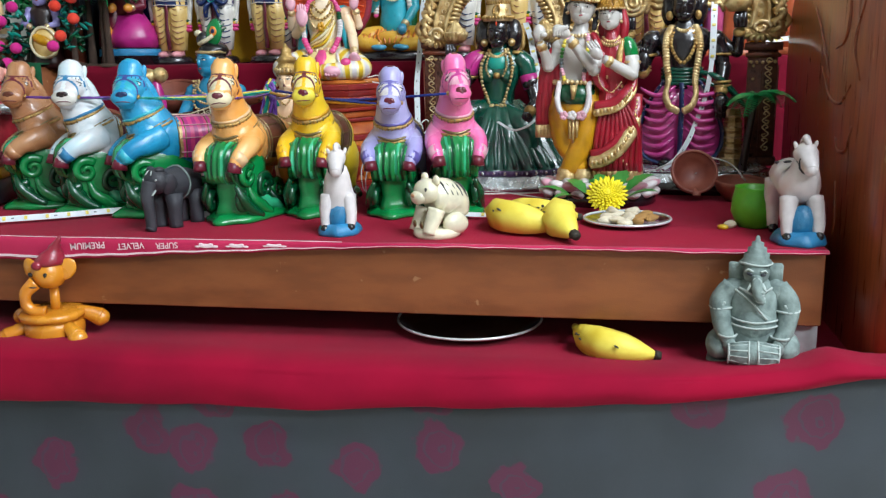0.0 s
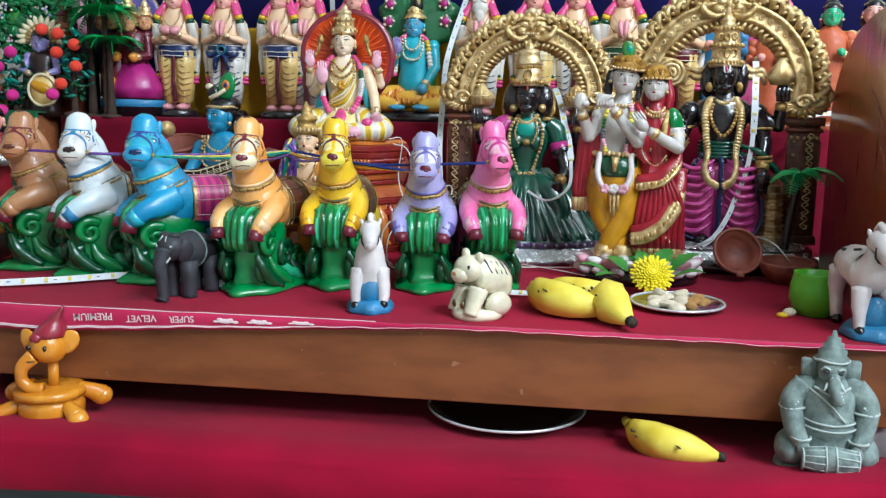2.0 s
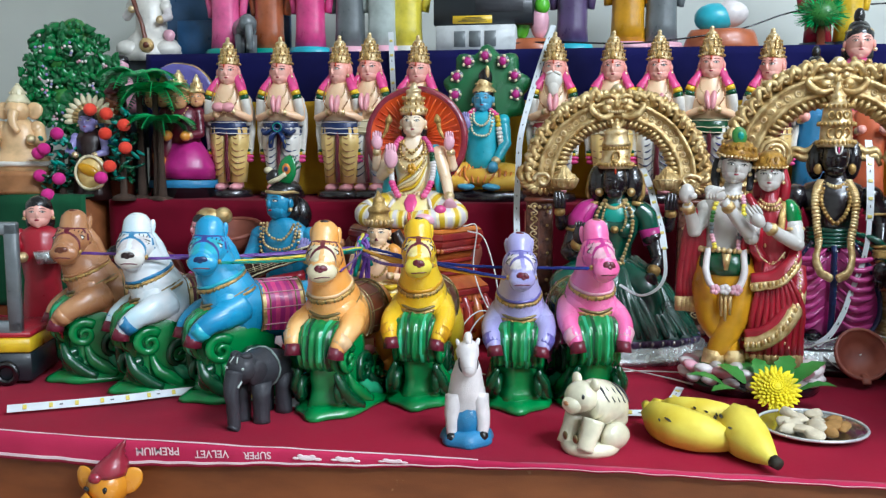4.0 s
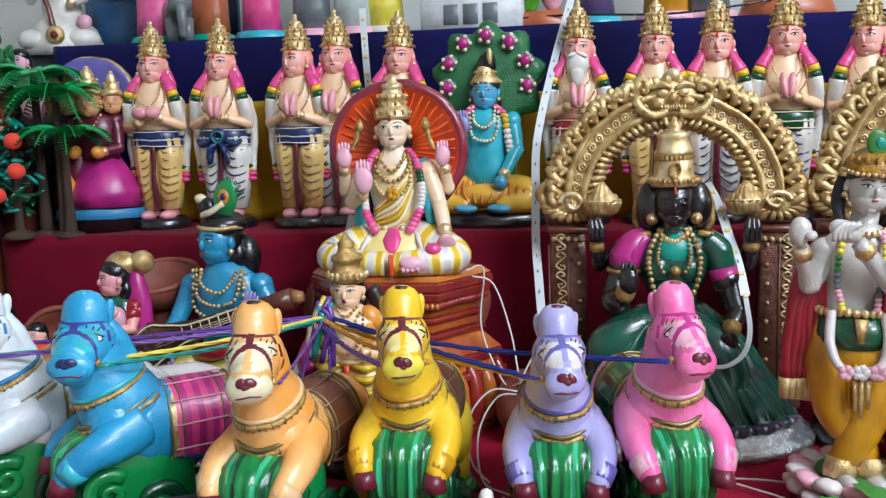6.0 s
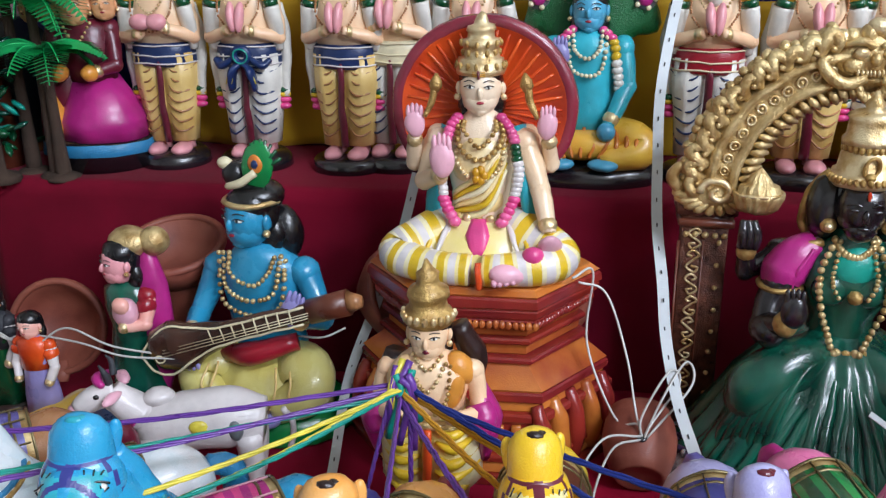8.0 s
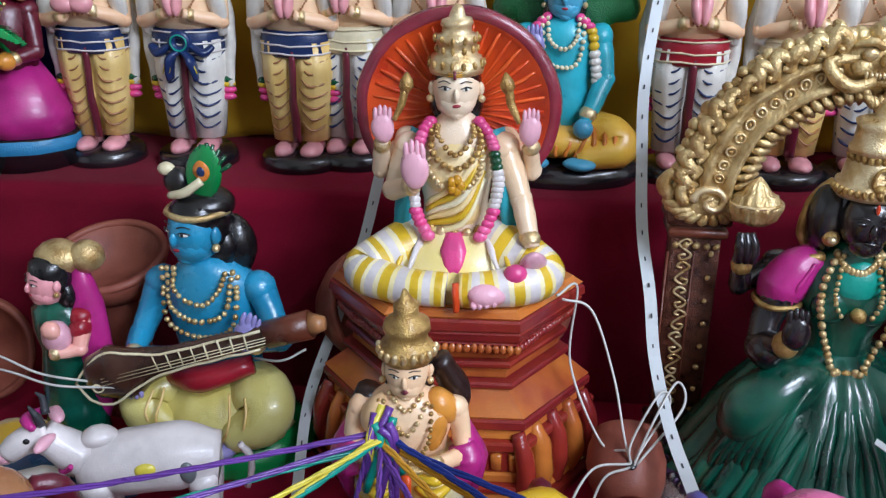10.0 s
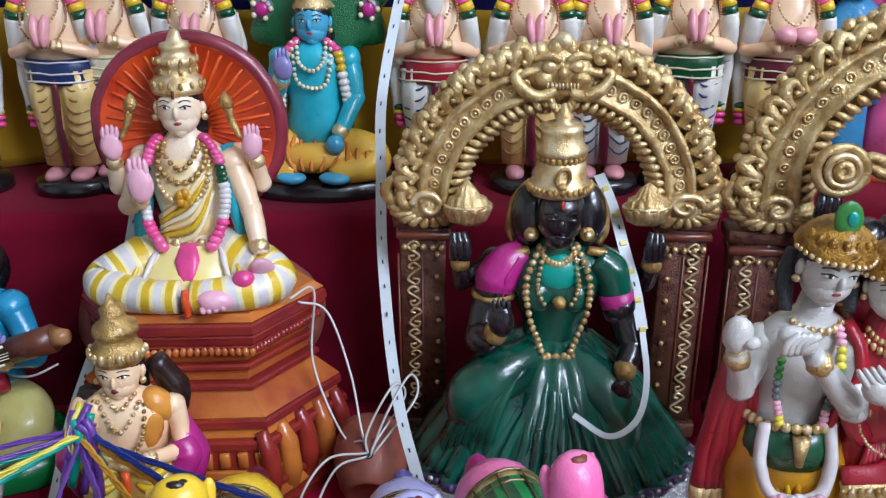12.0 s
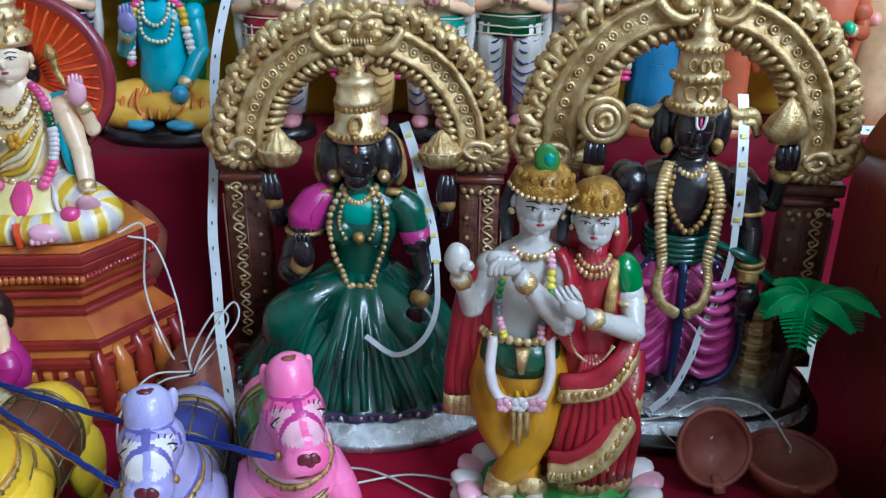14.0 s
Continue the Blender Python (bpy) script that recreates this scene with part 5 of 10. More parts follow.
def dark_deity(loc, rz):
    """Black clay figure in a pink dhoti, standing with a long leaf garland under a pillared arch."""
    g = Fig()
    g.lathe([(0, 12.4, 7.6), (0.3, 12.8, 7.9), (1.4, 12.6, 7.8), (1.6, 12.0, 7.2, 0, 0, "silver"), (2.7, 11.8, 7.0), (2.9, 11.2, 6.5)], "ebony", seg=44, square=0.85)
    g.lathe([(2.8, 11.3, 6.6), (3.0, 10.9, 6.3), (3.2, 10.2, 5.8)], "silver", seg=44, square=0.85)
    pillar(g, -10.2, 2.8, 19.0, 3.8, 3.4)
    pillar(g, 10.2, 2.8, 19.0, 3.8, 3.4)
    arch(g, 22.6, 12.8, 3.0)
    for s in (-1, 1):
        g.ell((s * 1.7, -2.2, 3.7), (0.95, 1.9, 0.65), "ebony", seg=12, ring=8)
        g.lathe([(3.3, 1.6, 1.5, s * 1.9, -0.4), (4.0, 2.6, 2.2, s * 2.2, -0.4), (5.5, 3.1, 2.5, s * 2.35, -0.3), (8.0, 3.15, 2.6, s * 2.3, -0.2), (11.0, 2.7, 2.4, s * 1.8, 0), (13.6, 2.0, 2.0, s * 1.2, 0.2)], "dhotipink", seg=48, flute=11, amp=0.02)
        for i in range(8):
            z = 4.4 + i * 1.12
            g.tube([(s * 0.7, -2.5, z + 1.4), (s * 2.3, -3.05, z + 0.3), (s * 4.0, -2.4, z + 0.4), (s * 5.2, -0.8, z + 1.1)], [0.12, 0.34, 0.3, 0.12], "dhotipink", seg=7, n=4)
        g.tube([(s * 2.2, -1.9, 14.4), (s * 4.3, -1.9, 11), (s * 5.4, -1.3, 7), (s * 4.4, -2.2, 4.4), (s * 2.6, -2.8, 3.7)], [0.3, 0.42, 0.46, 0.46, 0.36], "navy", seg=9, flat=0.6)
        g.beads([(s * 2.3, -2.3, 14.2), (s * 4.5, -2.3, 11), (s * 5.6, -1.6, 7)], 0.13, "silver", step=0.6)
    g.tube([(0, -2.6, 14), (0.1, -3.1, 9), (0, -3.0, 3.8)], [0.4, 0.5, 0.45], "navy", seg=9, flat=0.6)
    g.beads([(0.3, -3.1, 13.5), (0.4, -3.6, 9), (0.3, -3.5, 4.2)], 0.12, "silver", step=0.6)
    # chest and belt
    g.lathe([(13.2, 2.5, 2.1, 0, 0.2), (15.0, 2.25, 1.9, 0, 0.2), (16.4, 2.4, 2.0, 0, 0.2), (18.2, 3.2, 2.3, 0, 0.2), (19.8, 3.7, 2.2, 0, 0.3), (20.8, 3.0, 1.8, 0, 0.3), (21.4, 1.6, 1.4, 0, 0.2), (22.2, 1.3, 1.25, 0, 0.0)], "ebony", seg=30)
    for z in (13.9, 14.35, 14.8, 15.25, 15.7):
        g.ring((0, 0.1, z), 2.55, 2.2, 0.27, "emerald", n=26, seg=7)
    g.tube([(2.2, -1.6, 15.4), (4.6, -2.2, 14.6), (6.6, -1.4, 12.6), (8.2, -0.8, 10.8)], [0.5, 0.75, 0.75, 0.4], "emerald", seg=10, flat=0.6)
    g.tube([(2.2, -1.5, 14.6), (4.4, -1.9, 13.4), (6.0, -1.4, 11.6)], [0.4, 0.6, 0.4], "emerald", seg=10, flat=0.6)
    for s in (-1, 1):
        arm(g, (s * 4.0, 0.2, 19.4), (s * 5.2, -0.4, 16.0), (s * 4.9, -2.6, 15.4 if s < 0 else 12.4), 1.12, "ebony", bangle="goldtrim")
        hand(g, (s * 5.0, -3.0, 16.8 if s < 0 else 11.2), 1.2, "ebony", (0, 0, 0) if s < 0 else (185, 0, 0))
        arm(g, (s * 4.4, 1.6, 19.4), (s * 6.8, 1.0, 18.0), (s * 7.0, 0.2, 20.8), 0.95, "ebony", bangle="goldtrim")
        for q in range(3):
            g.tube([(s * (6.6 + 0.45 * q), -0.3, 21.0), (s * (6.5 + 0.5 * q), -0.5, 22.0), (s * (6.6 + 0.4 * q), -0.2, 22.8)], [0.4, 0.38, 0.28], "ebony", seg=8)
        g.ring((s * 4.7, -0.1, 17.6), 1.28, 1.28, 0.2, "goldtrim", n=18)
        for dz in (0, 0.5):
            g.ring((s * 5.1, -1.8, (13.6 if s > 0 else 15.6) + dz), 1.08, 1.08, 0.18, "goldtrim", n=16)
        # long garland of overlapping gold leaves meeting below the belt
        for k, p in enumerate(smooth_path([(s * 1.5, -0.8, 21.2), (s * 2.1, -1.9, 19.6), (s * 2.0, -2.7, 17.0), (s * 1.7, -2.9, 14.4), (s * 1.9, -3.4, 12.6), (s * 1.5, -3.8, 11.2), (s * 0.4, -4.0, 10.5)], 7)):
            g.ell(p, (0.5, 0.26, 0.28), "paleGold", rot=(18, s * (-20 + 2.2 * k), 0), seg=10, ring=6)
        g.beads([(s * 1.2, -1.1, 20.8), (s * 1.5, -2.1, 19.0), (s * 0.9, -2.5, 17.4), (0, -2.7, 16.4)], 0.34, "goldtrim", step=0.42)
        g.ell((s * 1.85, -0.7, 22.6), (0.46, 0.34, 0.6), "goldtrim", seg=12, ring=8)
        g.ell((s * 2.0, 0.9, 23.6), (1.0, 1.1, 2.3), "ebony", seg=14, ring=10)
        for dz in (0.0, 0.8):
            g.tube([(s * 2.0, 0.6, 25.4 - dz), (s * 3.2, 0.8, 24.6 - dz), (s * 4.4, 0.9, 24.8 - dz * 0.8), (s * 5.0, 0.9, 23.8 - dz)], [0.34, 0.42, 0.4, 0.25], "gold", seg=9)
    for k in range(11):
        a = radians(200 + 140 * k / 10)
        g.ell((1.3 * math.cos(a), -0.2 + 1.4 * math.sin(a), 21.2 - 0.6 * math.sin(math.pi * k / 10)), (0.22, 0.18, 0.28), "paleGold", seg=8, ring=6)
    # discus in one raised hand, conch in the other
    for r, w, m, dy in ((1.55, 0.34, "gold", 0.0), (1.0, 0.26, "brightgold", -0.25), (0.45, 0.24, "gold", -0.35)):
        g.ring((-6.6, -0.6 + dy, 24.3), r, r, w, m, axis="y", n=24, seg=7)
    g.ell((-6.6, -0.4, 24.3), (1.5, 0.45, 1.5), "gold", seg=20, ring=9)
    g.lathe([(22.9, 1.0, 0.7, 6.6, -0.2), (24.0, 1.6, 1.0, 6.6, -0.2), (24.8, 1.3, 0.9, 6.6, -0.2), (25.4, 0.8, 0.6, 6.6, -0.2), (26.2, 0.2, 0.2, 6.6, -0.2)], "gold", seg=24, flute=7, amp=0.1)
    # head and crown
    g.ell((0, -0.5, 23.8), (1.6, 1.65, 2.05), "ebony", seg=18, ring=13)
    g.ell((0, -0.9, 22.6), (1.15, 1.15, 0.95), "ebony", seg=14, ring=9)
    g.ell((0, 0.6, 24.0), (2.0, 1.5, 2.1), "ebony", seg=16, ring=11)
    g.ell((0, -2.2, 23.6), (0.26, 0.3, 0.52), "ebony", seg=9, ring=6)
    g.ell((0, -2.0, 22.8), (0.45, 0.2, 0.14), "ebony", seg=9, ring=6)
    for s in (-1, 1):
        g.ell((s * 0.7, -2.0, 24.0), (0.36, 0.13, 0.14), "ebony", seg=8, ring=5)
        g.tube([(s * 0.34, -2.0, 25.2), (s * 0.26, -2.2, 24.6), (s * 0.08, -2.28, 24.3)], 0.11, "white", seg=5)
    g.tube([(0, -2.1, 25.1), (0, -2.26, 24.5)], 0.1, "pink", seg=5)
    g.lathe([(25.1, 1.95, 1.9), (25.4, 2.08, 2.0), (25.9, 2.0, 1.92), (26.0, 1.78, 1.7), (27.4, 1.72, 1.64), (27.5, 1.95, 1.85), (27.9, 1.98, 1.88), (28.1, 1.7, 1.62), (29.4, 1.5, 1.42), (29.6, 1.72, 1.64), (29.9, 1.6, 1.52), (30.1, 0.95, 0.9), (30.6, 0.75, 0.72), (30.9, 0.9, 0.86), (31.2, 0.55, 0.52), (32.4, 0.15, 0.15)], "brightgold", seg=28)
    for z, r, n in ((25.65, 2.08, 17), (27.7, 1.98, 15), (29.7, 1.72, 13)):
        for k in range(n):
            a = radians(170 + 200 * k / (n - 1))
            g.ell((r * math.cos(a), r * 0.96 * math.sin(a), z), (0.2, 0.15, 0.28), "goldtrim", seg=7, ring=5)
    for z, w in ((26.7, 0.5), (28.7, 0.4)):
        for dx in (-0.8, 0, 0.8):
            g.ring((dx, -1.72 + 0.25 * abs(dx), z), w * 0.7, w, 0.12, "goldtrim", axis="y", n=14, seg=5)
    # mace beside the leg
    g.lathe([(3.1, 1.3, 1.3, 6.7, -0.8), (4.5, 1.5, 1.5, 6.7, -0.8), (6.0, 1.1, 1.1, 6.7, -0.8), (8, 1.2, 1.2, 6.7, -0.8), (10.5, 0.9, 0.9, 6.7, -0.8)], "gold", seg=30, flute=8, amp=0.06)
    for i in range(9):
        g.ring((6.7, -0.8, 4.2 + 0.68 * i), 1.45 - 0.05 * i, 1.45 - 0.05 * i, 0.16, ("brightgold", "goldtrim")[i % 2], n=18, seg=5)
    return g.thing("enthroned_figure", loc, rz, "black clay figure in pink skirt standing under gilded arch", "figurine")


def hex_slab(g, z0, z1, r0, r1, mat, ry=0.76, cy=0.0):
    """One course of a six-sided pedestal, wider than deep, with worn rounded edges."""
    e = min(0.16, (z1 - z0) * 0.3)
    rings = [(z0, r0 - e, (r0 - e) * ry, 0, cy), (z0 + e, r0, r0 * ry, 0, cy), (z1 - e, r1, r1 * ry, 0, cy), (z1, r1 - e, (r1 - e) * ry, 0, cy)]
    g.lathe(rings, mat, seg=6, hard=True)


def sun_rider(loc, rz):
    """Seated four-armed clay figure before a ribbed red halo, on a stepped chariot pedestal."""
    g = Fig()
    # Orange courses are two-tone paint; on the slopes orange also paints in top light.
    for z0, z1, r0, r1, m in ((0, 0.9, 11.2, 11.2, "pedred"), (0.9, 1.7, 10.6, 10.2, "pedorange"), (1.7, 2.3, 10.5, 10.5, "pedred"), (2.3, 3.1, 9.7, 9.7, "pedorange"), (3.1, 4.9, 9.5, 9.5, "pedred"), (4.9, 5.6, 10.0, 10.0, "pedred"), (5.6, 6.4, 9.4, 9.2, "pedorange"), (6.4, 7.2, 9.6, 9.6, "pedred"),
                          (7.2, 9.0, 9.5, 7.7, "pedorange"), (9.0, 9.5, 8.1, 8.1, "pedred"), (9.5, 10.4, 7.3, 7.3, "pedorange"), (10.4, 10.9, 7.8, 7.8, "pedred"), (10.9, 11.9, 7.2, 7.4, "pedorange"), (11.9, 12.6, 8.0, 8.3, "pedred"), (12.6, 13.4, 8.5, 8.7, "pedred"), (13.4, 14.3, 8.9, 8.8, "pedred"), (14.3, 14.9, 8.7, 8.2, "pedorange")):
        hex_slab(g, z0, z1, r0, r1, m)
    front = 0.866 * 0.76
    for i in range(19):
        t = i / 18 - 0.5
        g.ell((8.4 * t, -8.6 * front, 12.2), (0.26, 0.2, 0.34), "pedorange", seg=7, ring=5)
        for s in (-1, 1):
            g.ell((s * (4.2 + 3.9 * (t + 0.5)), -8.5 * front * (1 - (t + 0.5)), 12.25), (0.24, 0.24, 0.32), "pedred", seg=7, ring=5)
    for i in range(8):
        x = -4.2 + 1.2 * i
        g.box((x, -9.55 * front, 4.0), (0.7, 0.5, 1.3), "pedorange", bevel=0.2)
        g.ell((x + 0.6, -9.7 * front, 1.3), (0.4, 0.3, 0.3), "pedred", seg=8, ring=5)
    for s in (-1, 1):
        # ribbed scrolls on the slanting sides
        for k in range(5):
            t = k / 4
            x, y = 4.9 + 4.6 * t, -6.4 + 5.6 * t
            g.tube([(s * x, y, 0.9), (s * (x + 0.2), y - 0.2, 2.6), (s * x, y - 0.1, 4.6), (s * (x - 0.5), y + 0.3, 6.2)], [0.6, 0.75, 0.7, 0.45], ("pedred", "pedorange")[k % 2], seg=12, n=5)
    # halo disc
    keep = g.M
    g.M = keep @ Matrix.Translation((0, 1.6, 26.0)) @ pose(0, 0, 0, 90, 0, 0)
    g.lathe([(-0.5, 6.3, 6.3), (0.2, 6.7, 6.7), (0.8, 6.55, 6.55), (0.85, 5.9, 5.9, 0, 0, "redorange"), (0.5, 5.65, 5.65, 0, 0, "redorange"), (0.4, 0.2, 0.2)], "halorim", seg=64)
    for i in range(40):
        a = 2 * math.pi * i / 40
        g.tube([(1.5 * math.cos(a), 1.5 * math.sin(a), 0.42), (4.2 * math.cos(a), 4.2 * math.sin(a), 0.52), (5.6 * math.cos(a), 5.6 * math.sin(a), 0.5)], [0.06, 0.16, 0.1], ("redorange", "haloflame")[i % 2], seg=5, n=3)
    g.M = keep
    # folded legs in a striped dhoti
    for s in (-1, 1):
        leg = [(s * 0.8, 0.2, 17.4), (s * 3.0, -1.4, 17.3), (s * 5.0, -2.6, 16.8), (s * 5.7, -3.3, 16.4), (s * 4.4, -4.3, 16.2), (s * 2.2, -4.9, 16.1), (s * 0.4, -5.0, 16.0)]
        g.tube(leg, [1.9, 2.0, 1.7, 1.45, 1.3, 1.2, 1.1], "cream_yellow", seg=18, n=8, stripes=("rosewhite", "rosewhite", "cream_yellow", "yellow", "yellow", "cream_yellow"))
        for i in range(4):
            g.tube([(s * (1.6 + 0.9 * i), -1.6 - 0.35 * i, 19.0 - 0.22 * i), (s * (2.4 + 0.95 * i), -3.3, 18.0 - 0.25 * i), (s * (3.0 + 0.7 * i), -4.6 + 0.25 * i, 16.9)], [0.1, 0.24, 0.1], "yellow" if i % 2 else "rosewhite", seg=7, n=5)
    g.tube([(0.2, -5.9, 17.0), (0.3, -6.2, 15.9), (0.3, -6.1, 15.1)], [0.3, 0.34, 0.3], "redorange", seg=8, flat=0.6)
    g.ell((2.2, -5.7, 16.1), (1.3, 0.85, 0.75), "palepink", rot=(0, 10, 8), seg=12, ring=8)
    for k in range(4):
        g.ell((1.4 + 0.42 * k, -6.3 + 0.08 * k, 15.7), (0.24, 0.4, 0.28), "palepink", seg=7, ring=5)
    g.lathe([(14.8, 5.4, 3.6, 0, -1.2), (15.9, 5.2, 3.5, 0, -1.3), (17.4, 4.2, 2.9, 0, -1.1), (18.8, 3.0, 2.2, 0, -0.6)], "cream_yellow", seg=30, flute=9, amp=0.02)
    # torso, shawl
    g.lathe([(17.4, 2.5, 2.0, 0, -0.6), (19.0, 2.2, 1.8, 0, -0.5), (20.6, 2.15, 1.8, 0, -0.5), (22.4, 2.5, 1.95, 0, -0.5), (24.0, 2.75, 1.85, 0, -0.4), (25.0, 2.4, 1.6, 0, -0.4), (25.6, 1.6, 1.3, 0, -0.5), (26.3, 0.95, 0.95, 0, -0.6), (27.0, 0.9, 0.9, 0, -0.7)], "sunskin", seg=28)
    g.ell((0, -1.4, 22.8), (2.1, 1.25, 2.3), "lemonskin", seg=18, ring=12)
    g.ell((0, -1.3, 20.2), (1.8, 1.2, 1.6), "lemonskin", seg=16, ring=10)
    for k in range(6):
        g.tube([(1.9, -1.5 - 0.05 * k, 24.9 - 0.5 * k), (0.4, -2.55, 22.6 - 0.62 * k), (-1.9, -1.9, 20.6 - 0.35 * k)], [0.2, 0.36, 0.25], ("lemonskin", "yellow", "cream_yellow")[k % 3], seg=8, flat=0.6)
    for k in range(9):
        a = radians(190 + 160 * k / 8)
        g.ell((2.35 * math.cos(a), -0.6 + 2.0 * math.sin(a), 18.9), (0.34, 0.26, 0.4), ("goldtrim", "brightgold")[k % 2], seg=8, ring=6)
    g.lathe([(16.6, 0.4, 0.35, 0, -4.0), (17.2, 0.75, 0.5, 0, -3.7), (18.0, 0.95, 0.6, 0, -3.2), (18.6, 0.75, 0.5, 0, -2.8), (19.0, 0.4, 0.3, 0, -2.6)], "pink", seg=18, flute=5, amp=0.1)
    for s in (-1, 1):
        g.tube([(s * 2.5, 0.2, 25.0), (s * 3.2, -0.4, 23.2), (s * 3.2, -0.8, 21.0), (s * 3.6, -1.0, 18.6)], [0.8, 1.1, 1.0, 0.8], "turq", seg=12, flat=0.6)
        if s < 0:
            arm(g, (-3.0, -0.4, 24.0), (-4.0, -1.4, 21.4), (-2.5, -3.4, 22.4), 0.82, "sunskin")
            hand(g, (-2.4, -3.8, 23.5), 1.15, "palepink")
        else:
            arm(g, (3.0, -0.4, 24.0), (4.2, -1.6, 21.0), (5.0, -3.4, 18.4), 0.85, "sunskin")
            hand(g, (5.0, -4.2, 17.6), 1.1, "palepink", (215, 0, 12))
            g.ell((3.9, -5.0, 17.2), (0.75, 0.6, 0.65), "pink")
        arm(g, (s * 3.2, 0.4, 24.2), (s * 4.9, -0.2, 22.4), (s * 4.7, -1.2, 24.6), 0.72, "sunskin")
        hand(g, (s * 4.6, -1.6, 25.5), 0.9, "palepink")
        g.tube([(s * 3.9, -1.8, 26.0), (s * 3.4, -1.5, 27.0), (s * 3.2, -1.4, 27.9)], [0.16, 0.26, 0.3], "goldtrim", seg=8)
        g.lathe([(27.7, 0.25, 0.25, s * 3.15, -1.4), (28.1, 0.5, 0.4, s * 3.1, -1.4), (28.5, 0.42, 0.34, s * 3.05, -1.4), (29.0, 0.1, 0.1, s * 3.0, -1.4)], "goldtrim", seg=12, flute=5, amp=0.12)
        # flower garland: bright at the shoulders, white along the chest, bright again at the hip
        garland(g, [(s * 1.3, -1.3, 26.2), (s * 2.0, -1.7, 25.4), (s * 2.4, -2.0, 24.4)], 0.42, ("pink", "hotpink", "pink"))
        garland(g, [(s * 2.4, -2.0, 24.4), (s * 2.7, -2.4, 22.6), (s * 2.5, -2.7, 20.9)], 0.4, ("deepgreen", "rosewhite", "rosewhite", "rosewhite"))
        garland(g, [(s * 2.6, -2.7, 20.9), (s * 2.2, -2.9, 19.9), (s * 1.6, -3.1, 18.9)], 0.46, ("pink", "hotpink", "deepgreen"))
    for w, z, r, m in ((1.1, 24.6, 0.24, "goldtrim"), (1.5, 23.6, 0.3, "goldtrim"), (1.6, 22.2, 0.26, "brightgold")):
        g.beads([(-w, -1.5, 25.7), (-w * 0.95, -2.4, z + 0.7), (0, -2.75, z - 0.4), (w * 0.95, -2.4, z + 0.7), (w, -1.5, 25.7)], r, m)
    for k in range(5):
        g.ell((0.3 * math.cos(k * 1.26), -2.85, 22.2 + 0.35 * math.sin(k * 1.26)), (0.3, 0.2, 0.34), "mustard", seg=7, ring=5)
    head(g, (0, -0.9, 28.0), 1.62, "sunskin")
    for k in range(3):
        g.tube([(-0.45, -2.3, 28.95 + 0.13 * k), (0.45, -2.3, 28.95 + 0.13 * k)], 0.045, "mustard", seg=4)
    g.tube([(0, -2.36, 29.3), (0, -2.42, 28.8)], 0.1, "maroon", seg=5)
    tiers = [(28.9, 1.62), (29.2, 1.72), (29.9, 1.55), (30.0, 1.28), (30.7, 1.2), (30.8, 1.36), (31.2, 1.3), (31.3, 0.95), (31.7, 0.9), (31.8, 1.02), (32.1, 0.9), (32.2, 0.5), (32.5, 0.42), (32.8, 0.3), (33.0, 0.08)]
    g.lathe([(z, r, r, 0, -0.65) for z, r in tiers], "brightgold", seg=24)
    for z, r, n in ((29.5, 1.68, 15), (30.35, 1.27, 11), (31.0, 1.36, 11)):
        for k in range(n):
            a = 2 * math.pi * k / n
            g.ell((r * math.cos(a), -0.65 + r * math.sin(a), z), (0.15, 0.15, 0.26), "goldtrim", seg=6, ring=5)
    return g.thing("seated_figure", loc, rz, "painted clay figure with red halo seated on stepped red pedestal", "figurine")


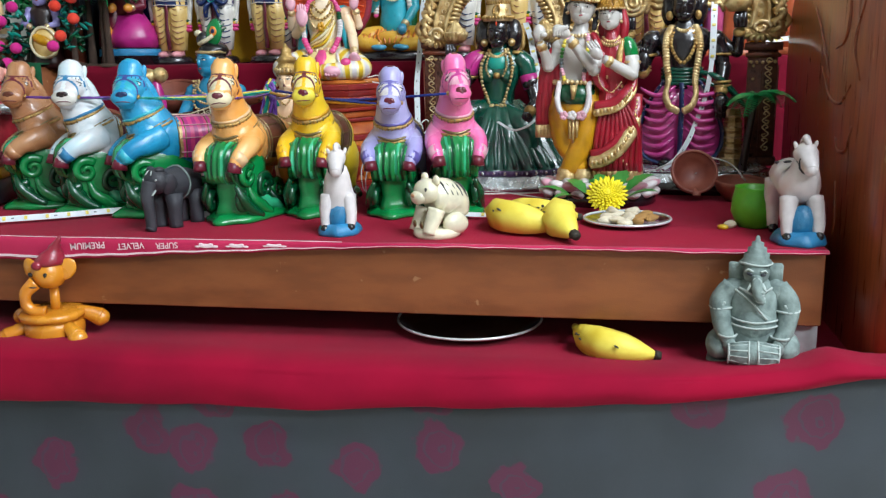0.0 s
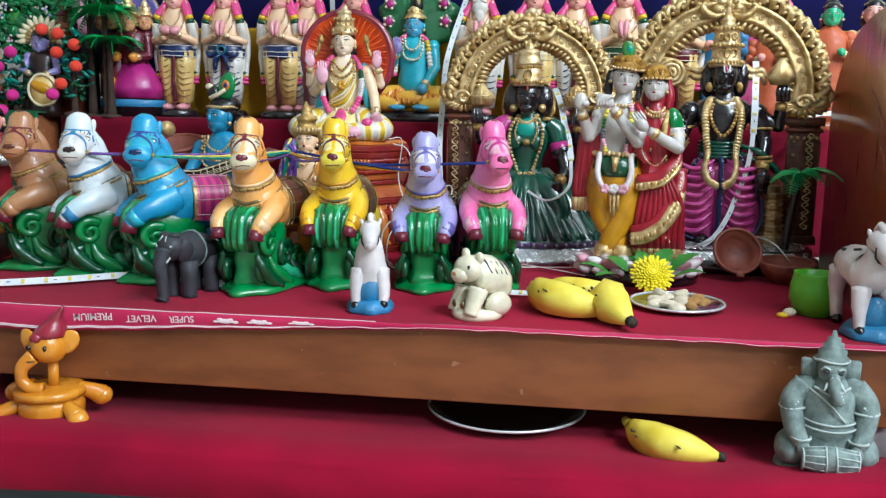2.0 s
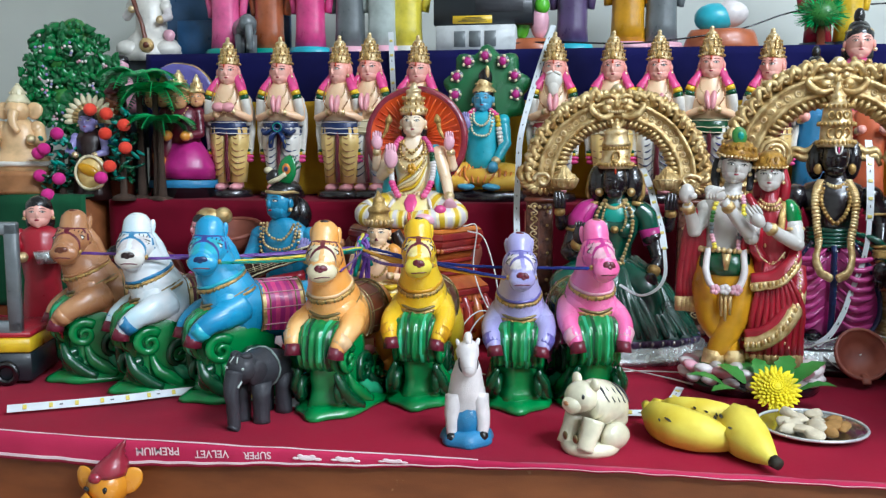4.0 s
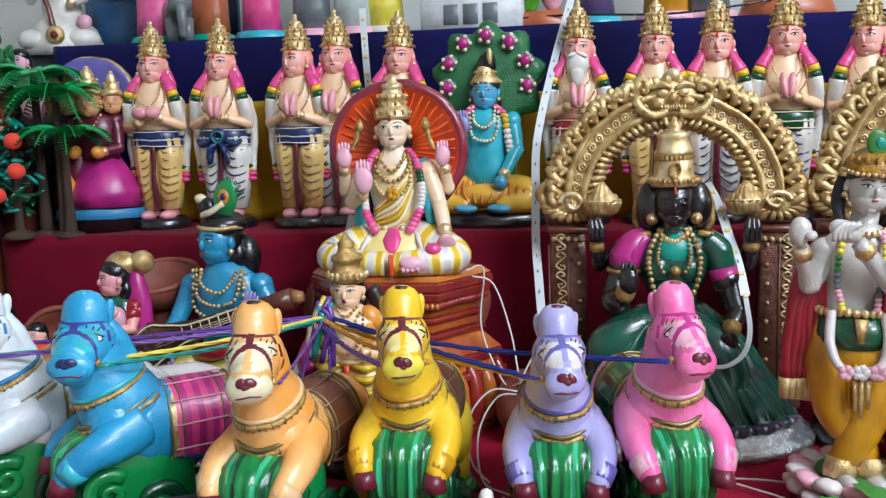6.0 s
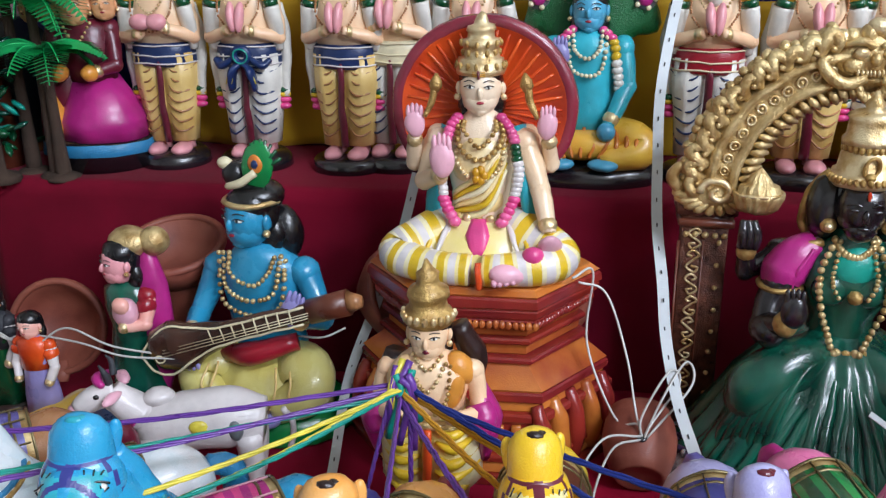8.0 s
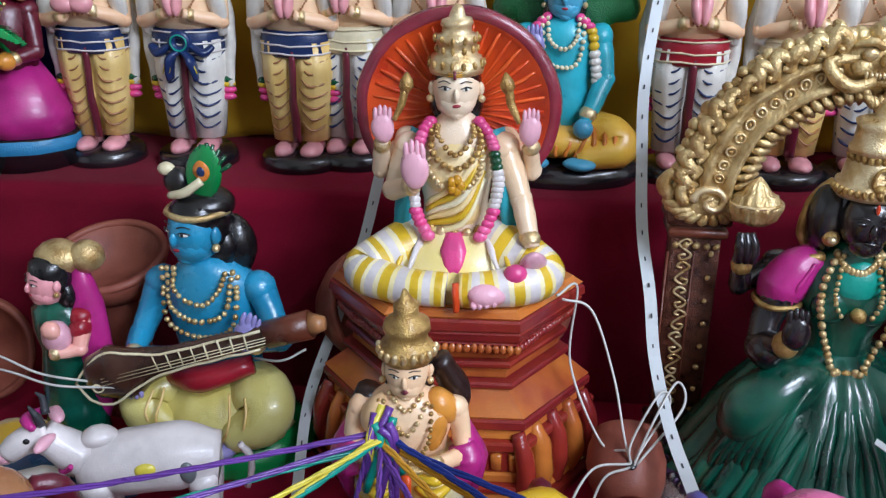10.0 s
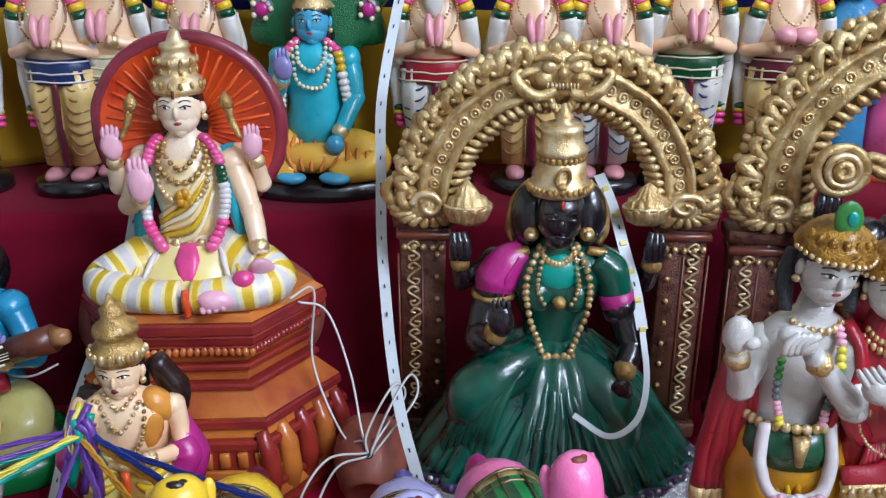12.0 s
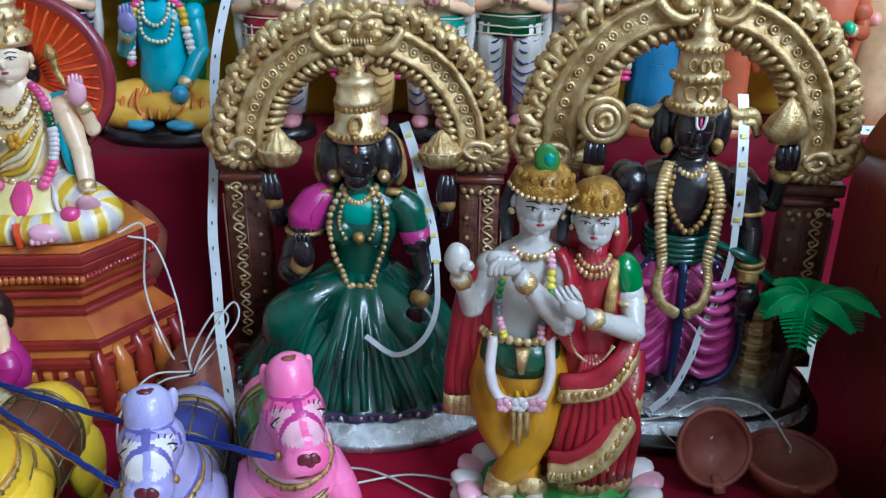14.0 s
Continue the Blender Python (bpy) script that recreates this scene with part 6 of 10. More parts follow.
def charioteer(loc, rz):
    g = Fig()
    g.lathe([(0, 3.4, 2.8), (0.4, 3.6, 3.0), (1.4, 3.3, 2.8)], "darkbrown")
    for s in (-1, 1):
        g.ell((s * 1.0, -1.7, 1.8), (0.8, 1.4, 0.55), "pinkskin")
        g.lathe([(1.4, 1.0, 1.0, s * 1.1, 0), (4, 1.3, 1.3, s * 1.2, 0), (5.2, 1.9, 1.9, s * 1.4, -0.3), (8, 2.0, 2.0, s * 1.3, -0.2), (10, 1.5, 1.7, s * 0.9, 0)], "cream_yellow", seg=20)
        for i in range(5):
            g.tube([(s * 0.5, -2.0, 5.4 + i), (s * 1.7, -2.3, 5.0 + i * 1.05), (s * 3.1, -0.8, 5.6 + i)], [0.15, 0.36, 0.15], "yellow", seg=6)
        g.tube([(s * 2.8, 0.4, 12), (s * 3.8, -0.4, 9.4), (s * 3.4, -0.2, 6.4)], [0.6, 1.3, 0.5], "magenta", seg=9, flat=0.6)
        arm(g, (s * 2.6, 0, 12.6), (s * 3.3, -0.8, 10.0), (s * 1.4, -2.8, 10.6), 0.62, "skin")
    g.tube([(0, -2.2, 9.4), (0, -2.5, 6.5), (0, -2.1, 2.4)], [0.4, 0.5, 0.45], "redorange", seg=8, flat=0.6)
    g.ring((0, 0, 9.6), 2.2, 2.0, 0.35, "gold", n=20)
    g.lathe([(9.2, 2.1, 1.8), (11, 2.3, 1.8), (12.8, 2.8, 1.8), (13.4, 1.9, 1.5), (14.2, 0.9, 0.9)], "skin")
    g.ell((-1.7, -0.8, 12.6), (0.8, 1.0, 1.3), "peach", rot=(0, 20, 0), seg=14, ring=10)
    g.ell((1.9, -0.3, 12.9), (0.9, 0.95, 1.2), "orange", rot=(0, -25, 0), seg=14, ring=10)
    g.ell((1.5, -0.85, 11.6), (0.7, 0.7, 1.7), "orange", rot=(0, 14, 0), seg=14, ring=10)
    for s in (-1, 1):
        g.tube([(s * 3.1, -0.6, 10.6), (s * 3.4, -1.0, 9.6), (s * 3.0, -1.6, 8.8)], [0.8, 1.0, 0.6], "magenta", seg=12)
    g.beads([(-1.5, -1.2, 13.6), (-1.2, -2.1, 11.4), (0, -2.3, 10.4), (1.2, -2.1, 11.4), (1.5, -1.2, 13.6)], 0.2, "goldtrim")
    g.beads([(-1.2, -1.3, 13.6), (0, -2.2, 12.1), (1.2, -1.3, 13.6)], 0.2, "brightgold")
    g.beads([(-0.9, -1.0, 14.0), (0, -1.7, 13.3), (0.9, -1.0, 14.0)], 0.2, "brightgold")
    g.tube([(-2.2, 0.5, 13.4), (-2.7, 0.6, 11.6)], [0.8, 1.0], "darkbrown", seg=8)
    g.tube([(1.6, 1.0, 15.2), (2.6, 1.2, 13.2), (2.8, 1.2, 11.6)], [0.7, 0.9, 0.5], "darkbrown", seg=8)
    head(g, (0, -0.4, 15.2), 1.38, "skin")
    g.ell((0, -1.75, 14.6), (0.14, 0.1, 0.2), "maroon")
    g.lathe([(15.9, 1.4, 1.4, 0, -0.3), (16.3, 1.5, 1.5, 0, -0.3), (16.8, 1.4, 1.4, 0, -0.25), (16.9, 1.2, 1.2, 0, -0.2), (17.6, 1.1, 1.1, 0, -0.2), (17.7, 1.3, 1.3, 0, -0.2), (18.1, 1.25, 1.25, 0, -0.2), (18.3, 0.8, 0.8, 0, -0.2), (18.7, 0.7, 0.7, 0, -0.2), (19.1, 0.75, 0.75, 0, -0.2), (19.4, 0.4, 0.4, 0, -0.2), (20.0, 0.1, 0.1, 0, -0.2)], "goldtrim", seg=22)
    for k in range(11):
        a = radians(175 + 190 * k / 10)
        g.ell((1.5 * math.cos(a), -0.3 + 1.5 * math.sin(a), 16.5), (0.2, 0.16, 0.34), "brightgold", seg=7, ring=5)
    return g.thing("standing_figure", loc, rz, "painted clay charioteer holding bundled coloured reins", "figurine")


def veena_player(loc, rz):
    g = Fig()
    g.lathe([(0, 7.0, 5.4), (0.5, 7.3, 5.6), (1.8, 6.6, 5.0), (2.6, 5.6, 4.2)], "green", flute=6, amp=0.03)
    for s in (-1, 1):
        g.tube([(s * 1.4, 0.4, 4.8), (s * 3.9, -1.8, 5.4), (s * 4.4, -3.2, 4.4), (s * 2.0, -4.0, 3.0)], [2.2, 2.2, 1.9, 1.2], "pale_ochre", seg=16, n=8)
        g.ell((s * 1.4, -4.8, 2.6), (1.4, 1.3, 0.7), "lilac")
        for i in range(3):
            g.tube([(s * (2.4 + i), -3.9 + 0.2 * i, 6.8 - 0.4 * i), (s * (2.7 + i), -5.3 + 0.4 * i, 5.0), (s * (2.0 + i), -5.2 + 0.5 * i, 3.4)], 0.1, "ochre", seg=5)
    g.lathe([(2.4, 5.6, 4.2, 0, -1.0), (4.2, 5.0, 3.8, 0, -1.0), (5.8, 3.6, 3.0, 0, -0.6), (6.8, 2.4, 2.0, 0, -0.2)], "pale_ochre", seg=48, flute=13, amp=0.03)
    g.lathe([(4.5, 3.4, 2.6, 0, 0.4), (8, 3.0, 2.3, 0, 0.4), (11, 3.3, 2.3, 0, 0.2), (13.6, 3.7, 2.1, 0, 0.2), (14.6, 2.5, 1.8, 0, 0.1), (15.6, 1.4, 1.4, 0, -0.2)], "blue")
    g.tube([(-3.0, -2.0, 6.6), (0, -3.4, 7.4), (3.6, -2.4, 8.4)], [0.6, 1.0, 0.7], "red", seg=10)
    arm(g, (-3.6, 0, 13.2), (-5.0, -1.6, 9.6), (-4.4, -4.2, 9.0), 1.0, "blue")
    hand(g, (-4.3, -4.6, 8.2), 1.2, "lilac", (170, 0, 0))
    arm(g, (3.6, 0, 13.2), (5.4, -1.4, 10.0), (4.2, -4.0, 11.0), 1.0, "blue")
    hand(g, (4.1, -4.2, 11.6), 1.2, "lilac", (0, 20, 0))
    # instrument: leaf-shaped sound box with pale edging, long fretted neck
    lute = [(-8.2, -4.4, 7.3), (-6.9, -4.7, 7.6), (-5.0, -4.8, 8.3), (-3.2, -4.7, 9.0), (-0.4, -4.6, 10.0), (3.6, -4.4, 11.3), (6.6, -4.1, 12.2)]
    g.tube(lute, [0.5, 1.9, 2.3, 1.5, 0.95, 0.85, 0.9], "lutewood", seg=16, n=6, flat=0.5, up=(0, 1, 0.2))
    g.tube([(5.6, -4.1, 11.9), (8.6, -3.9, 12.8)], [1.0, 1.05], "brown", seg=14)
    g.tube([(8.6, -3.9, 12.8), (9.6, -3.8, 13.0)], [0.9, 0.5], "tan", seg=12)
    for k in (-1, 1):
        g.tube([(-8.3, -5.2, 7.2), (-7.1, -5.45, 7.6 + k * 1.5), (-5.4, -5.6, 8.2 + k * 2.0), (-3.4, -5.5, 9.0 + k * 1.3), (-1.0, -5.3, 9.8 + k * 0.75), (5.4, -5.0, 11.9 + k * 0.7)], 0.1, "cream", seg=5, n=6)
    for i in range(3):
        g.tube([(-6.0, -5.9, 7.7 + 0.3 * i), (5.8, -5.2, 11.8 + 0.22 * i)], 0.035, "cream", seg=4)
    for i in range(8):
        x = -2.0 + 0.95 * i
        g.tube([(x, -5.3, 9.0 + 0.32 * i), (x - 0.3, -5.3, 10.2 + 0.32 * i)], 0.06, "cream", seg=4)
    g.ring((-6.3, -5.75, 7.4), 0.4, 0.3, 0.07, "cream", axis="y", n=12, seg=5)
    for k, (w, z) in enumerate(((1.9, 12.9), (2.4, 11.6), (2.8, 10.4))):
        g.beads([(-w, -1.4, 14.9), (-w * 0.8, -2.4, z + 0.8), (0.2, -2.8, z), (w * 0.85, -2.4, z + 0.8), (w, -1.4, 14.9)], 0.27, "gold")
    head(g, (-0.3, -0.6, 17.7), 2.1, "blue", yaw=-25)
    g.ell((1.6, 1.2, 15.8), (1.6, 1.3, 2.4), "black")
    g.ell((0.2, 0.1, 19.3), (2.1, 2.0, 1.3), "black")
    g.ring((-0.2, -0.2, 19.0), 2.1, 2.1, 0.22, "gold", n=20)
    g.ell((-1.4, -0.2, 20.9), (1.0, 0.9, 1.1), "black")
    g.ell((-2.1, -0.3, 21.8), (0.6, 0.5, 0.5), "cream")
    g.tube([(-1.6, -1.2, 20.2), (-0.4, -1.6, 20.6), (0.8, -1.2, 21.4)], [0.3, 0.35, 0.3], "cream", seg=7)
    g.ell((0.8, -0.8, 21.8), (1.3, 0.3, 2.0), "green", rot=(0, 15, 0))
    g.ell((0.8, -1.05, 22.0), (0.6, 0.2, 0.7), "saffron")
    g.ell((0.8, -1.2, 22.0), (0.3, 0.15, 0.35), "navy")
    for i in range(9):
        a = radians(-60 + 15 * i)
        g.tube([(0.8, -0.8, 21.2), (0.8 + 1.7 * math.sin(a) + 0.5, -0.8, 21.2 + 2.6 * math.cos(a))], [0.1, 0.16], "deepgreen", seg=4)
    return g.thing("seated_musician_figure", loc, rz, "blue painted clay figure playing a long-necked lute", "figurine")


def couple(loc, rz):
    """White resin flute player and companion in a red sari, side by side on a lotus base."""
    g = Fig()
    g.lathe([(0, 6.6, 4.6), (0.3, 6.9, 4.8), (1.4, 6.8, 4.7), (1.8, 6.2, 4.2)], "ebony", seg=36)
    for i in range(18):
        a = 2 * math.pi * i / 18
        g.ell((6.1 * math.cos(a), 4.1 * math.sin(a), 2.3), (1.35, 1.15, 0.6), "rosewhite" if i % 2 else "palepink", rot=(0, -24, math.degrees(a)), seg=12, ring=8)
        g.ell((6.6 * math.cos(a + 0.17), 4.5 * math.sin(a + 0.17), 1.5), (0.9, 0.9, 0.5), "rosewhite", rot=(0, -10, math.degrees(a)), seg=10, ring=7)
    g.lathe([(1.6, 5.4, 3.6), (2.9, 4.9, 3.2), (3.2, 4.2, 2.6)], "leafgreen", seg=30, flute=5, amp=0.06)
    # flute player: crossed legs in a yellow dhoti
    g.tube([(-4.2, 0.2, 14.2), (-4.6, -0.4, 11.0), (-4.1, -0.7, 7.6), (-2.7, -1.1, 5.2), (-1.9, -1.3, 3.6)], [1.4, 1.65, 1.5, 1.2, 0.9], "mustard", seg=18, n=6)
    g.tube([(-1.9, 0.0, 14.2), (-1.5, -0.8, 10.6), (-2.1, -1.3, 7.4), (-3.2, -1.6, 5.2), (-3.8, -1.5, 3.8)], [1.5, 1.75, 1.5, 1.2, 0.95], "mustard", seg=18, n=6)
    g.ell((-2.9, -0.4, 12.0), (2.45, 1.9, 3.0), "mustard", seg=18, ring=12)
    for i in range(9):
        x = -5.0 + 0.52 * i
        g.tube([(x, -1.1 - 0.95 * math.sin(math.pi * i / 8), 12.8), (x * 0.9, -1.2 - 0.95 * math.sin(math.pi * i / 8), 9.6), (x * 0.45 - 1.6, -1.9, 6.4 - 0.1 * i)], [0.12, 0.2, 0.1], ("mustard", "yellow")[i % 3 == 0], seg=6, n=5)
    for x, y in ((-3.9, -1.7), (-1.9, -1.5)):
        g.lathe([(3.0, 1.25, 1.1, x, y), (3.6, 1.15, 1.05, x, y), (4.4, 1.0, 0.95, x, y)], "gold", seg=20, flute=8, amp=0.06)
        g.ell((x + 0.2, y - 0.9, 2.9), (0.65, 1.2, 0.5), "marble", rot=(0, 0, 12), seg=12, ring=8)
    # bare chest
    g.lathe([(13.6, 2.3, 1.8, -3.1, 0.0), (15.0, 2.05, 1.6, -3.1, 0.1), (16.4, 2.0, 1.55, -3.0, 0.1), (18.0, 2.35, 1.6, -2.9, 0.1), (19.4, 2.5, 1.5, -2.8, 0.1), (20.1, 1.9, 1.25, -2.7, 0.1), (20.7, 0.95, 0.95, -2.6, 0.0), (21.6, 0.85, 0.85, -2.5, -0.1)], "marble", seg=26)
    # green sash, gold belt and hanging flower loop
    g.lathe([(12.2, 2.7, 2.2, -3.0, -0.2), (13.2, 2.75, 2.25, -3.0, -0.2), (14.6, 2.45, 2.0, -3.05, -0.1)], "deepgreen", seg=30, flute=9, amp=0.03)
    for k in range(14):
        a = radians(195 + 150 * k / 13)
        g.ell((-3.05 + 2.55 * math.cos(a), -0.15 + 2.1 * math.sin(a), 14.7), (0.28, 0.22, 0.34), ("gold", "brightgold")[k % 2], seg=8, ring=6)
    g.tube([(-4.8, -1.7, 14.8), (-5.0, -2.4, 12.6), (-4.4, -2.9, 11.2), (-3.1, -3.1, 10.8), (-1.8, -2.9, 11.2), (-1.3, -2.4, 12.6), (-1.4, -1.7, 14.8)], 0.36, "rosewhite", seg=9, n=6)
    for x in (-4.1, -3.1, -2.1):
        for k in range(5):
            b = k * 1.257
            g.ell((x + 0.3 * math.cos(b), -3.35, 10.9 + 0.3 * math.sin(b)), (0.34, 0.2, 0.34), "palepink" if x != -3.1 else "rosewhite", seg=8, ring=6)
    for x, h in ((-3.4, 2.4), (-3.0, 2.9), (-2.6, 2.2)):
        g.tube([(x, -2.9, 10.5), (x, -3.0, 10.5 - h)], [0.24, 0.12], "gold", seg=7)
    g.tube([(-3.1, -2.5, 14.4), (-3.1, -2.7, 12.8)], [0.45, 0.2], "gold", seg=8)
    # arms: flute hand raised aside, other forearm across the chest
    arm(g, (-5.0, 0.2, 18.7), (-6.2, -1.2, 16.6), (-7.0, -2.4, 19.4), 0.82, "marble", bangle="gold")
    g.ell((-7.2, -2.7, 20.5), (0.72, 0.7, 1.0), "marble", seg=12, ring=9)
    g.ell((-6.6, -3.2, 20.3), (0.4, 0.35, 0.35), "marble")
    arm(g, (-0.8, -0.6, 18.6), (-0.7, -2.4, 16.2), (-3.6, -3.3, 19.8), 0.85, "marble", bangle="gold")
    g.ell((-4.5, -3.5, 20.6), (1.15, 0.6, 0.7), "marble", rot=(0, 25, 0), seg=12, ring=8)
    for k in range(4):
        g.tube([(-4.6 + 0.3 * k, -4.0, 21.1), (-5.2 + 0.28 * k, -4.1, 20.7), (-5.3 + 0.3 * k, -3.9, 20.1)], 0.2, "marble", seg=7, n=3)
    # red shawl: over both shoulders, falling in pleats with a gold fringe
    for i in range(6):
        x = -7.3 + 0.42 * i
        g.tube([(-5.1 - 0.05 * i, 0.4, 19.2), (x * 0.5 - 2.9, -0.2, 17.0), (x + 0.1, -0.1 - 0.12 * (i % 2), 13.0), (x - 0.15, 0.0, 9.6)], [0.5, 0.62, 0.5, 0.46], "red", seg=9, n=5)
        g.tube([(x - 0.15, 0.0, 9.6), (x - 0.2, 0.0, 8.0)], [0.48, 0.42], "gold", seg=8)
    g.tube([(-1.0, -0.4, 20.2), (-0.2, -1.2, 18.4), (-1.1, -1.7, 16.0), (-1.4, -1.7, 14.8)], [0.8, 0.95, 0.75, 0.5], "red", seg=10, flat=0.5)
    garland(g, [(-3.6, -1.0, 20.5), (-4.5, -1.7, 18.6), (-4.6, -2.0, 16.6), (-4.2, -2.1, 15.0)], 0.28, ("palepink", "lemon", "leafgreen", "gray"))
    garland(g, [(-1.7, -1.0, 20.5), (-1.5, -1.9, 18.8), (-1.8, -2.1, 16.8), (-2.0, -2.1, 15.0)], 0.28, ("palepink", "lemon", "leafgreen", "gray"))
    for k in range(9):
        a = radians(200 + 140 * k / 8)
        g.ell((-2.6 + 1.25 * math.cos(a), -0.3 + 1.2 * math.sin(a), 20.3 - 0.25 * math.sin(math.pi * k / 8)), (0.2, 0.16, 0.26), "brightgold", seg=7, ring=5)
    keep = g.M
    g.M = keep @ Matrix.Translation((-2.4, -0.6, 23.3)) @ pose(0, 0, 0, 6, 7, 6) @ Matrix.Translation((2.4, 0.6, -23.3))
    head(g, (-2.4, -0.6, 23.3), 1.62, "marble", hair="charcoal", long_hair=False)
    g.lathe([(24.1, 1.85, 1.85, -2.4, -0.4), (24.35, 2.0, 1.95, -2.4, -0.45), (24.9, 1.8, 1.75, -2.4, -0.4), (25.6, 1.3, 1.25, -2.3, -0.3), (26.0, 0.7, 0.65, -2.3, -0.3), (26.1, 0.1, 0.1, -2.3, -0.3)], "crowngold", seg=40, flute=13, amp=0.03)
    for k in range(17):
        a = radians(180 + 180 * k / 16)
        g.bead((-2.4 + 1.98 * math.cos(a), -0.45 + 1.95 * math.sin(a), 24.3), 0.16, "brightgold")
        if k % 2:
            g.ell((-2.4 + 1.6 * math.cos(a), -0.4 + 1.58 * math.sin(a), 25.1), (0.24, 0.2, 0.36), "crowngold", seg=7, ring=5)
    g.ell((-2.6, -1.2, 26.3), (0.75, 0.22, 1.0), "leafgreen", rot=(0, -20, 0))
    g.ell((-2.5, -1.42, 26.4), (0.32, 0.1, 0.42), "teal", rot=(0, -20, 0))
    g.M = keep
    for s in (-1, 1):
        g.tube([(-2.5 + s * 1.45, 0.2, 24.0), (-2.5 + s * 1.75, 0.1, 22.2), (-2.6 + s * 1.6, -0.5, 20.8)], [0.4, 0.5, 0.3], "charcoal", seg=8)
    # companion in red sari
    g.lathe([(2.9, 3.2, 2.5, 1.9, 0.1, "gold"), (3.9, 3.25, 2.55, 1.9, 0.1), (6.5, 3.15, 2.5, 1.9, 0.1), (9.5, 2.9, 2.4, 1.9, 0.2), (12.0, 2.55, 2.1, 1.8, 0.3), (14.0, 2.1, 1.8, 1.6, 0.3), (15.4, 1.9, 1.6, 1.5, 0.2), (17.2, 2.15, 1.7, 1.4, 0.1), (18.6, 2.2, 1.5, 1.3, 0.1), (19.4, 1.5, 1.2, 1.2, 0.0), (20.0, 0.8, 0.8, 1.1, -0.1), (20.8, 0.75, 0.75, 1.1, -0.2)], "red", seg=60, flute=17, amp=0.025)
    # pleats fanning from the waist, with two wide gold borders wound across
    for i in range(9):
        x = -0.6 + 0.62 * i
        g.tube([(0.9 + 0.16 * i, -1.6, 13.6), (x * 0.9 + 0.4, -2.3, 9.4), (x, -2.3 + 0.06 * (i - 4) ** 2, 4.2)], [0.2, 0.34, 0.42], "red", seg=7, n=4)
        g.ell((x, -2.45 + 0.06 * (i - 4) ** 2, 4.0), (0.36, 0.28, 0.55), "gold", seg=8, ring=6)
    for wind, w in (([(3.9, -0.4, 15.2), (3.4, -1.9, 13.2), (1.8, -2.6, 11.7), (-0.6, -2.4, 11.2)], 0.55), ([(4.3, -0.4, 12.4), (4.0, -1.9, 9.8), (2.6, -2.8, 7.2), (0.6, -2.9, 5.6), (-1.0, -2.4, 5.2)], 0.72)):
        g.tube([(x, y + 0.08, z + 0.75) for x, y, z in wind], [w * 1.0, w * 1.2, w * 1.0], "red", seg=10, flat=0.35, n=6)
        g.tube([(x, y - 0.22, z) for x, y, z in wind], [w * 0.9, w * 1.1, w * 1.1, w], "paleGold", seg=10, flat=0.4, n=6)
        for k, p in enumerate(smooth_path(wind, 6)):
            g.ell((p.x, p.y - 0.5, p.z), (0.2, 0.14, 0.34), ("goldtrim", "brightgold")[k % 2], seg=7, ring=5)
    for i in range(46):
        a, z = radians(random.uniform(200, 335)), random.uniform(5.0, 15.5)
        r = 3.25 - (z - 4) * 0.1
        g.ell((1.9 + r * math.cos(a), 0.15 + (r - 0.35) * math.sin(a), z), (0.14, 0.14, 0.22), "brightgold", seg=6, ring=4)
    g.ell((3.2, -0.1, 18.3), (1.05, 1.15, 1.7), "green", rot=(0, -14, 0), seg=14, ring=10)
    g.ring((3.45, -0.3, 16.9), 0.98, 0.98, 0.24, "gold", n=18)
    arm(g, (3.4, -0.3, 17.2), (3.6, -2.0, 15.6), (0.4, -3.7, 17.4), 0.82, "marble", bangle="gold")
    g.ell((-0.4, -3.9, 18.1), (0.65, 0.5, 0.95), "marble", rot=(0, -35, 0), seg=12, ring=8)
    for k in range(4):
        g.ell((-1.2 + 0.3 * k, -4.05, 18.8 + 0.1 * k), (0.18, 0.24, 0.65), "marble", rot=(0, -35, 0), seg=8, ring=6)
    g.tube([(0.2, 0.4, 19.8), (0.4, -0.8, 18.0), (-0.2, -1.4, 15.4), (0.6, -1.6, 13.8)], [0.7, 0.9, 0.9, 0.6], "red", seg=10, flat=0.5)
    g.tube([(2.4, -0.6, 19.6), (2.2, -1.7, 17.8), (2.0, -1.7, 16.0)], [0.3, 0.4, 0.3], "goldtrim", seg=8, flat=0.4)
    for w, z in ((0.9, 19.3), (1.15, 18.9)):
        for k in range(11):
            a = radians(195 + 150 * k / 10)
            g.ell((1.15 + w * math.cos(a), -0.3 + w * 1.05 * math.sin(a), z + 0.5 - 0.5 * math.sin(math.pi * k / 10)), (0.17, 0.14, 0.24), "gold", seg=7, ring=5)
    g.beads([(-0.2, -1.7, 17.2), (0.0, -2.5, 14.6), (1.4, -2.7, 13.5), (2.6, -2.5, 14.8)], 0.12, "brightgold")
    head(g, (1.0, -0.7, 22.3), 1.4, "marble", hair="charcoal", long_hair=False, yaw=-10)
    g.ell((1.3, 0.75, 21.0), (1.8, 1.0, 2.3), "red", seg=14, ring=10)
    g.tube([(2.2, 0.2, 23.4), (2.6, 0.1, 21.4), (2.5, 0.0, 19.6)], [0.4, 0.55, 0.5], "red", seg=9)
    g.lathe([(23.0, 1.55, 1.55, 1.0, -0.5), (23.2, 1.7, 1.65, 1.0, -0.5), (23.9, 1.55, 1.5, 1.0, -0.45), (24.5, 1.1, 1.05, 1.0, -0.4), (24.8, 0.4, 0.4, 1.0, -0.4)], "crowngold", seg=36, flute=11, amp=0.03)
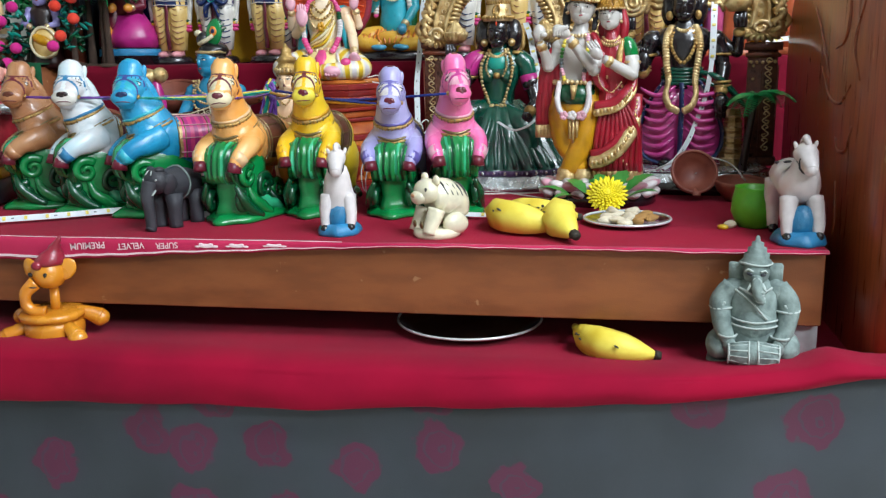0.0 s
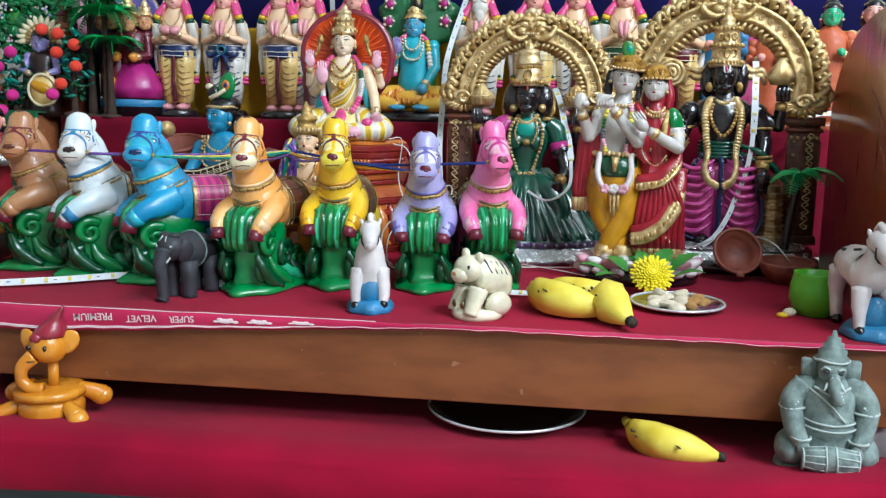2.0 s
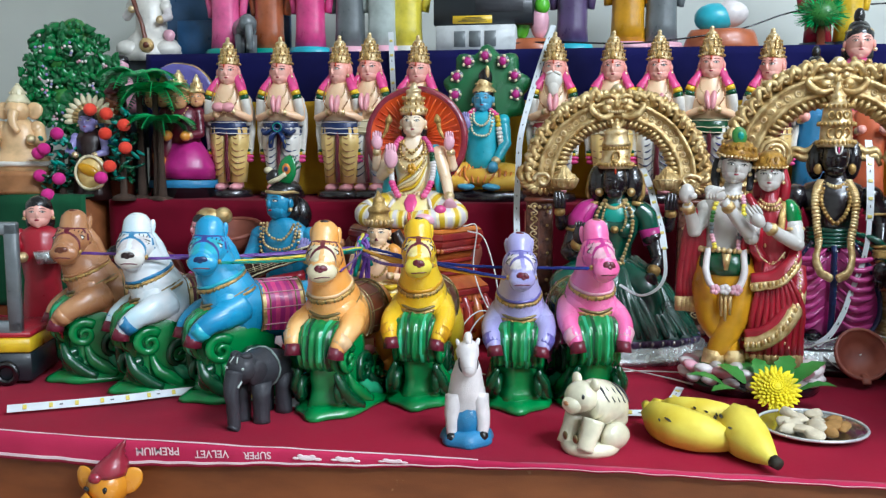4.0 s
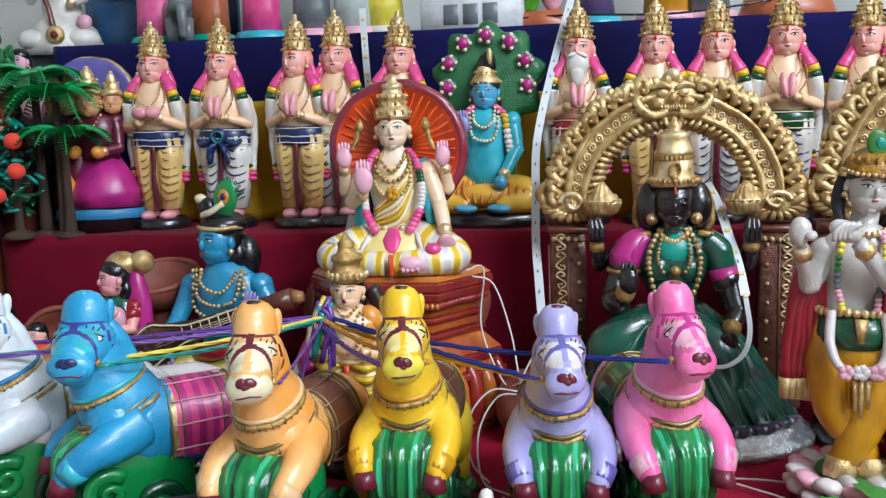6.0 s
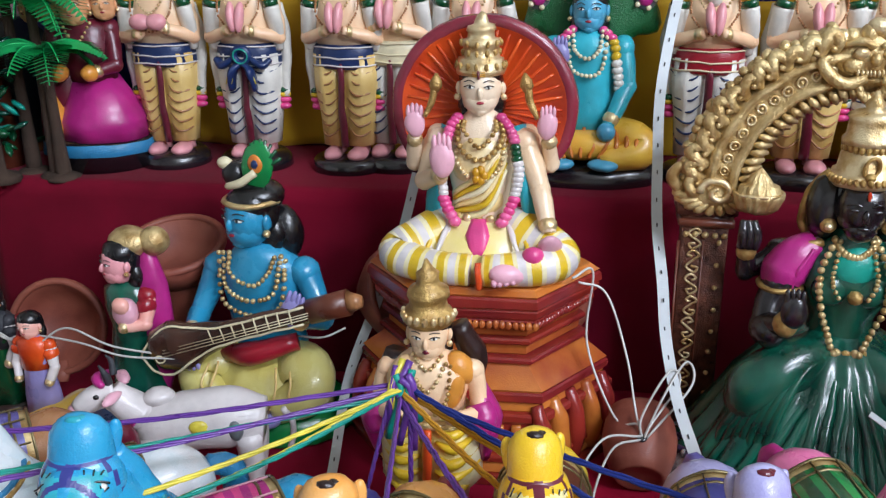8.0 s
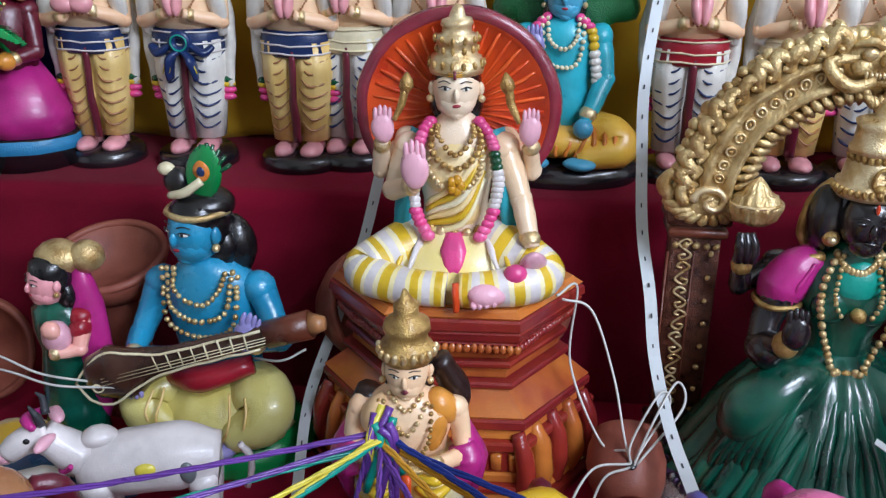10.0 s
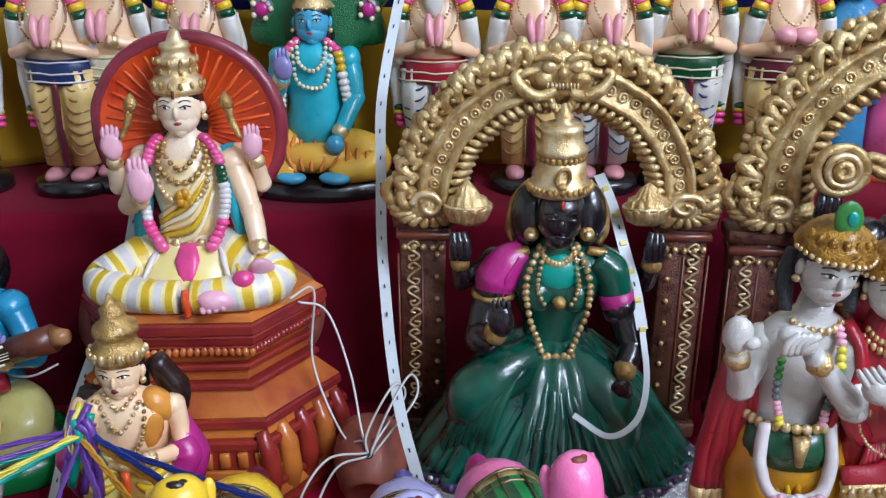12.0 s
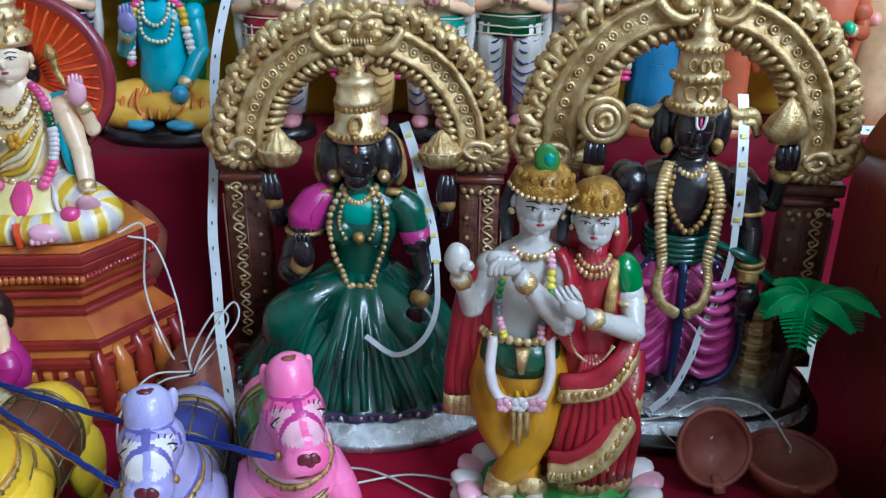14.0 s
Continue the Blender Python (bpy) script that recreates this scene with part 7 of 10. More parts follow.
    for k in range(13):
        a = radians(185 + 170 * k / 12)
        g.bead((1.0 + 1.68 * math.cos(a), -0.5 + 1.66 * math.sin(a), 23.15), 0.15, "brightgold")
        if k % 2:
            g.ell((1.0 + 1.45 * math.cos(a), -0.5 + 1.42 * math.sin(a), 23.9), (0.22, 0.18, 0.4 if k != 6 else 0.6), "crowngold", seg=7, ring=5)
    g.bead((1.0, -2.05, 22.75), 0.1, "lip")
    return g.thing("standing_couple_figure", loc, rz, "white resin couple figure with yellow and red clothes on lotus base", "figurine")


def snake_hood_figure(loc, rz):
    g = Fig()
    g.lathe([(0, 6.4, 4.0), (0.4, 6.7, 4.2), (1.4, 6.6, 4.1), (1.8, 6.0, 3.6)], "ebony", seg=32)
    # hood
    keep = g.M
    g.M = keep @ Matrix.Translation((0, 2.2, 16.0)) @ pose(0, 0, 0, 86, 0, 0)
    g.lathe([(-0.9, 5.4, 5.4), (-0.3, 6.0, 6.0), (0.5, 5.8, 5.8), (0.9, 4.8, 4.8)], "mossgreen", seg=56, flute=9, amp=0.1)
    g.M = keep
    g.ell((0, 2.4, 8), (3.0, 1.2, 6.0), "mossgreen")
    for i in range(7):
        a = radians(-12 + 34 * i)
        p = (4.5 * math.cos(a), 1.2, 16.2 + 4.5 * math.sin(a))
        g.ell(p, (0.95, 0.4, 0.95), "gray", seg=9, ring=6)
        g.ell((p[0], p[1] - 0.35, p[2]), (0.6, 0.3, 0.6), "magenta", seg=8, ring=5)
        for k in range(5):
            b = k * 2 * math.pi / 5
            g.bead((p[0] + 0.75 * math.cos(b), p[1] - 0.3, p[2] + 0.75 * math.sin(b)), 0.24, "cream")
    for s in (-1, 1):
        g.tube([(s * 1.2, 0, 4.0), (s * 4.2, -1.2, 3.8), (s * 4.6, -2.2, 3.0), (s * 1.4, -3.2, 2.6)], [1.8, 1.7, 1.4, 0.9], "dhotiyellow", seg=12)
        for i in range(4):
            g.tube([(s * (1.8 + 0.8 * i), -1.2, 5.4 - 0.2 * i), (s * (2.0 + 0.8 * i), -3.0, 4.0), (s * (1.8 + 0.8 * i), -3.5 + 0.2 * i, 2.6)], 0.2, "saffron", seg=5)
        g.ell((s * 1.8, -3.9, 2.3), (1.3, 0.8, 0.5), "skyskin")
        g.bead((s * 5.4, -1.8, 3.2), 0.9, "pink")
        arm(g, (s * 2.8, 0, 11.4), (s * 3.4, -0.8, 8.4), (s * (2.2 if s < 0 else 2.0), -2.8, 10.4 if s < 0 else 5.4), 0.85, "turq")
        garland(g, [(s * 0.9, -0.9, 13.2), (s * 2.0, -1.2, 12.2), (s * 2.6, -1.4, 9.5), (s * 2.9, -1.0, 7)], 0.45, ("pink", "yellow", "white", "white"))
    hand(g, (-2.1, -3.0, 11.2), 0.95, "lilac")
    g.ell((1.9, -3.3, 5.0), (0.8, 0.7, 0.8), "skyskin")
    g.ell((0, -2.2, 3.6), (3.4, 1.6, 1.3), "dhotiyellow")
    for i in range(5):
        g.tube([(-2.4 + 1.2 * i, -2.0, 5.0), (-2.0 + 1.0 * i, -3.5, 3.9), (-1.4 + 0.7 * i, -3.8, 2.8)], 0.16, "saffron", seg=5)
    g.lathe([(4, 2.6, 2.1), (6.5, 2.5, 2.0), (8, 2.3, 1.8), (10.5, 2.8, 1.9), (11.8, 2.8, 1.7), (12.4, 1.8, 1.4), (13.2, 0.95, 0.95)], "turq")
    for w, z in ((1.2, 10.8), (1.6, 9.4)):
        g.beads([(-w, -1.2, 12.9), (-w * 0.8, -2.0, z + 0.6), (0, -2.3, z), (w * 0.8, -2.0, z + 0.6), (w, -1.2, 12.9)], 0.24, "cream")
    head(g, (0, -0.4, 14.5), 1.6, "skyskin")
    crown(g, 15.4, 1.6, 2.6, tiers=2, mat="gold")
    g.ell((0.2, 0.2, 17.6), (1.0, 0.9, 1.3), "black")
    g.ell((0.6, -0.4, 18.3), (0.3, 0.3, 0.9), "gold")
    return g.thing("seated_figure", loc, rz, "blue clay figure seated cross-legged before green serpent hood", "figurine")


MAT["orangeface"] = paint("orangeface", "E8A878")


def four_heads(loc, rz):
    g = Fig()
    g.lathe([(0, 4.6, 3.4), (1.4, 4.6, 3.4), (1.6, 4.8, 3.6, 0, 0, "turqbase"), (2.6, 4.7, 3.5), (2.9, 4.2, 3.1)], "ebony")
    keep = g.M
    g.M = keep @ Matrix.Translation((-0.6, 1.8, 14.4)) @ pose(0, 0, 0, 88, 0, 0)
    g.lathe([(-0.5, 4.4, 4.0), (0, 4.8, 4.4, 0, 0, "gold"), (0.5, 4.6, 4.2), (0.5, 4.0, 3.6)], "violet", seg=32)
    g.M = keep
    g.lathe([(2.8, 3.6, 3.0, 0.8, -0.4), (4.5, 3.6, 3.1, 0.8, -0.4), (6.5, 2.6, 2.4, 0.7, 0), (8, 1.9, 1.7, 0.4, 0.2)], "magenta", flute=7, amp=0.03)
    g.lathe([(3, 2.2, 2.0, -2.6, 0), (7, 2.0, 1.8, -2.4, 0.2), (10, 1.8, 1.6, -2.2, 0.4), (12.2, 0.9, 0.9, -2.2, 0.4)], "maroon")
    g.lathe([(7.6, 2.0, 1.7, 0.4, 0), (10, 2.2, 1.8, 0.2, 0), (12, 2.4, 1.6, 0.1, 0), (13, 0.9, 0.9, 0, 0)], "maroon")
    for s in (-1, 1):
        arm(g, (s * 2.2, 0, 11.8), (s * 2.8, -1, 9), (s * 1.4, -2.6, 8.6), 0.7, "maroon")
        g.ell((s * 1.2, -2.8, 8.6), 0.7, "orange")
    g.tube([(-3, -1, 6), (-2.6, -2.4, 4), (-2.8, -2.8, 2.6)], [1.0, 0.8, 0.5], "orange", seg=8)
    g.beads([(-1.2, -1.2, 12.4), (0, -1.9, 10.8), (1.2, -1.2, 12.4)], 0.2, "gold")
    for x, y, r, z in ((0, -1.0, 1.4, 13.8), (2.2, -0.3, 1.1, 13.8), (-2.2, -0.4, 1.2, 13.9), (-3.9, -0.2, 1.15, 13.7)):
        head(g, (x, y, z), r, "orangeface", hair="orangeface", yaw=x * 6, long_hair=False)
        crown(g, z + r * 0.6, r * 1.05, 3.0 if x == 0 else 2.5, tiers=3, cx=x, cy=y)
    return g.thing("seated_figure", loc, rz, "painted clay figure with several crowned heads on blue seat", "figurine")


# ---- back row on the middle step ----
R0 = 1.445
four_heads((-0.770, 1.425, STEP), 8).scale *= 1.08
standing_saint((-0.703, R0, STEP), 4, "ochre", "navy", turn=8, palms="held", label="clay standing figure in ochre dhoti with striped navy belt")
standing_saint((-0.621, R0, STEP), 2, "white", "navy", stripes="navy", bow=True, label="clay standing figure in white dhoti with navy bow")
standing_saint((-0.531, R0, STEP), -2, "ochre", "navy", turn=-20, label="clay standing figure in ochre dhoti turned aside")
standing_saint((-0.489, R0 + 0.012, STEP), -4, "white", "cream", stripes="navy", turn=10, height=1.02, label="clay standing figure in white dhoti with cream belt")
standing_saint((-0.416, R0 + 0.01, STEP), 0, "ochre", "navy", label="clay standing figure behind the red halo")
snake_hood_figure((-0.318, 1.436, STEP), -3)
standing_saint((-0.219, R0, STEP), -2, "white", "red", stripes="navy", beard=True, label="clay standing sage with white beard and red belt")
standing_saint((-0.138, R0, STEP), -3, "ochre", "cream", label="clay standing figure in ochre dhoti with folded palms")
standing_saint((-0.076, R0, STEP), -4, "white", "teal", stripes="navy", label="clay standing figure in white dhoti with teal belt")
standing_saint((-0.006, R0 + 0.005, STEP), -6, "white", "deepgreen", stripes="indigo", height=1.02, label="clay standing figure in white dhoti with green belt")
standing_saint((0.073, R0, STEP), -8, "ochre", "maroon", turn=-25, palms="held", label="clay standing figure looking aside with raised hand")

# ---- large figures on the board ----
sun_rider((-0.388, 1.285, SHELF), 2)
charioteer((-0.404, 1.155, SHELF), 2)
veena_player((-0.563, 1.285, SHELF), -4).scale *= 1.0
goddess((-0.136, 1.262, SHELF), -2)
dark_deity((0.11, 1.245, SHELF), -6)
couple((0.004, 1.112, SHELF), -3)

# ---- the horses ----
horse((-0.692, 1.04, SHELF), -50, "coat_tan", "maroon", "violet", "tan painted clay horse on green wave base", spot="brown", muzzle="coat_tan", nose="brown", patch="coat_tan", head_turn=62)
horse((-0.605, 1.012, SHELF), -47, "coat_white", "turqbase", "maroon", "white and turquoise painted clay horse on green base", spot="coat_white", nose="darkbrown", bands="turqbase", patch="rosewhite", head_turn=62)
horse((-0.519, 0.995, SHELF), -50, "coat_blue", "indigo", "magenta", "bright blue clay horse with pink blanket on green base", spot="turq", muzzle="coat_blue", nose="navy", bands="turq", patch="turq", head_turn=62)
horse((-0.404, 0.972, SHELF), -10, "coat_orange", "maroon", "brown", "orange painted clay horse on green wave base", spot="darkbrown", head_turn=24, muzzle="cream", bands="peach", patch="cream")
horse((-0.328, 1.02, SHELF), 0, "coat_yellow", "maroon", "brown", "yellow painted clay horse on green wave base", spot="darkbrown", head_turn=13, muzzle="lemon", bands="mustard", patch="cream_yellow")
horse((-0.232, 1.025, SHELF), 4, "coat_lilac", "violet", "indigo", "lilac painted clay horse on green wave base", spot="maroon", head_turn=7, muzzle="coat_lilac", bands="violet", patch="rosewhite").scale.z *= 0.93
horse((-0.164, 1.035, SHELF), 15, "coat_pink", "magenta", "deepgreen", "pink painted clay horse on green wave base", spot="clay", head_turn=6, muzzle="coat_pink", bands="palepink", patch="palepink")


# ---- small figures along the board's edge ----
def stone_drummer(loc, rz):
    g = Fig()
    g.lathe([(0, 4.5, 2.9), (0.2, 4.6, 3.0), (1.0, 4.5, 2.9), (1.2, 4.1, 2.6)], "stone", square=0.8)
    for s in (-1, 1):
        g.ell((s * 3.2, -0.4, 2.4), (1.5, 2.2, 1.5), "stone")
        g.tube([(s * 2.2, 0.2, 8.0), (s * 3.3, -0.2, 6.4), (s * 3.1, -1.2, 4.4), (s * 2.3, -2.3, 3.2)], [1.1, 1.15, 0.95, 0.7], "stone", seg=12)
        g.ell((s * 2.3, -2.5, 2.9), (0.65, 0.5, 0.8), "stone")
        g.ell((s * 2.05, 0.1, 7.7), (1.2, 1.15, 1.15), "stone", seg=16, ring=10)
        for k in range(4):
            g.bead((s * (2.9 + 0.2 * k), -1.2, 6.6 - 0.16 * k), 0.16, "stonelight")
        g.ring((s * 3.25, -0.3, 6.0), 1.15, 1.15, 0.13, "stonelight", n=14, seg=5)
        g.ring((s * 2.55, -1.9, 3.8), 0.9, 0.9, 0.13, "stonelight", n=14, seg=5)
        g.box((s * 1.9, 0.3, 9.4), (1.5, 0.7, 1.8), "stone", rot=(0, 0, s * 12), bevel=0.3)
        g.tube([(s * 0.35, -1.55, 9.8), (s * 0.8, -1.5, 9.95), (s * 1.1, -1.2, 9.7)], 0.1, "stonelight", seg=5)
        g.ell((s * 0.65, -1.5, 9.55), (0.3, 0.15, 0.16), "charcoal", seg=8, ring=5)
        g.tube([(s * 0.5, -1.7, 8.6), (s * 0.9, -2.2, 8.1)], [0.22, 0.1], "stonelight", seg=6)
    g.lathe([(1.0, 3.2, 2.4), (3, 2.9, 2.3), (4.5, 2.7, 2.2), (6, 2.4, 1.9), (7.6, 2.6, 1.7), (8.4, 1.6, 1.3), (9, 1.0, 1.0)], "stone")
    g.ell((0, -0.9, 4.6), (2.0, 1.6, 1.9), "stone")
    for z, r in ((5.2, 2.5), (4.7, 2.62)):
        g.ring((0, -0.25, z), r, r * 0.92, 0.1, "stonelight", n=24, seg=5)
    g.tube([(-2.0, -1.0, 8.0), (0.1, -2.2, 6.6), (1.2, -2.2, 5.4)], 0.12, "stonelight", seg=5)
    g.tube([(-1.6, -1.2, 8.2), (0, -2.0, 7.6), (1.6, -1.2, 8.2)], 0.12, "stonelight", seg=5)
    g.ell((0, -0.3, 9.5), (1.35, 1.3, 1.35), "stone")
    g.tube([(0, -1.4, 9.2), (0, -2.1, 8.4), (0.2, -2.3, 7.6), (0.8, -2.3, 7.1)], [0.6, 0.55, 0.45, 0.3], "stone", seg=10)
    g.ring((0, -2.0, 8.9), 0.42, 0.36, 0.1, "stonelight", axis="y", n=12, seg=5)
    for k in range(4):
        g.ring((0.1 + 0.12 * k, -2.2, 8.1 - 0.3 * k), 0.5, 0.4, 0.07, "stonelight", n=10, seg=4)
    g.lathe([(10.2, 1.5, 1.4), (10.5, 1.6, 1.5), (10.8, 1.25, 1.2), (11.2, 1.3, 1.2), (11.3, 0.95, 0.9), (11.8, 0.95, 0.9), (11.9, 0.6, 0.6), (12.3, 0.6, 0.6), (12.4, 0.3, 0.3), (12.9, 0.15, 0.15)], "stone", flute=9, amp=0.03)
    g.ring((0, 0, 10.4), 1.6, 1.5, 0.1, "stonelight", n=20, seg=5)
    # drum across the lap
    keep = g.M
    g.M = keep @ Matrix.Translation((0, -2.9, 2.3)) @ pose(0, 0, 0, 0, 90, 0)
    g.lathe([(-2.5, 0.85, 0.85), (-1.2, 1.15, 1.15), (0, 1.2, 1.2), (1.2, 1.15, 1.15), (2.5, 0.85, 0.85)], "stone")
    for z, r in ((-2.4, 0.9), (2.4, 0.9), (-0.45, 1.2), (0.45, 1.2)):
        g.ring((0, 0, z), r, r, 0.1, "stonelight", n=16, seg=5)
    for k in range(5):
        a = radians(150 + 30 * k)
        g.tube([(0.95 * math.sin(a), 0.95 * math.cos(a), -2.4), (1.2 * math.sin(a), 1.2 * math.cos(a), -0.5)], 0.07, "stonelight", seg=4)
        g.tube([(0.95 * math.sin(a), 0.95 * math.cos(a), 2.4), (1.2 * math.sin(a), 1.2 * math.cos(a), 0.5)], 0.07, "stonelight", seg=4)
    g.M = keep
    return g.thing("stone_figurine", loc, rz, "grey carved stone seated elephant-headed drummer figurine", "figurine")


def wooden_toy(loc, rz):
    g = Fig()
    g.lathe([(0, 2.7, 2.7), (0.3, 3.0, 3.0), (1.6, 3.1, 3.1), (2.4, 2.9, 2.9)], "toyyellow", seg=32)
    g.lathe([(2.4, 2.9, 2.9), (2.45, 3.3, 3.3), (3.0, 3.35, 3.35), (3.2, 3.1, 3.1)], "toyyellow", seg=32)
    for a, z in ((20, 2.6), (160, 2.6), (-35, 1.6), (205, 1.4)):
        c, s = math.cos(radians(a)), math.sin(radians(a))
        g.tube([(2.4 * c, 2.4 * s, z + 0.3), (3.6 * c, 3.6 * s, z - 0.1), (4.6 * c, 4.6 * s, z - 0.6)], [0.6, 0.75, 0.95], "toyyellow", seg=12)
        g.ell((4.7 * c, 4.7 * s, z - 0.7), (0.95, 0.95, 0.9), "toyyellow")
    g.lathe([(3.0, 0.5, 0.5, 0.2, 0.3), (5.6, 0.5, 0.5, 0.2, 0.3)], "toyyellow", seg=14)
    g.ell((0, 0.1, 7.2), (1.8, 1.8, 1.75), "toyyellow", seg=18, ring=12)
    g.tube([(-0.9, -1.3, 6.4), (-1.7, -1.9, 5.5), (-1.8, -1.9, 4.4), (-1.0, -1.9, 3.6), (0.2, -1.7, 3.55)], [0.75, 0.62, 0.6, 0.58, 0.55], "toyyellow", seg=12)
    g.ring((-1.15, -1.5, 6.1), 0.72, 0.72, 0.08, "darkbrown", n=14, seg=4)
    for s in (-1, 1):
        g.ell((s * 1.95, 0.1, 7.6), (0.9, 0.22, 1.25), "toyyellow", rot=(0, s * 32, s * 15))
        g.ell((s * 0.8 - 0.4, -1.55, 7.3), (0.26, 0.15, 0.28), "black")
    g.lathe([(8.1, 1.6, 1.6, 0.1, 0.1), (8.5, 1.6, 1.6, 0.2, 0.1), (9.3, 1.1, 1.1, 0.5, 0.1), (9.8, 0.6, 0.6, 0.8, 0.1), (10.1, 0.62, 0.62, 0.95, 0.1), (10.4, 0.35, 0.35, 1.1, 0.1), (10.6, 0.4, 0.4, 1.25, 0.1), (11.2, 0.08, 0.08, 1.6, 0.1)], "maroonhat", seg=18)
    g.ell((-0.5, -1.45, 8.2), (0.55, 0.35, 0.45), "maroonhat")
    return g.thing("wooden_toy_figurine", loc, rz, "yellow lacquered wooden elephant toy with maroon pointed cap", "figurine")


MAT["maroonhat"] = paint("maroonhat", "9A2438", rough=0.3, coat=0.5)


def elephant(loc, rz):
    g = Fig()
    g.tube([(0, -1.0, 4.3), (0, 1.0, 4.4), (0, 3.2, 4.0)], [1.6, 1.75, 1.5], "charcoal", seg=14)
    for x in (-0.95, 0.95):
        for y in (-0.6, 2.8):
            g.lathe([(0, 0.75, 0.75, x, y), (0.4, 0.7, 0.7, x, y), (2.2, 0.7, 0.75, x, y), (3.6, 0.9, 1.0, x, y)], "charcoal", seg=12)
    g.ell((0, -2.0, 5.0), (1.35, 1.2, 1.35), "charcoal")
    g.tube([(0, -2.9, 4.9), (0, -3.4, 3.6), (0.05, -3.3, 2.0), (0.1, -3.3, 0.5), (0.1, -3.6, 0.1)], [0.8, 0.65, 0.55, 0.55, 0.5], "charcoal", seg=12)
    for s in (-1, 1):
        g.ell((s * 1.3, -1.5, 4.6), (0.25, 0.85, 1.15), "charcoal", rot=(0, s * 12, s * -25))
        g.tube([(s * 0.55, -2.9, 4.1), (s * 0.7, -3.5, 3.7)], [0.18, 0.08], "stonelight", seg=6)
        g.bead((s * 0.8, -2.9, 5.2), 0.13, "stonelight")
        g.tube([(s * 0.2, -2.75, 6.1), (s * 0.35, -3.1, 5.7)], 0.07, "stonelight", seg=4)
        g.ell((s * 0.55, -2.0, 6.1), (0.5, 0.6, 0.35), "charcoal")
    g.tube([(0, 4.5, 4.4), (0, 4.9, 3.2), (0, 4.8, 2)], 0.14, "charcoal", seg=6)
    g.ring((0, 1.0, 4.4), 1.78, 1.78, 0.1, "stone", axis="y", n=18, seg=5)
    return g.thing("elephant_figurine", loc, rz, "small dark grey carved elephant standing on the cloth", "figurine")


def white_horse(loc, rz, size, label, seated):
    g = Fig()
    g.lathe([(0, 2.1, 2.4), (0.3, 2.3, 2.6), (0.8, 2.1, 2.4), (1.2, 1.6, 2.0)], "turqbase", flute=7, amp=0.05)
    g.ell((0, -0.7, 1.9), (1.05, 0.8, 1.5), "turqbase")
    if seated:
        g.tube([(0, 0.6, 1.2), (0, 0.5, 3.2), (0, 0.1, 5.2), (0, -0.3, 6.8)], [1.7, 1.75, 1.4, 1.0], "rosewhite", seg=14)
    else:
        g.tube([(0, 5.0, 5.2), (0, 2.6, 5.3), (0, 0.6, 5.0), (0, -0.2, 5.8), (0, -0.5, 7.2)], [1.5, 1.75, 1.8, 1.4, 0.95], "rosewhite", seg=14)
        for s in (-1, 1):
            g.tube([(s * 0.9, 4.8, 4.8), (s * 1.0, 5.2, 2.6), (s * 1.0, 4.6, 0.6)], [0.95, 0.6, 0.5], "rosewhite")
            g.ell((s * 1.0, 4.5, 0.5), (0.5, 0.6, 0.5), "black")
        g.tube([(0, 6.3, 5.6), (0, 6.9, 4.4), (0, 6.7, 2.6)], [0.4, 0.5, 0.2], "rosewhite")
        for i in range(8):
            g.ell((random.uniform(-1.2, 1.2), 1.4 + 0.5 * i, 6.7 + random.uniform(-0.25, 0.1)), (0.2, 0.35, 0.14), "charcoal", rot=(0, 0, 40 * i), seg=7, ring=5)
    for s in (-1, 1):
        g.tube([(s * 1.0, -0.2, 4.0), (s * 1.25, -0.9, 2.2), (s * 1.25, -1.2, 0.9)], [0.85, 0.55, 0.45], "rosewhite")
        g.ell((s * 1.25, -1.4, 0.75), (0.48, 0.55, 0.5), "black")
        g.ell((s * 0.75, -0.2, 8.3), (0.2, 0.2, 0.5), "rosewhite", rot=(0, s * 25, 0))
        g.ell((s * 0.62, -1.25, 7.75), (0.14, 0.2, 0.2), "black")
        g.tube([(s * 0.75, -0.1, 7.4), (s * 0.72, -1.2, 7.0), (s * 0.5, -1.9, 6.75)], 0.08, "charcoal", seg=5)
    g.tube([(0, -0.1, 7.7), (0, -0.9, 7.6), (0, -1.9, 6.9), (0, -2.3, 6.5)], [0.95, 0.95, 0.72, 0.6], "rosewhite", seg=12)
    g.ell((0, -2.2, 6.6), (0.66, 0.55, 0.55), "rosewhite")
    g.ring((0, -1.6, 7.0), 0.82, 0.82, 0.09, "charcoal", axis="y", n=14, seg=5)
    g.tube([(0, -1.2, 8.5), (0, -0.2, 8.95), (0, 0.7, 8.0), (0, 1.1, 6.4)], [0.25, 0.35, 0.4, 0.25], "rosewhite", seg=8)
    for x in (-0.2, 0, 0.2):
        g.tube([(x, -1.0, 8.6), (x, -0.6, 8.95)], 0.06, "charcoal", seg=4)
    return g.thing("horse_figurine", loc, rz, label, "figurine", group="small white horse figurines", scale=size)


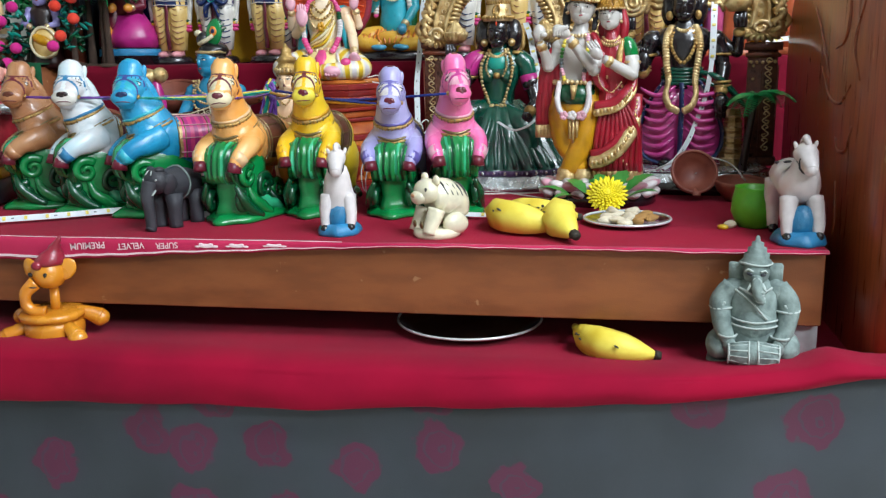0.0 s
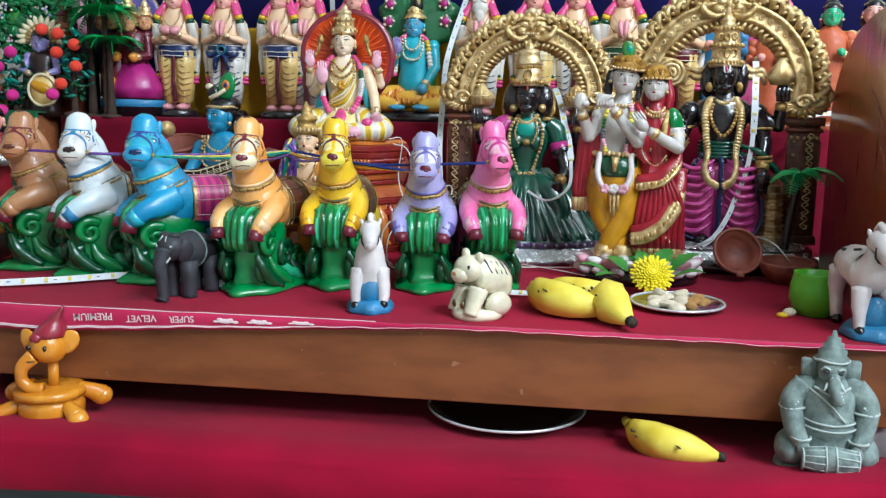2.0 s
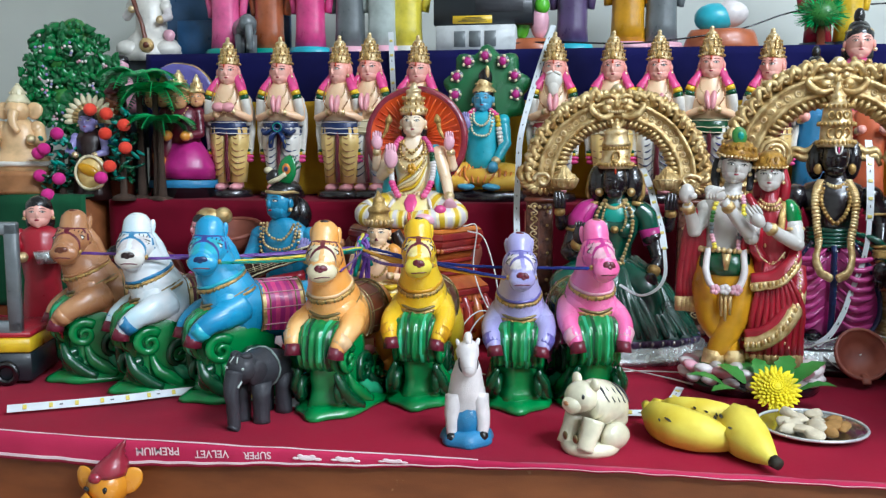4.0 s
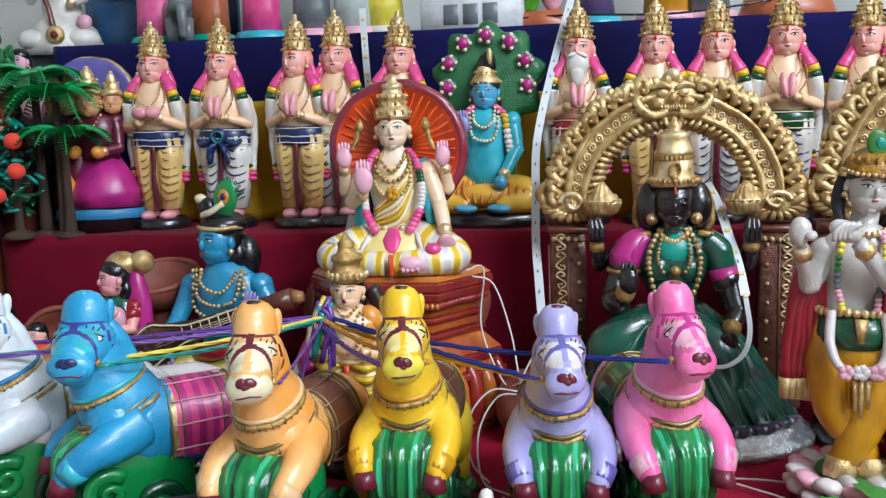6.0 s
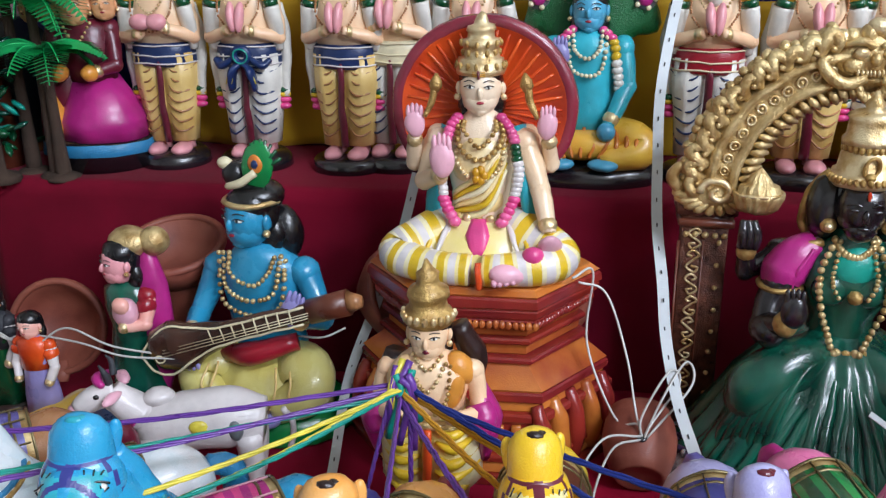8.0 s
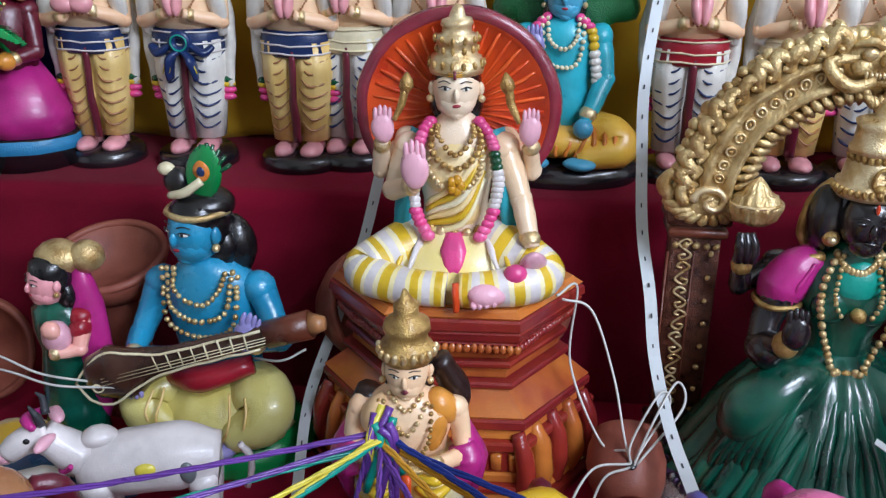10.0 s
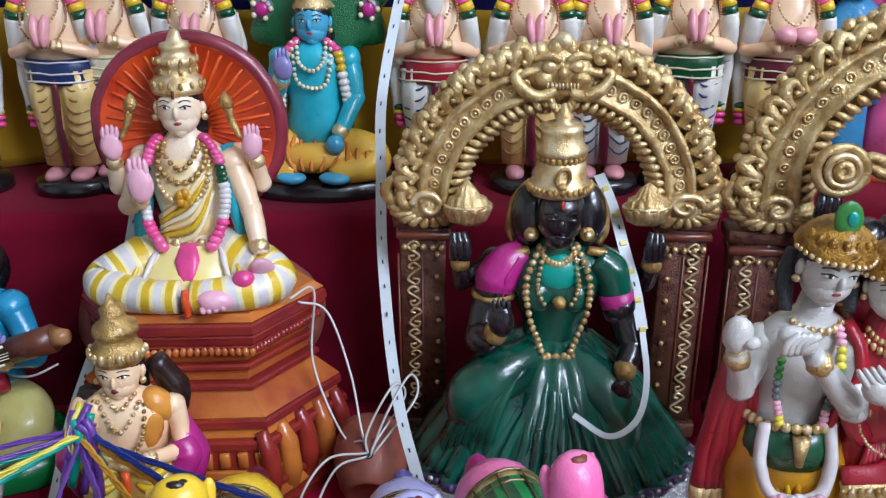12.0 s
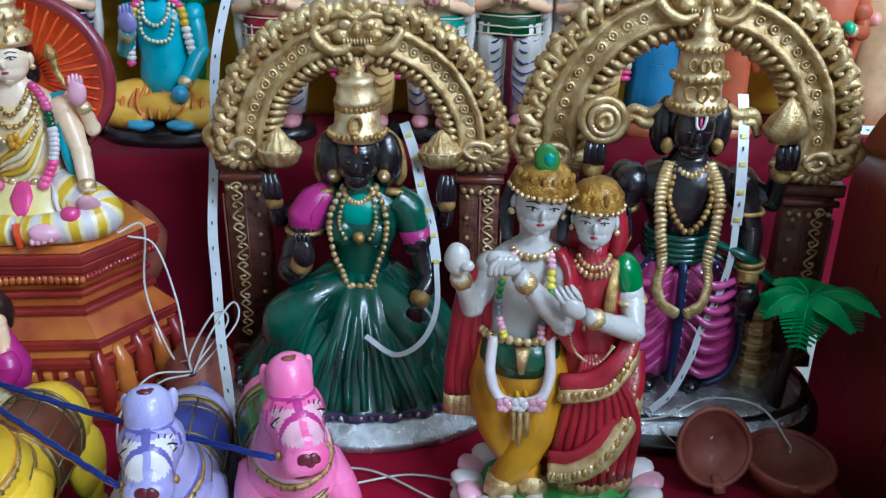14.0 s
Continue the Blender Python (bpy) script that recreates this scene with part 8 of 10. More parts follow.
def tiger_cub(loc, rz):
    g = Fig()
    g.lathe([(0, 2.2, 2.4), (0.4, 2.4, 2.6), (1.0, 2.2, 2.4)], "ivory")
    g.tube([(0, 2.0, 2.0), (0, 1.6, 3.4), (0, 0.2, 4.2), (0, -0.8, 4.2)], [1.7, 2.0, 1.9, 1.6], "ivory", seg=14)
    for s in (-1, 1):
        g.tube([(s * 1.1, -0.8, 3.0), (s * 1.2, -1.4, 1.6), (s * 1.2, -1.8, 0.6)], [0.9, 0.75, 0.75], "ivory")
        g.ell((s * 1.6, 1.2, 1.4), (0.8, 1.5, 1.2), "ivory")
        g.ell((s * 1.15, -0.7, 6.0), (0.5, 0.35, 0.55), "ivory")
        g.ell((s * 0.95, -2.0, 5.1), (0.2, 0.14, 0.22), "black")
        g.ell((s * 0.6, -2.3, 1.5), (0.32, 0.14, 0.4), "copper", seg=8, ring=5)
    g.ell((0, -1.1, 4.8), (1.55, 1.4, 1.35), "ivory")
    g.ell((0, -2.2, 4.3), (0.95, 0.75, 0.75), "ivory")
    g.ell((0, -2.9, 4.5), (0.3, 0.18, 0.2), "tan", seg=8, ring=5)
    for i in range(5):
        y = -0.2 + 0.6 * i
        g.tube([(0.2, y, 6.05 - 0.14 * i), (1.2, y + 0.1, 5.6 - 0.14 * i), (1.9, y + 0.3, 4.6 - 0.14 * i)], [0.05, 0.12, 0.04], "charcoal", seg=5)
    return g.thing("animal_figurine", loc, rz, "glazed cream animal cub figurine with dark stripes", "figurine")


drummer = stone_drummer((0.145, 0.826, LEDGE + 0.002), -6)
drummer.scale = (0.88, 0.95, 0.97)
wooden_toy((-0.565, 0.832, LEDGE + 0.002), 5)
elephant((-0.466, 0.922, SHELF), -14).scale *= 1.08
white_horse((-0.266, 0.898, SHELF), 12, 1.03, "white clay horse figurine rearing on bright blue base", True)
tiger_cub((-0.16, 0.892, SHELF), -46)
white_horse((0.193, 0.888, SHELF), 4, 1.12, "white spotted clay horse figurine standing on blue base", False)


# ---- fruit, flower, plates, lamps ----
def banana(loc, rz, size, label, bend=1.0, roll=0, tilt=0):
    ob = holder("banana", loc, rz, label, "banana", group="ripe bananas", tilt=(tilt, roll))
    pts = [(-4.3, 1.5 * bend, 1.7), (-2.6, 0.4 * bend, 1.7), (0, -0.5 * bend, 1.75), (2.6, 0.2 * bend, 1.5), (4.4, 1.3 * bend, 1.1)]
    g = Fig().tube([Vector(p) * size for p in pts], [0.55 * size, 1.25 * size, 1.65 * size, 1.75 * size, 1.6 * size, 1.1 * size, 0.45 * size], "bananaskin", seg=6, n=7)
    g.hard = set()
    g.part("peel", ob)
    Fig().tube([Vector(pts[-1]) * size, Vector((4.9, 1.7 * bend, 1.0)) * size], [0.5 * size, 0.42 * size], "bananatip", seg=8).part("tip", ob, "blackened tip")
    Fig().tube([Vector(pts[0]) * size, Vector((-5.3, 2.3 * bend, 1.8)) * size], [0.55 * size, 0.38 * size], "bananaskin", seg=8).part("stem", ob)
    for i in range(4):
        x = random.uniform(-2.6, 2.6)
        spot = Fig().ell(Vector((x, -0.5 * bend - 1.35, 2.2 + random.uniform(-0.3, 0.5))) * size, (random.uniform(0.12, 0.4) * size, 0.16, 0.07), "bananatip", rot=(0, 20 * i, 0), seg=7, ring=5)
        spot.part("blemish", ob, "dark bruise mark")
    return ob


banana((-0.083, 0.915, SHELF - 0.001), -40, 1.08, "ripe yellow banana lying beside another on velvet")
banana((-0.034, 0.906, SHELF - 0.001), -84, 1.12, "ripe yellow banana with blackened tip toward board edge", bend=0.6)
banana((-0.06, 0.965, SHELF - 0.001), -14, 0.9, "ripe yellow banana behind two others on velvet", bend=0.8)
banana((0.014, 0.835, LEDGE + 0.001), -32, 0.98, "single yellow banana lying under the board")

# chrysanthemum with leaves
flower = holder("yellow_flower", (0.013, 1.028, SHELF + 0.022), label="bright yellow chrysanthemum head resting on green leaves", category="flower", tilt=(52, 0))
g = Fig()
for layer in range(8):
    n = 26 - 2 * layer
    rad, lift = 2.6 - 0.28 * layer, 0.25 + 0.13 * layer
    for i in range(n):
        a = 360 / n * i + layer * 11 + random.uniform(-4, 4)
        c, s = math.cos(radians(a)), math.sin(radians(a))
        g.ell((c * rad * 0.72, s * rad * 0.72, lift), (rad * 0.36, 0.26, 0.13), "petal", rot=(0, -10 - 9 * layer, a), seg=8, ring=5)
g.part("petals", flower)
flower.scale *= 0.88
Fig().ell((0, 0, 1.0), (0.6, 0.6, 0.4), "petal").part("centre", flower, "deep yellow centre")
Fig().lathe([(-1.2, 0.3, 0.3), (-0.3, 0.7, 0.7), (0.2, 1.5, 1.5)], "leafgreen", seg=14).part("calyx", flower)


def leaf_mesh(length, width, mat="leafgreen"):
    g = Fig()
    vs, fs, n = [], [], 9
    for i in range(n + 1):
        t = i / n
        w = width * math.sin(math.pi * min(1, t * 0.96 + 0.04)) ** 0.75 * (1 + 0.13 * math.sin(t * 26))
        z = 0.5 * length * 0.25 * math.sin(t * 2.6)
        vs += [(-w / 2, t * length, z + 0.12 * w), (0, t * length, z), (w / 2, t * length, z + 0.12 * w)]
    for i in range(n):
        for j in (0, 1):
            fs.append((i * 3 + j, i * 3 + j + 1, i * 3 + j + 4, i * 3 + j + 3))
    return g.raw(vs, fs, mat)


for x, y, rz, tilt, s, zz in ((-0.03, 1.05, 80, 8, 3.8, 0.018), (-0.012, 1.045, 40, 14, 3.8, 0.022), (0.008, 1.05, 10, 30, 3.6, 0.02), (0.022, 1.05, -25, 30, 4.0, 0.022), (0.034, 1.05, -60, 22, 4.4, 0.022), (-0.016, 1.035, 120, 4, 3.6, 0.016), (0.036, 1.04, -95, 8, 3.6, 0.018)):
    leaf_mesh(s, s * 0.5).thing("leaf", (x, y, SHELF + zz), rz, "fresh green leaf tucked under the yellow flower", "leaf", group="green leaves by the flower", tilt=(tilt, 0))


def plate(name, loc, r, label, depth=0.7):
    g = Fig()
    out = [(0.0, r * 0.72, r * 0.72), (0.12, r * 0.78, r * 0.78), (depth, r * 0.99, r * 0.99), (depth + 0.08, r, r), (depth + 0.1, r * 0.98, r * 0.98), (depth - 0.05, r * 0.95, r * 0.95), (0.28, r * 0.78, r * 0.78), (0.22, r * 0.7, r * 0.7), (0.2, 0.2, 0.2)]
    # Ring along the rim whose pale colour paints in the edge's glint.
    g.ring((0, 0, depth + 0.06), r * 0.985, r * 0.985, 0.14, "rimsteel", n=48, seg=6)
    return g.lathe(out, "steel", seg=48).thing(name, loc, 0, label, "plate")


plate("steel_plate", (0.034, 0.972, SHELF), 4.7, "small round steel plate holding dry offerings", 0.6)
for i in range(16):
    a, q = i * 2.4, 0.25 + 0.75 * (i / 15) ** 0.5
    mat = "burnt" if math.cos(a) > 0.3 and i % 3 else "food"
    g = Fig().ell((0, 0, 0.42), (random.uniform(0.8, 1.4), random.uniform(0.5, 0.8), random.uniform(0.34, 0.5)), mat, seg=14, ring=9)
    g.v = [p + noise.noise_vector(p * 1.3 + Vector((i, 0, 0))) * 0.22 for p in g.v]
    g.thing("offering_piece", (0.034 + 0.027 * q * math.cos(a), 0.972 + 0.027 * q * math.sin(a), SHELF + 0.002 + 0.002 * (i % 3)), 47 * i, "pale dried offering piece lying on the steel plate" if mat == "food" else "browned offering piece lying on the steel plate", "food", group="offerings on plate")
plate("steel_plate", (-0.132, 0.925, LEDGE + 0.001), 7.9, "wide steel plate pushed under the board", 1.0)


def clay_lamp(loc, rz, r, tilt, label):
    g = Fig()
    h = r * 0.75
    rings = [(0, r * 0.45, r * 0.45), (0.1, r * 0.55, r * 0.55), (h * 0.5, r * 0.86, r * 0.86), (h * 0.92, r, r), (h, r * 0.98, r * 0.98), (h * 0.96, r * 0.86, r * 0.86), (h * 0.5, r * 0.7, r * 0.7), (h * 0.22, r * 0.42, r * 0.42), (h * 0.2, 0.1, 0.1)]
    g.lathe(rings, "clay", seg=32, flute=2, amp=0.015)
    ob = holder("clay_lamp", loc, rz, label, "oil lamp", group="small clay oil lamps", tilt=tilt)
    g.part("bowl", ob)
    Fig().ring((0, 0, h * 0.97), r * 0.93, r * 0.93, r * 0.075, "clay", n=32, seg=8).part("rim", ob, "rounded worn rim")
    Fig().tube([(0, -r * 0.7, h * 0.78), (0, -r * 0.95, h * 0.98), (0, -r * 1.12, h * 1.02)], [r * 0.1, r * 0.2, r * 0.16], "clay", seg=10, flat=0.5).part("spout", ob, "pinched wick spout")
    return ob


clay_lamp((0.117, 1.152, SHELF + 0.026), 8, 2.9, (62, 0), "brown clay oil lamp tipped on its side")
clay_lamp((0.176, 1.137, SHELF), 0, 3.3, (4, 0), "brown clay oil lamp standing upright and empty")

# small clay pot lying on its side, wires gathered at a hole in its wall
pot = holder("clay_pot", (-0.267, 1.212, SHELF + 0.0172), 0, "small brown clay pot lying over with white wires", "pot", tilt=(-65, 0))
Fig().lathe([(z * 0.85, r * 0.85, r * 0.85) for z, r in ((0.12, 0.1), (0.12, 1.7), (0, 1.85), (0.1, 2.1), (0.9, 2.5), (2.2, 3.0), (3.8, 3.2), (5.2, 3.0), (6.0, 2.6), (6.3, 2.7), (6.3, 2.4), (4, 2.8), (1, 2.2), (0.6, 0.1))], "clay", seg=32, flute=2, amp=0.012).part("body", pot)
# No opening is cut: a black blob paints the darkness inside.
Fig().ell((0, -2.5, 1.8), (0.36, 0.14, 0.36), "black", seg=14, ring=8).part("hole_shade", pot, "black spot standing for the shade inside a hole")
bpy.context.view_layer.update()
clay_lamp((-0.315, 1.335, SHELF + 0.095), -70, 4.2, (70, 0), "brown clay oil lamp leaning against the red step")
clay_lamp((-0.487, 1.335, SHELF + 0.09), 70, 4.2, (70, 0), "brown clay oil lamp leaning against the red step")
clay_lamp((-0.652, 1.325, SHELF + 0.105), 0, 4.4, (15, 0), "brown clay oil lamp standing upright and empty")
clay_lamp((-0.756, 1.315, SHELF + 0.06), 10, 4.2, (75, 0), "brown clay oil lamp leaning against the red step")
Fig().lathe([(0, 2.4, 2.4), (0.5, 2.2, 2.2), (9.4, 1.6, 1.6), (10.4, 2.0, 2.0)], "clay").thing("clay_stand", (-0.652, 1.325, SHELF), 0, "plain brown clay stand under an oil lamp", "stand")

# green broken pot
g = Fig()
g.lathe([(0, 1.5, 1.5), (0.2, 1.8, 1.8), (1.6, 2.4, 2.4), (3.0, 2.3, 2.3), (4.1, 2.05, 2.05), (4.3, 2.1, 2.1), (4.2, 1.85, 1.85), (1.6, 2.15, 2.15), (0.4, 1.4, 1.4), (0.35, 0.1, 0.1)], "limegreen", seg=30, flute=3, amp=0.015)
g.thing("green_cup", (0.165, 0.968, SHELF), 0, "bright green small cup standing on velvet", "cup")
Fig().ell((0, 0, 0.45), (0.7, 0.5, 0.45), "food").thing("offering_piece", (0.139, 0.955, SHELF), 20, "small pale crumb beside the green cup", "food")
Fig().ell((0, 0, 0.3), (0.6, 0.4, 0.3), "yellow").thing("flower_petal", (0.131, 0.948, SHELF), -20, "fallen yellow petal beside the green cup", "petal")


# ---- toy palms ----
def frond(length, droop, mat="plasticgreen"):
    g = Fig()
    spine = [Vector((0, length * t, length * (0.28 * math.sin(2.2 * t) - droop * t * t))) for t in [i / 10 for i in range(11)]]
    g.tube(spine, [0.12, 0.1, 0.05], "plasticgreen", seg=5, n=1)
    for i in range(1, 20):
        t = i / 20
        k = min(int(t * 10), 9)
        p = spine[k].lerp(spine[k + 1], t * 10 - k)
        w = length * 0.4 * math.sin(math.pi * (0.12 + 0.83 * t)) ** 0.8
        for s in (-1, 1):
            q = p + Vector((s * w, 0.22 * length * (1 - t) + 0.25, -0.22 * w))
            d = Vector((0, 0.26, 0))
            g.raw([p - d, p + d, q + Vector((0, 0.1, 0.02)), q - Vector((0, 0.2, 0))], [(0, 1, 2, 3)], mat)
    return g


def palm(loc, h, size, label, n=7, mat="bark", lean=0.0):
    ob = holder("toy_palm_tree", loc, 0, label, "palm tree")
    Fig().tube([(0, 0, 0), (lean * 0.3, 0, h * 0.4), (lean, 0, h)], [0.75, 0.5, 0.4], mat, seg=9).part("trunk", ob, "dark slender trunk")
    Fig().lathe([(0, 1.6, 1.6), (0.3, 1.5, 1.5), (0.6, 0.7, 0.7)], mat, seg=12).part("foot", ob)
    for i in range(n):
        f = frond(size * random.uniform(0.85, 1.1), random.uniform(0.35, 0.75)).part("frond", ob, "green plastic frond")
        f.matrix_basis = pose(lean * 0.01, 0, h * 0.01, random.uniform(-12, 14), 0, 360 / n * i + random.uniform(-14, 14))
    return ob


palm((0.183, 1.195, SHELF), 12.4, 4.4, "toy palm with bright green plastic fronds beside a pillar", 7, "darkbrown", 1.4)
palm((-0.792, 1.385, STEP), 16.0, 5.6, "toy palm with drooping green plastic fronds", 13, "bark")
palm((-0.783, 1.38, STEP), 11.5, 5.0, "shorter toy palm with drooping green plastic fronds", 12, "bark")
palm((-0.822, 1.395, STEP), 18.0, 5.6, "tall toy palm with drooping green plastic fronds", 12, "bark")


# ---- light strips, wires, reins ----
def led_strip(pts, normal, label, first=1.2, lit=True, width=0.8):
    ob = holder("led_strip", (0, 0, 0), 0, label, "light strip")
    Fig().ribbon(pts, width, 0.06, normal, "strip").part("tape", ob)
    path, nv = smooth_path(pts, 24), Vector(normal).normalized()
    gone, k = 0.0, 0
    led = Fig().box((0, 0, 0), (0.46, 0.34, 0.14), "led", bevel=0.04).mesh("led", True)
    # Solder pads; on strips without LEDs these dark bars stand for shadow dashes.
    pad = Fig().box((0, 0, 0), (0.1, 0.32, 0.05), "charcoal", bevel=0.01).mesh("pad_and_shade_dash", True)
    for i in range(1, len(path)):
        gone += (path[i] - path[i - 1]).length
        if gone > first:
            gone, first, k = 0.0, 2.0, k + 1
            t = (path[i] - path[i - 1]).normalized()
            s = t.cross(nv).normalized()
            w = s.cross(t)
            m = Matrix((s, t, w)).transposed().to_4x4()
            for me, name, off in ((led, "led", 0.0), (pad, "pad_and_shade_dash", 0.9)):
                if (name == "pad_and_shade_dash" and k % 2 and lit) or (name == "led" and not lit):
                    continue
                o = new(name, me)
                o.parent = ob
                o.matrix_basis = Matrix.Translation((path[i] + t * off + w * 0.08) * 0.01) @ m
    return ob


led_strip([(-47.3, 152.6, 103.5), (-46.8, 151.5, 97), (-46.2, 150.4, 91)], (0, -1, 0.1), "white light strip hanging over the navy step")
led_strip([(-45.2, 136.0, 80.5), (-46.4, 134.8, 75.5), (-48.0, 131.5, 70.5), (-49.6, 128.0, 65.5), (-49.0, 121, 62.2), (-48.0, 114, 61.6)], (0, -1, 0.25), "white light strip running down beside red pedestal", lit=False)
led_strip([(-22.4, 149, 103.6), (-24.4, 144, 96), (-26.0, 138, 88), (-26.1, 135.0, 82.4), (-26.0, 132.1, 78.3), (-25.6, 128.4, 75.2), (-25.2, 126.4, 71.6), (-24.4, 122.6, 68.6), (-23.2, 118.4, 66.4), (-22.0, 113.6, 64.2), (-20.6, 110.6, 62.4)], (-0.1, -1, 0.25), "white light strip hanging down beside the gilded arch", lit=False)
led_strip([(-20.6, 111, 62.0), (-19.2, 106, 61.9), (-17.0, 101.5, 61.9), (-13.6, 98.4, 61.9), (-9.6, 99.4, 61.9), (-8.0, 104, 61.9), (-7.0, 108, 61.9)], (0, -0.5, 1), "white light strip curling round a green base")
led_strip([(-10.2, 130.6, 83.6), (-9.4, 128.8, 81.7), (-8.8, 127.0, 79.3), (-8.1, 125.8, 76.8), (-7.7, 124.4, 74.3)], (0.1, -1, 0.15), "white light strip hanging in front of black figure")
led_strip([(-7.7, 124.4, 74.3), (-7.7, 122.0, 71.6), (-8.8, 119.4, 70.2), (-10.8, 118.4, 69.6), (-13.0, 119.4, 70.6)], (0.0, -0.45, 0.9), "narrow end of a light strip curling over green skirt", first=99, width=0.42)
led_strip([(14.9, 126.0, 87.2), (14.8, 124.8, 85.5), (14.7, 123.9, 83.8), (14.6, 122.8, 80.4), (14.5, 122.4, 78.2)], (0, -1, 0.1), "white light strip hanging in front of black figure")
led_strip([(14.5, 122.4, 78.2), (14.2, 121.6, 76.0), (13.6, 121.3, 73.0), (12.6, 121.2, 70.0), (11.7, 120.2, 68.0), (10.2, 119.0, 65.8), (8.6, 118.4, 64.6)], (0.35, -1, 0.3), "white light strip trailing over pink skirt", lit=False, width=0.62)
led_strip([(-70.0, 89.2, 62.0), (-62, 93.6, 62.0), (-54.4, 98.4, 62.0), (-47.5, 96.6, 62.0), (-43.5, 95.6, 62.0)], (0, -0.75, 0.6), "white light strip lying along the velvet")
led_strip([(22.5, 131, 80.3), (27, 137.6, 80.8), (33, 139, 80.6)], (0, -0.9, 0.5), "white light strip lying on the red step")


def wire(pts, label="thin white electric wire looping between lamps", r=0.09, mat="wire"):
    return Fig().tube(pts, r, mat, seg=6, n=8).thing("wire", (0, 0, 0), 0, label, "wire", group="thin white wires" if mat == "wire" else "")


wire([(-32.0, 125, 76.5), (-30.6, 127, 76.2), (-30.8, 126, 71), (-28.6, 123.5, 66.5), (-27.0, 122.2, 66.8), (-26.8, 121.7, 65.7)])
wire([(-31.6, 126, 75.8), (-29.6, 126, 75), (-28.0, 124.5, 71), (-27.2, 122.6, 67.6), (-26.6, 121.7, 65.7)])
wire([(-26.6, 121.7, 65.7), (-26.8, 122.2, 67.4), (-25.0, 124, 70.2), (-24.2, 124.5, 69.0), (-26.2, 122.1, 66.8), (-26.6, 121.6, 65.6)])
wire([(-26.7, 121.7, 65.7), (-25.4, 123, 68.6), (-23.8, 125, 70.5), (-23.4, 124, 69.2), (-26.4, 121.8, 66.0)])
wire([(-26.8, 121.7, 66.2), (-29.4, 120, 66.8), (-31.0, 117, 65.2), (-30.6, 115, 62.4), (-28.8, 112, 61.8)])
wire([(-26.8, 121.6, 66.0), (-28.8, 119.4, 66.4), (-30.0, 115.5, 64.6), (-29.4, 112.5, 61.8), (-27, 110, 61.7)])
wire([(-22.0, 114, 62.0), (-16, 113, 61.9), (-10, 114.5, 61.8), (-5.8, 113, 62.2)])
wire([(-21.0, 112, 62.0), (-14, 115.2, 61.9), (-8.5, 112, 61.9), (-5.6, 109, 62.0)])
wire([(5.6, 118.5, 63.5), (9, 116.4, 65.4), (12.5, 117.4, 66.3), (16.5, 117.5, 65.5), (18.3, 115.5, 63.6), (17.6, 113.6, 64.2)])
wire([(8.2, 118.6, 64.4), (11.2, 116.2, 62.4), (14, 116.6, 65.0), (12.2, 115, 64.4)])
wire([(-81, 125.5, 71), (-78, 125, 69.2), (-74.5, 124, 68.6), (-71.5, 124.5, 70.2), (-67, 123.5, 69.4), (-61.5, 123.5, 68.9)])
wire([(-80.5, 125.3, 70.6), (-77, 124.6, 68.8), (-74.0, 124.4, 69.4), (-70, 124, 69.2), (-66, 123, 68.9), (-61.5, 123.2, 68.9)])
wire([(-53.0, 126.5, 69.8), (-50.5, 125.0, 70.6), (-49.0, 126, 71.0)])
wire([(-46, 166, 101.2), (-36, 158, 101.6), (-24, 156, 102.0), (-10, 155.5, 101.6), (4, 157, 103.4), (14, 160, 106.5), (30, 164, 108)], "thin black electric cable trailing across the navy step", 0.13, "black")


def rein(a, b, mat, label, sag=0.4, r=0.125):
    a, b = Vector(a), Vector(b)
    m = (a + b) / 2 - Vector((0, 0, sag))
    g = Fig()
    path = smooth_path([a, m, b], 12)
    for k in range(3):
        pts = []
        for i, p in enumerate(path):
            ang = i * 1.1 + k * 2.094
            pts.append(p + Vector((0.08 * math.cos(ang), 0.08 * math.sin(ang), 0.08 * math.sin(ang + 1))))
        g.tube(pts, r * 0.72, mat, seg=5, n=1)
    return g.thing("rein_cord", (0, 0, 0), 0, label, "cord", group="woollen reins of the horse team")


KNOT = (-41.0, 110.6, 75.0)
# each horse's place, its turn, and the turn of its head
TEAM = {"tan": (-69.2, 104.0, -50, 62), "white": (-60.5, 101.2, -47, 62), "blue": (-51.9, 99.5, -50, 62), "orange": (-40.4, 97.2, -10, 24), "yellow": (-32.8, 102.0, 0, 13), "lilac": (-23.2, 102.5, 4, 7), "pink": (-16.4, 103.5, 15, 6)}


def bit(name, side):
    x, y, rz, turn = TEAM[name]
    v = pose(0, 0, 0, 0, 0, rz) @ Vector((0, -2.0, 0)) + pose(0, 0, 0, 0, 0, rz + turn) @ Vector((side * 1.55, -2.3, 0))
    return (x + v.x, y + v.y, 61.3 + (14.0 if name != "lilac" else 13.0))


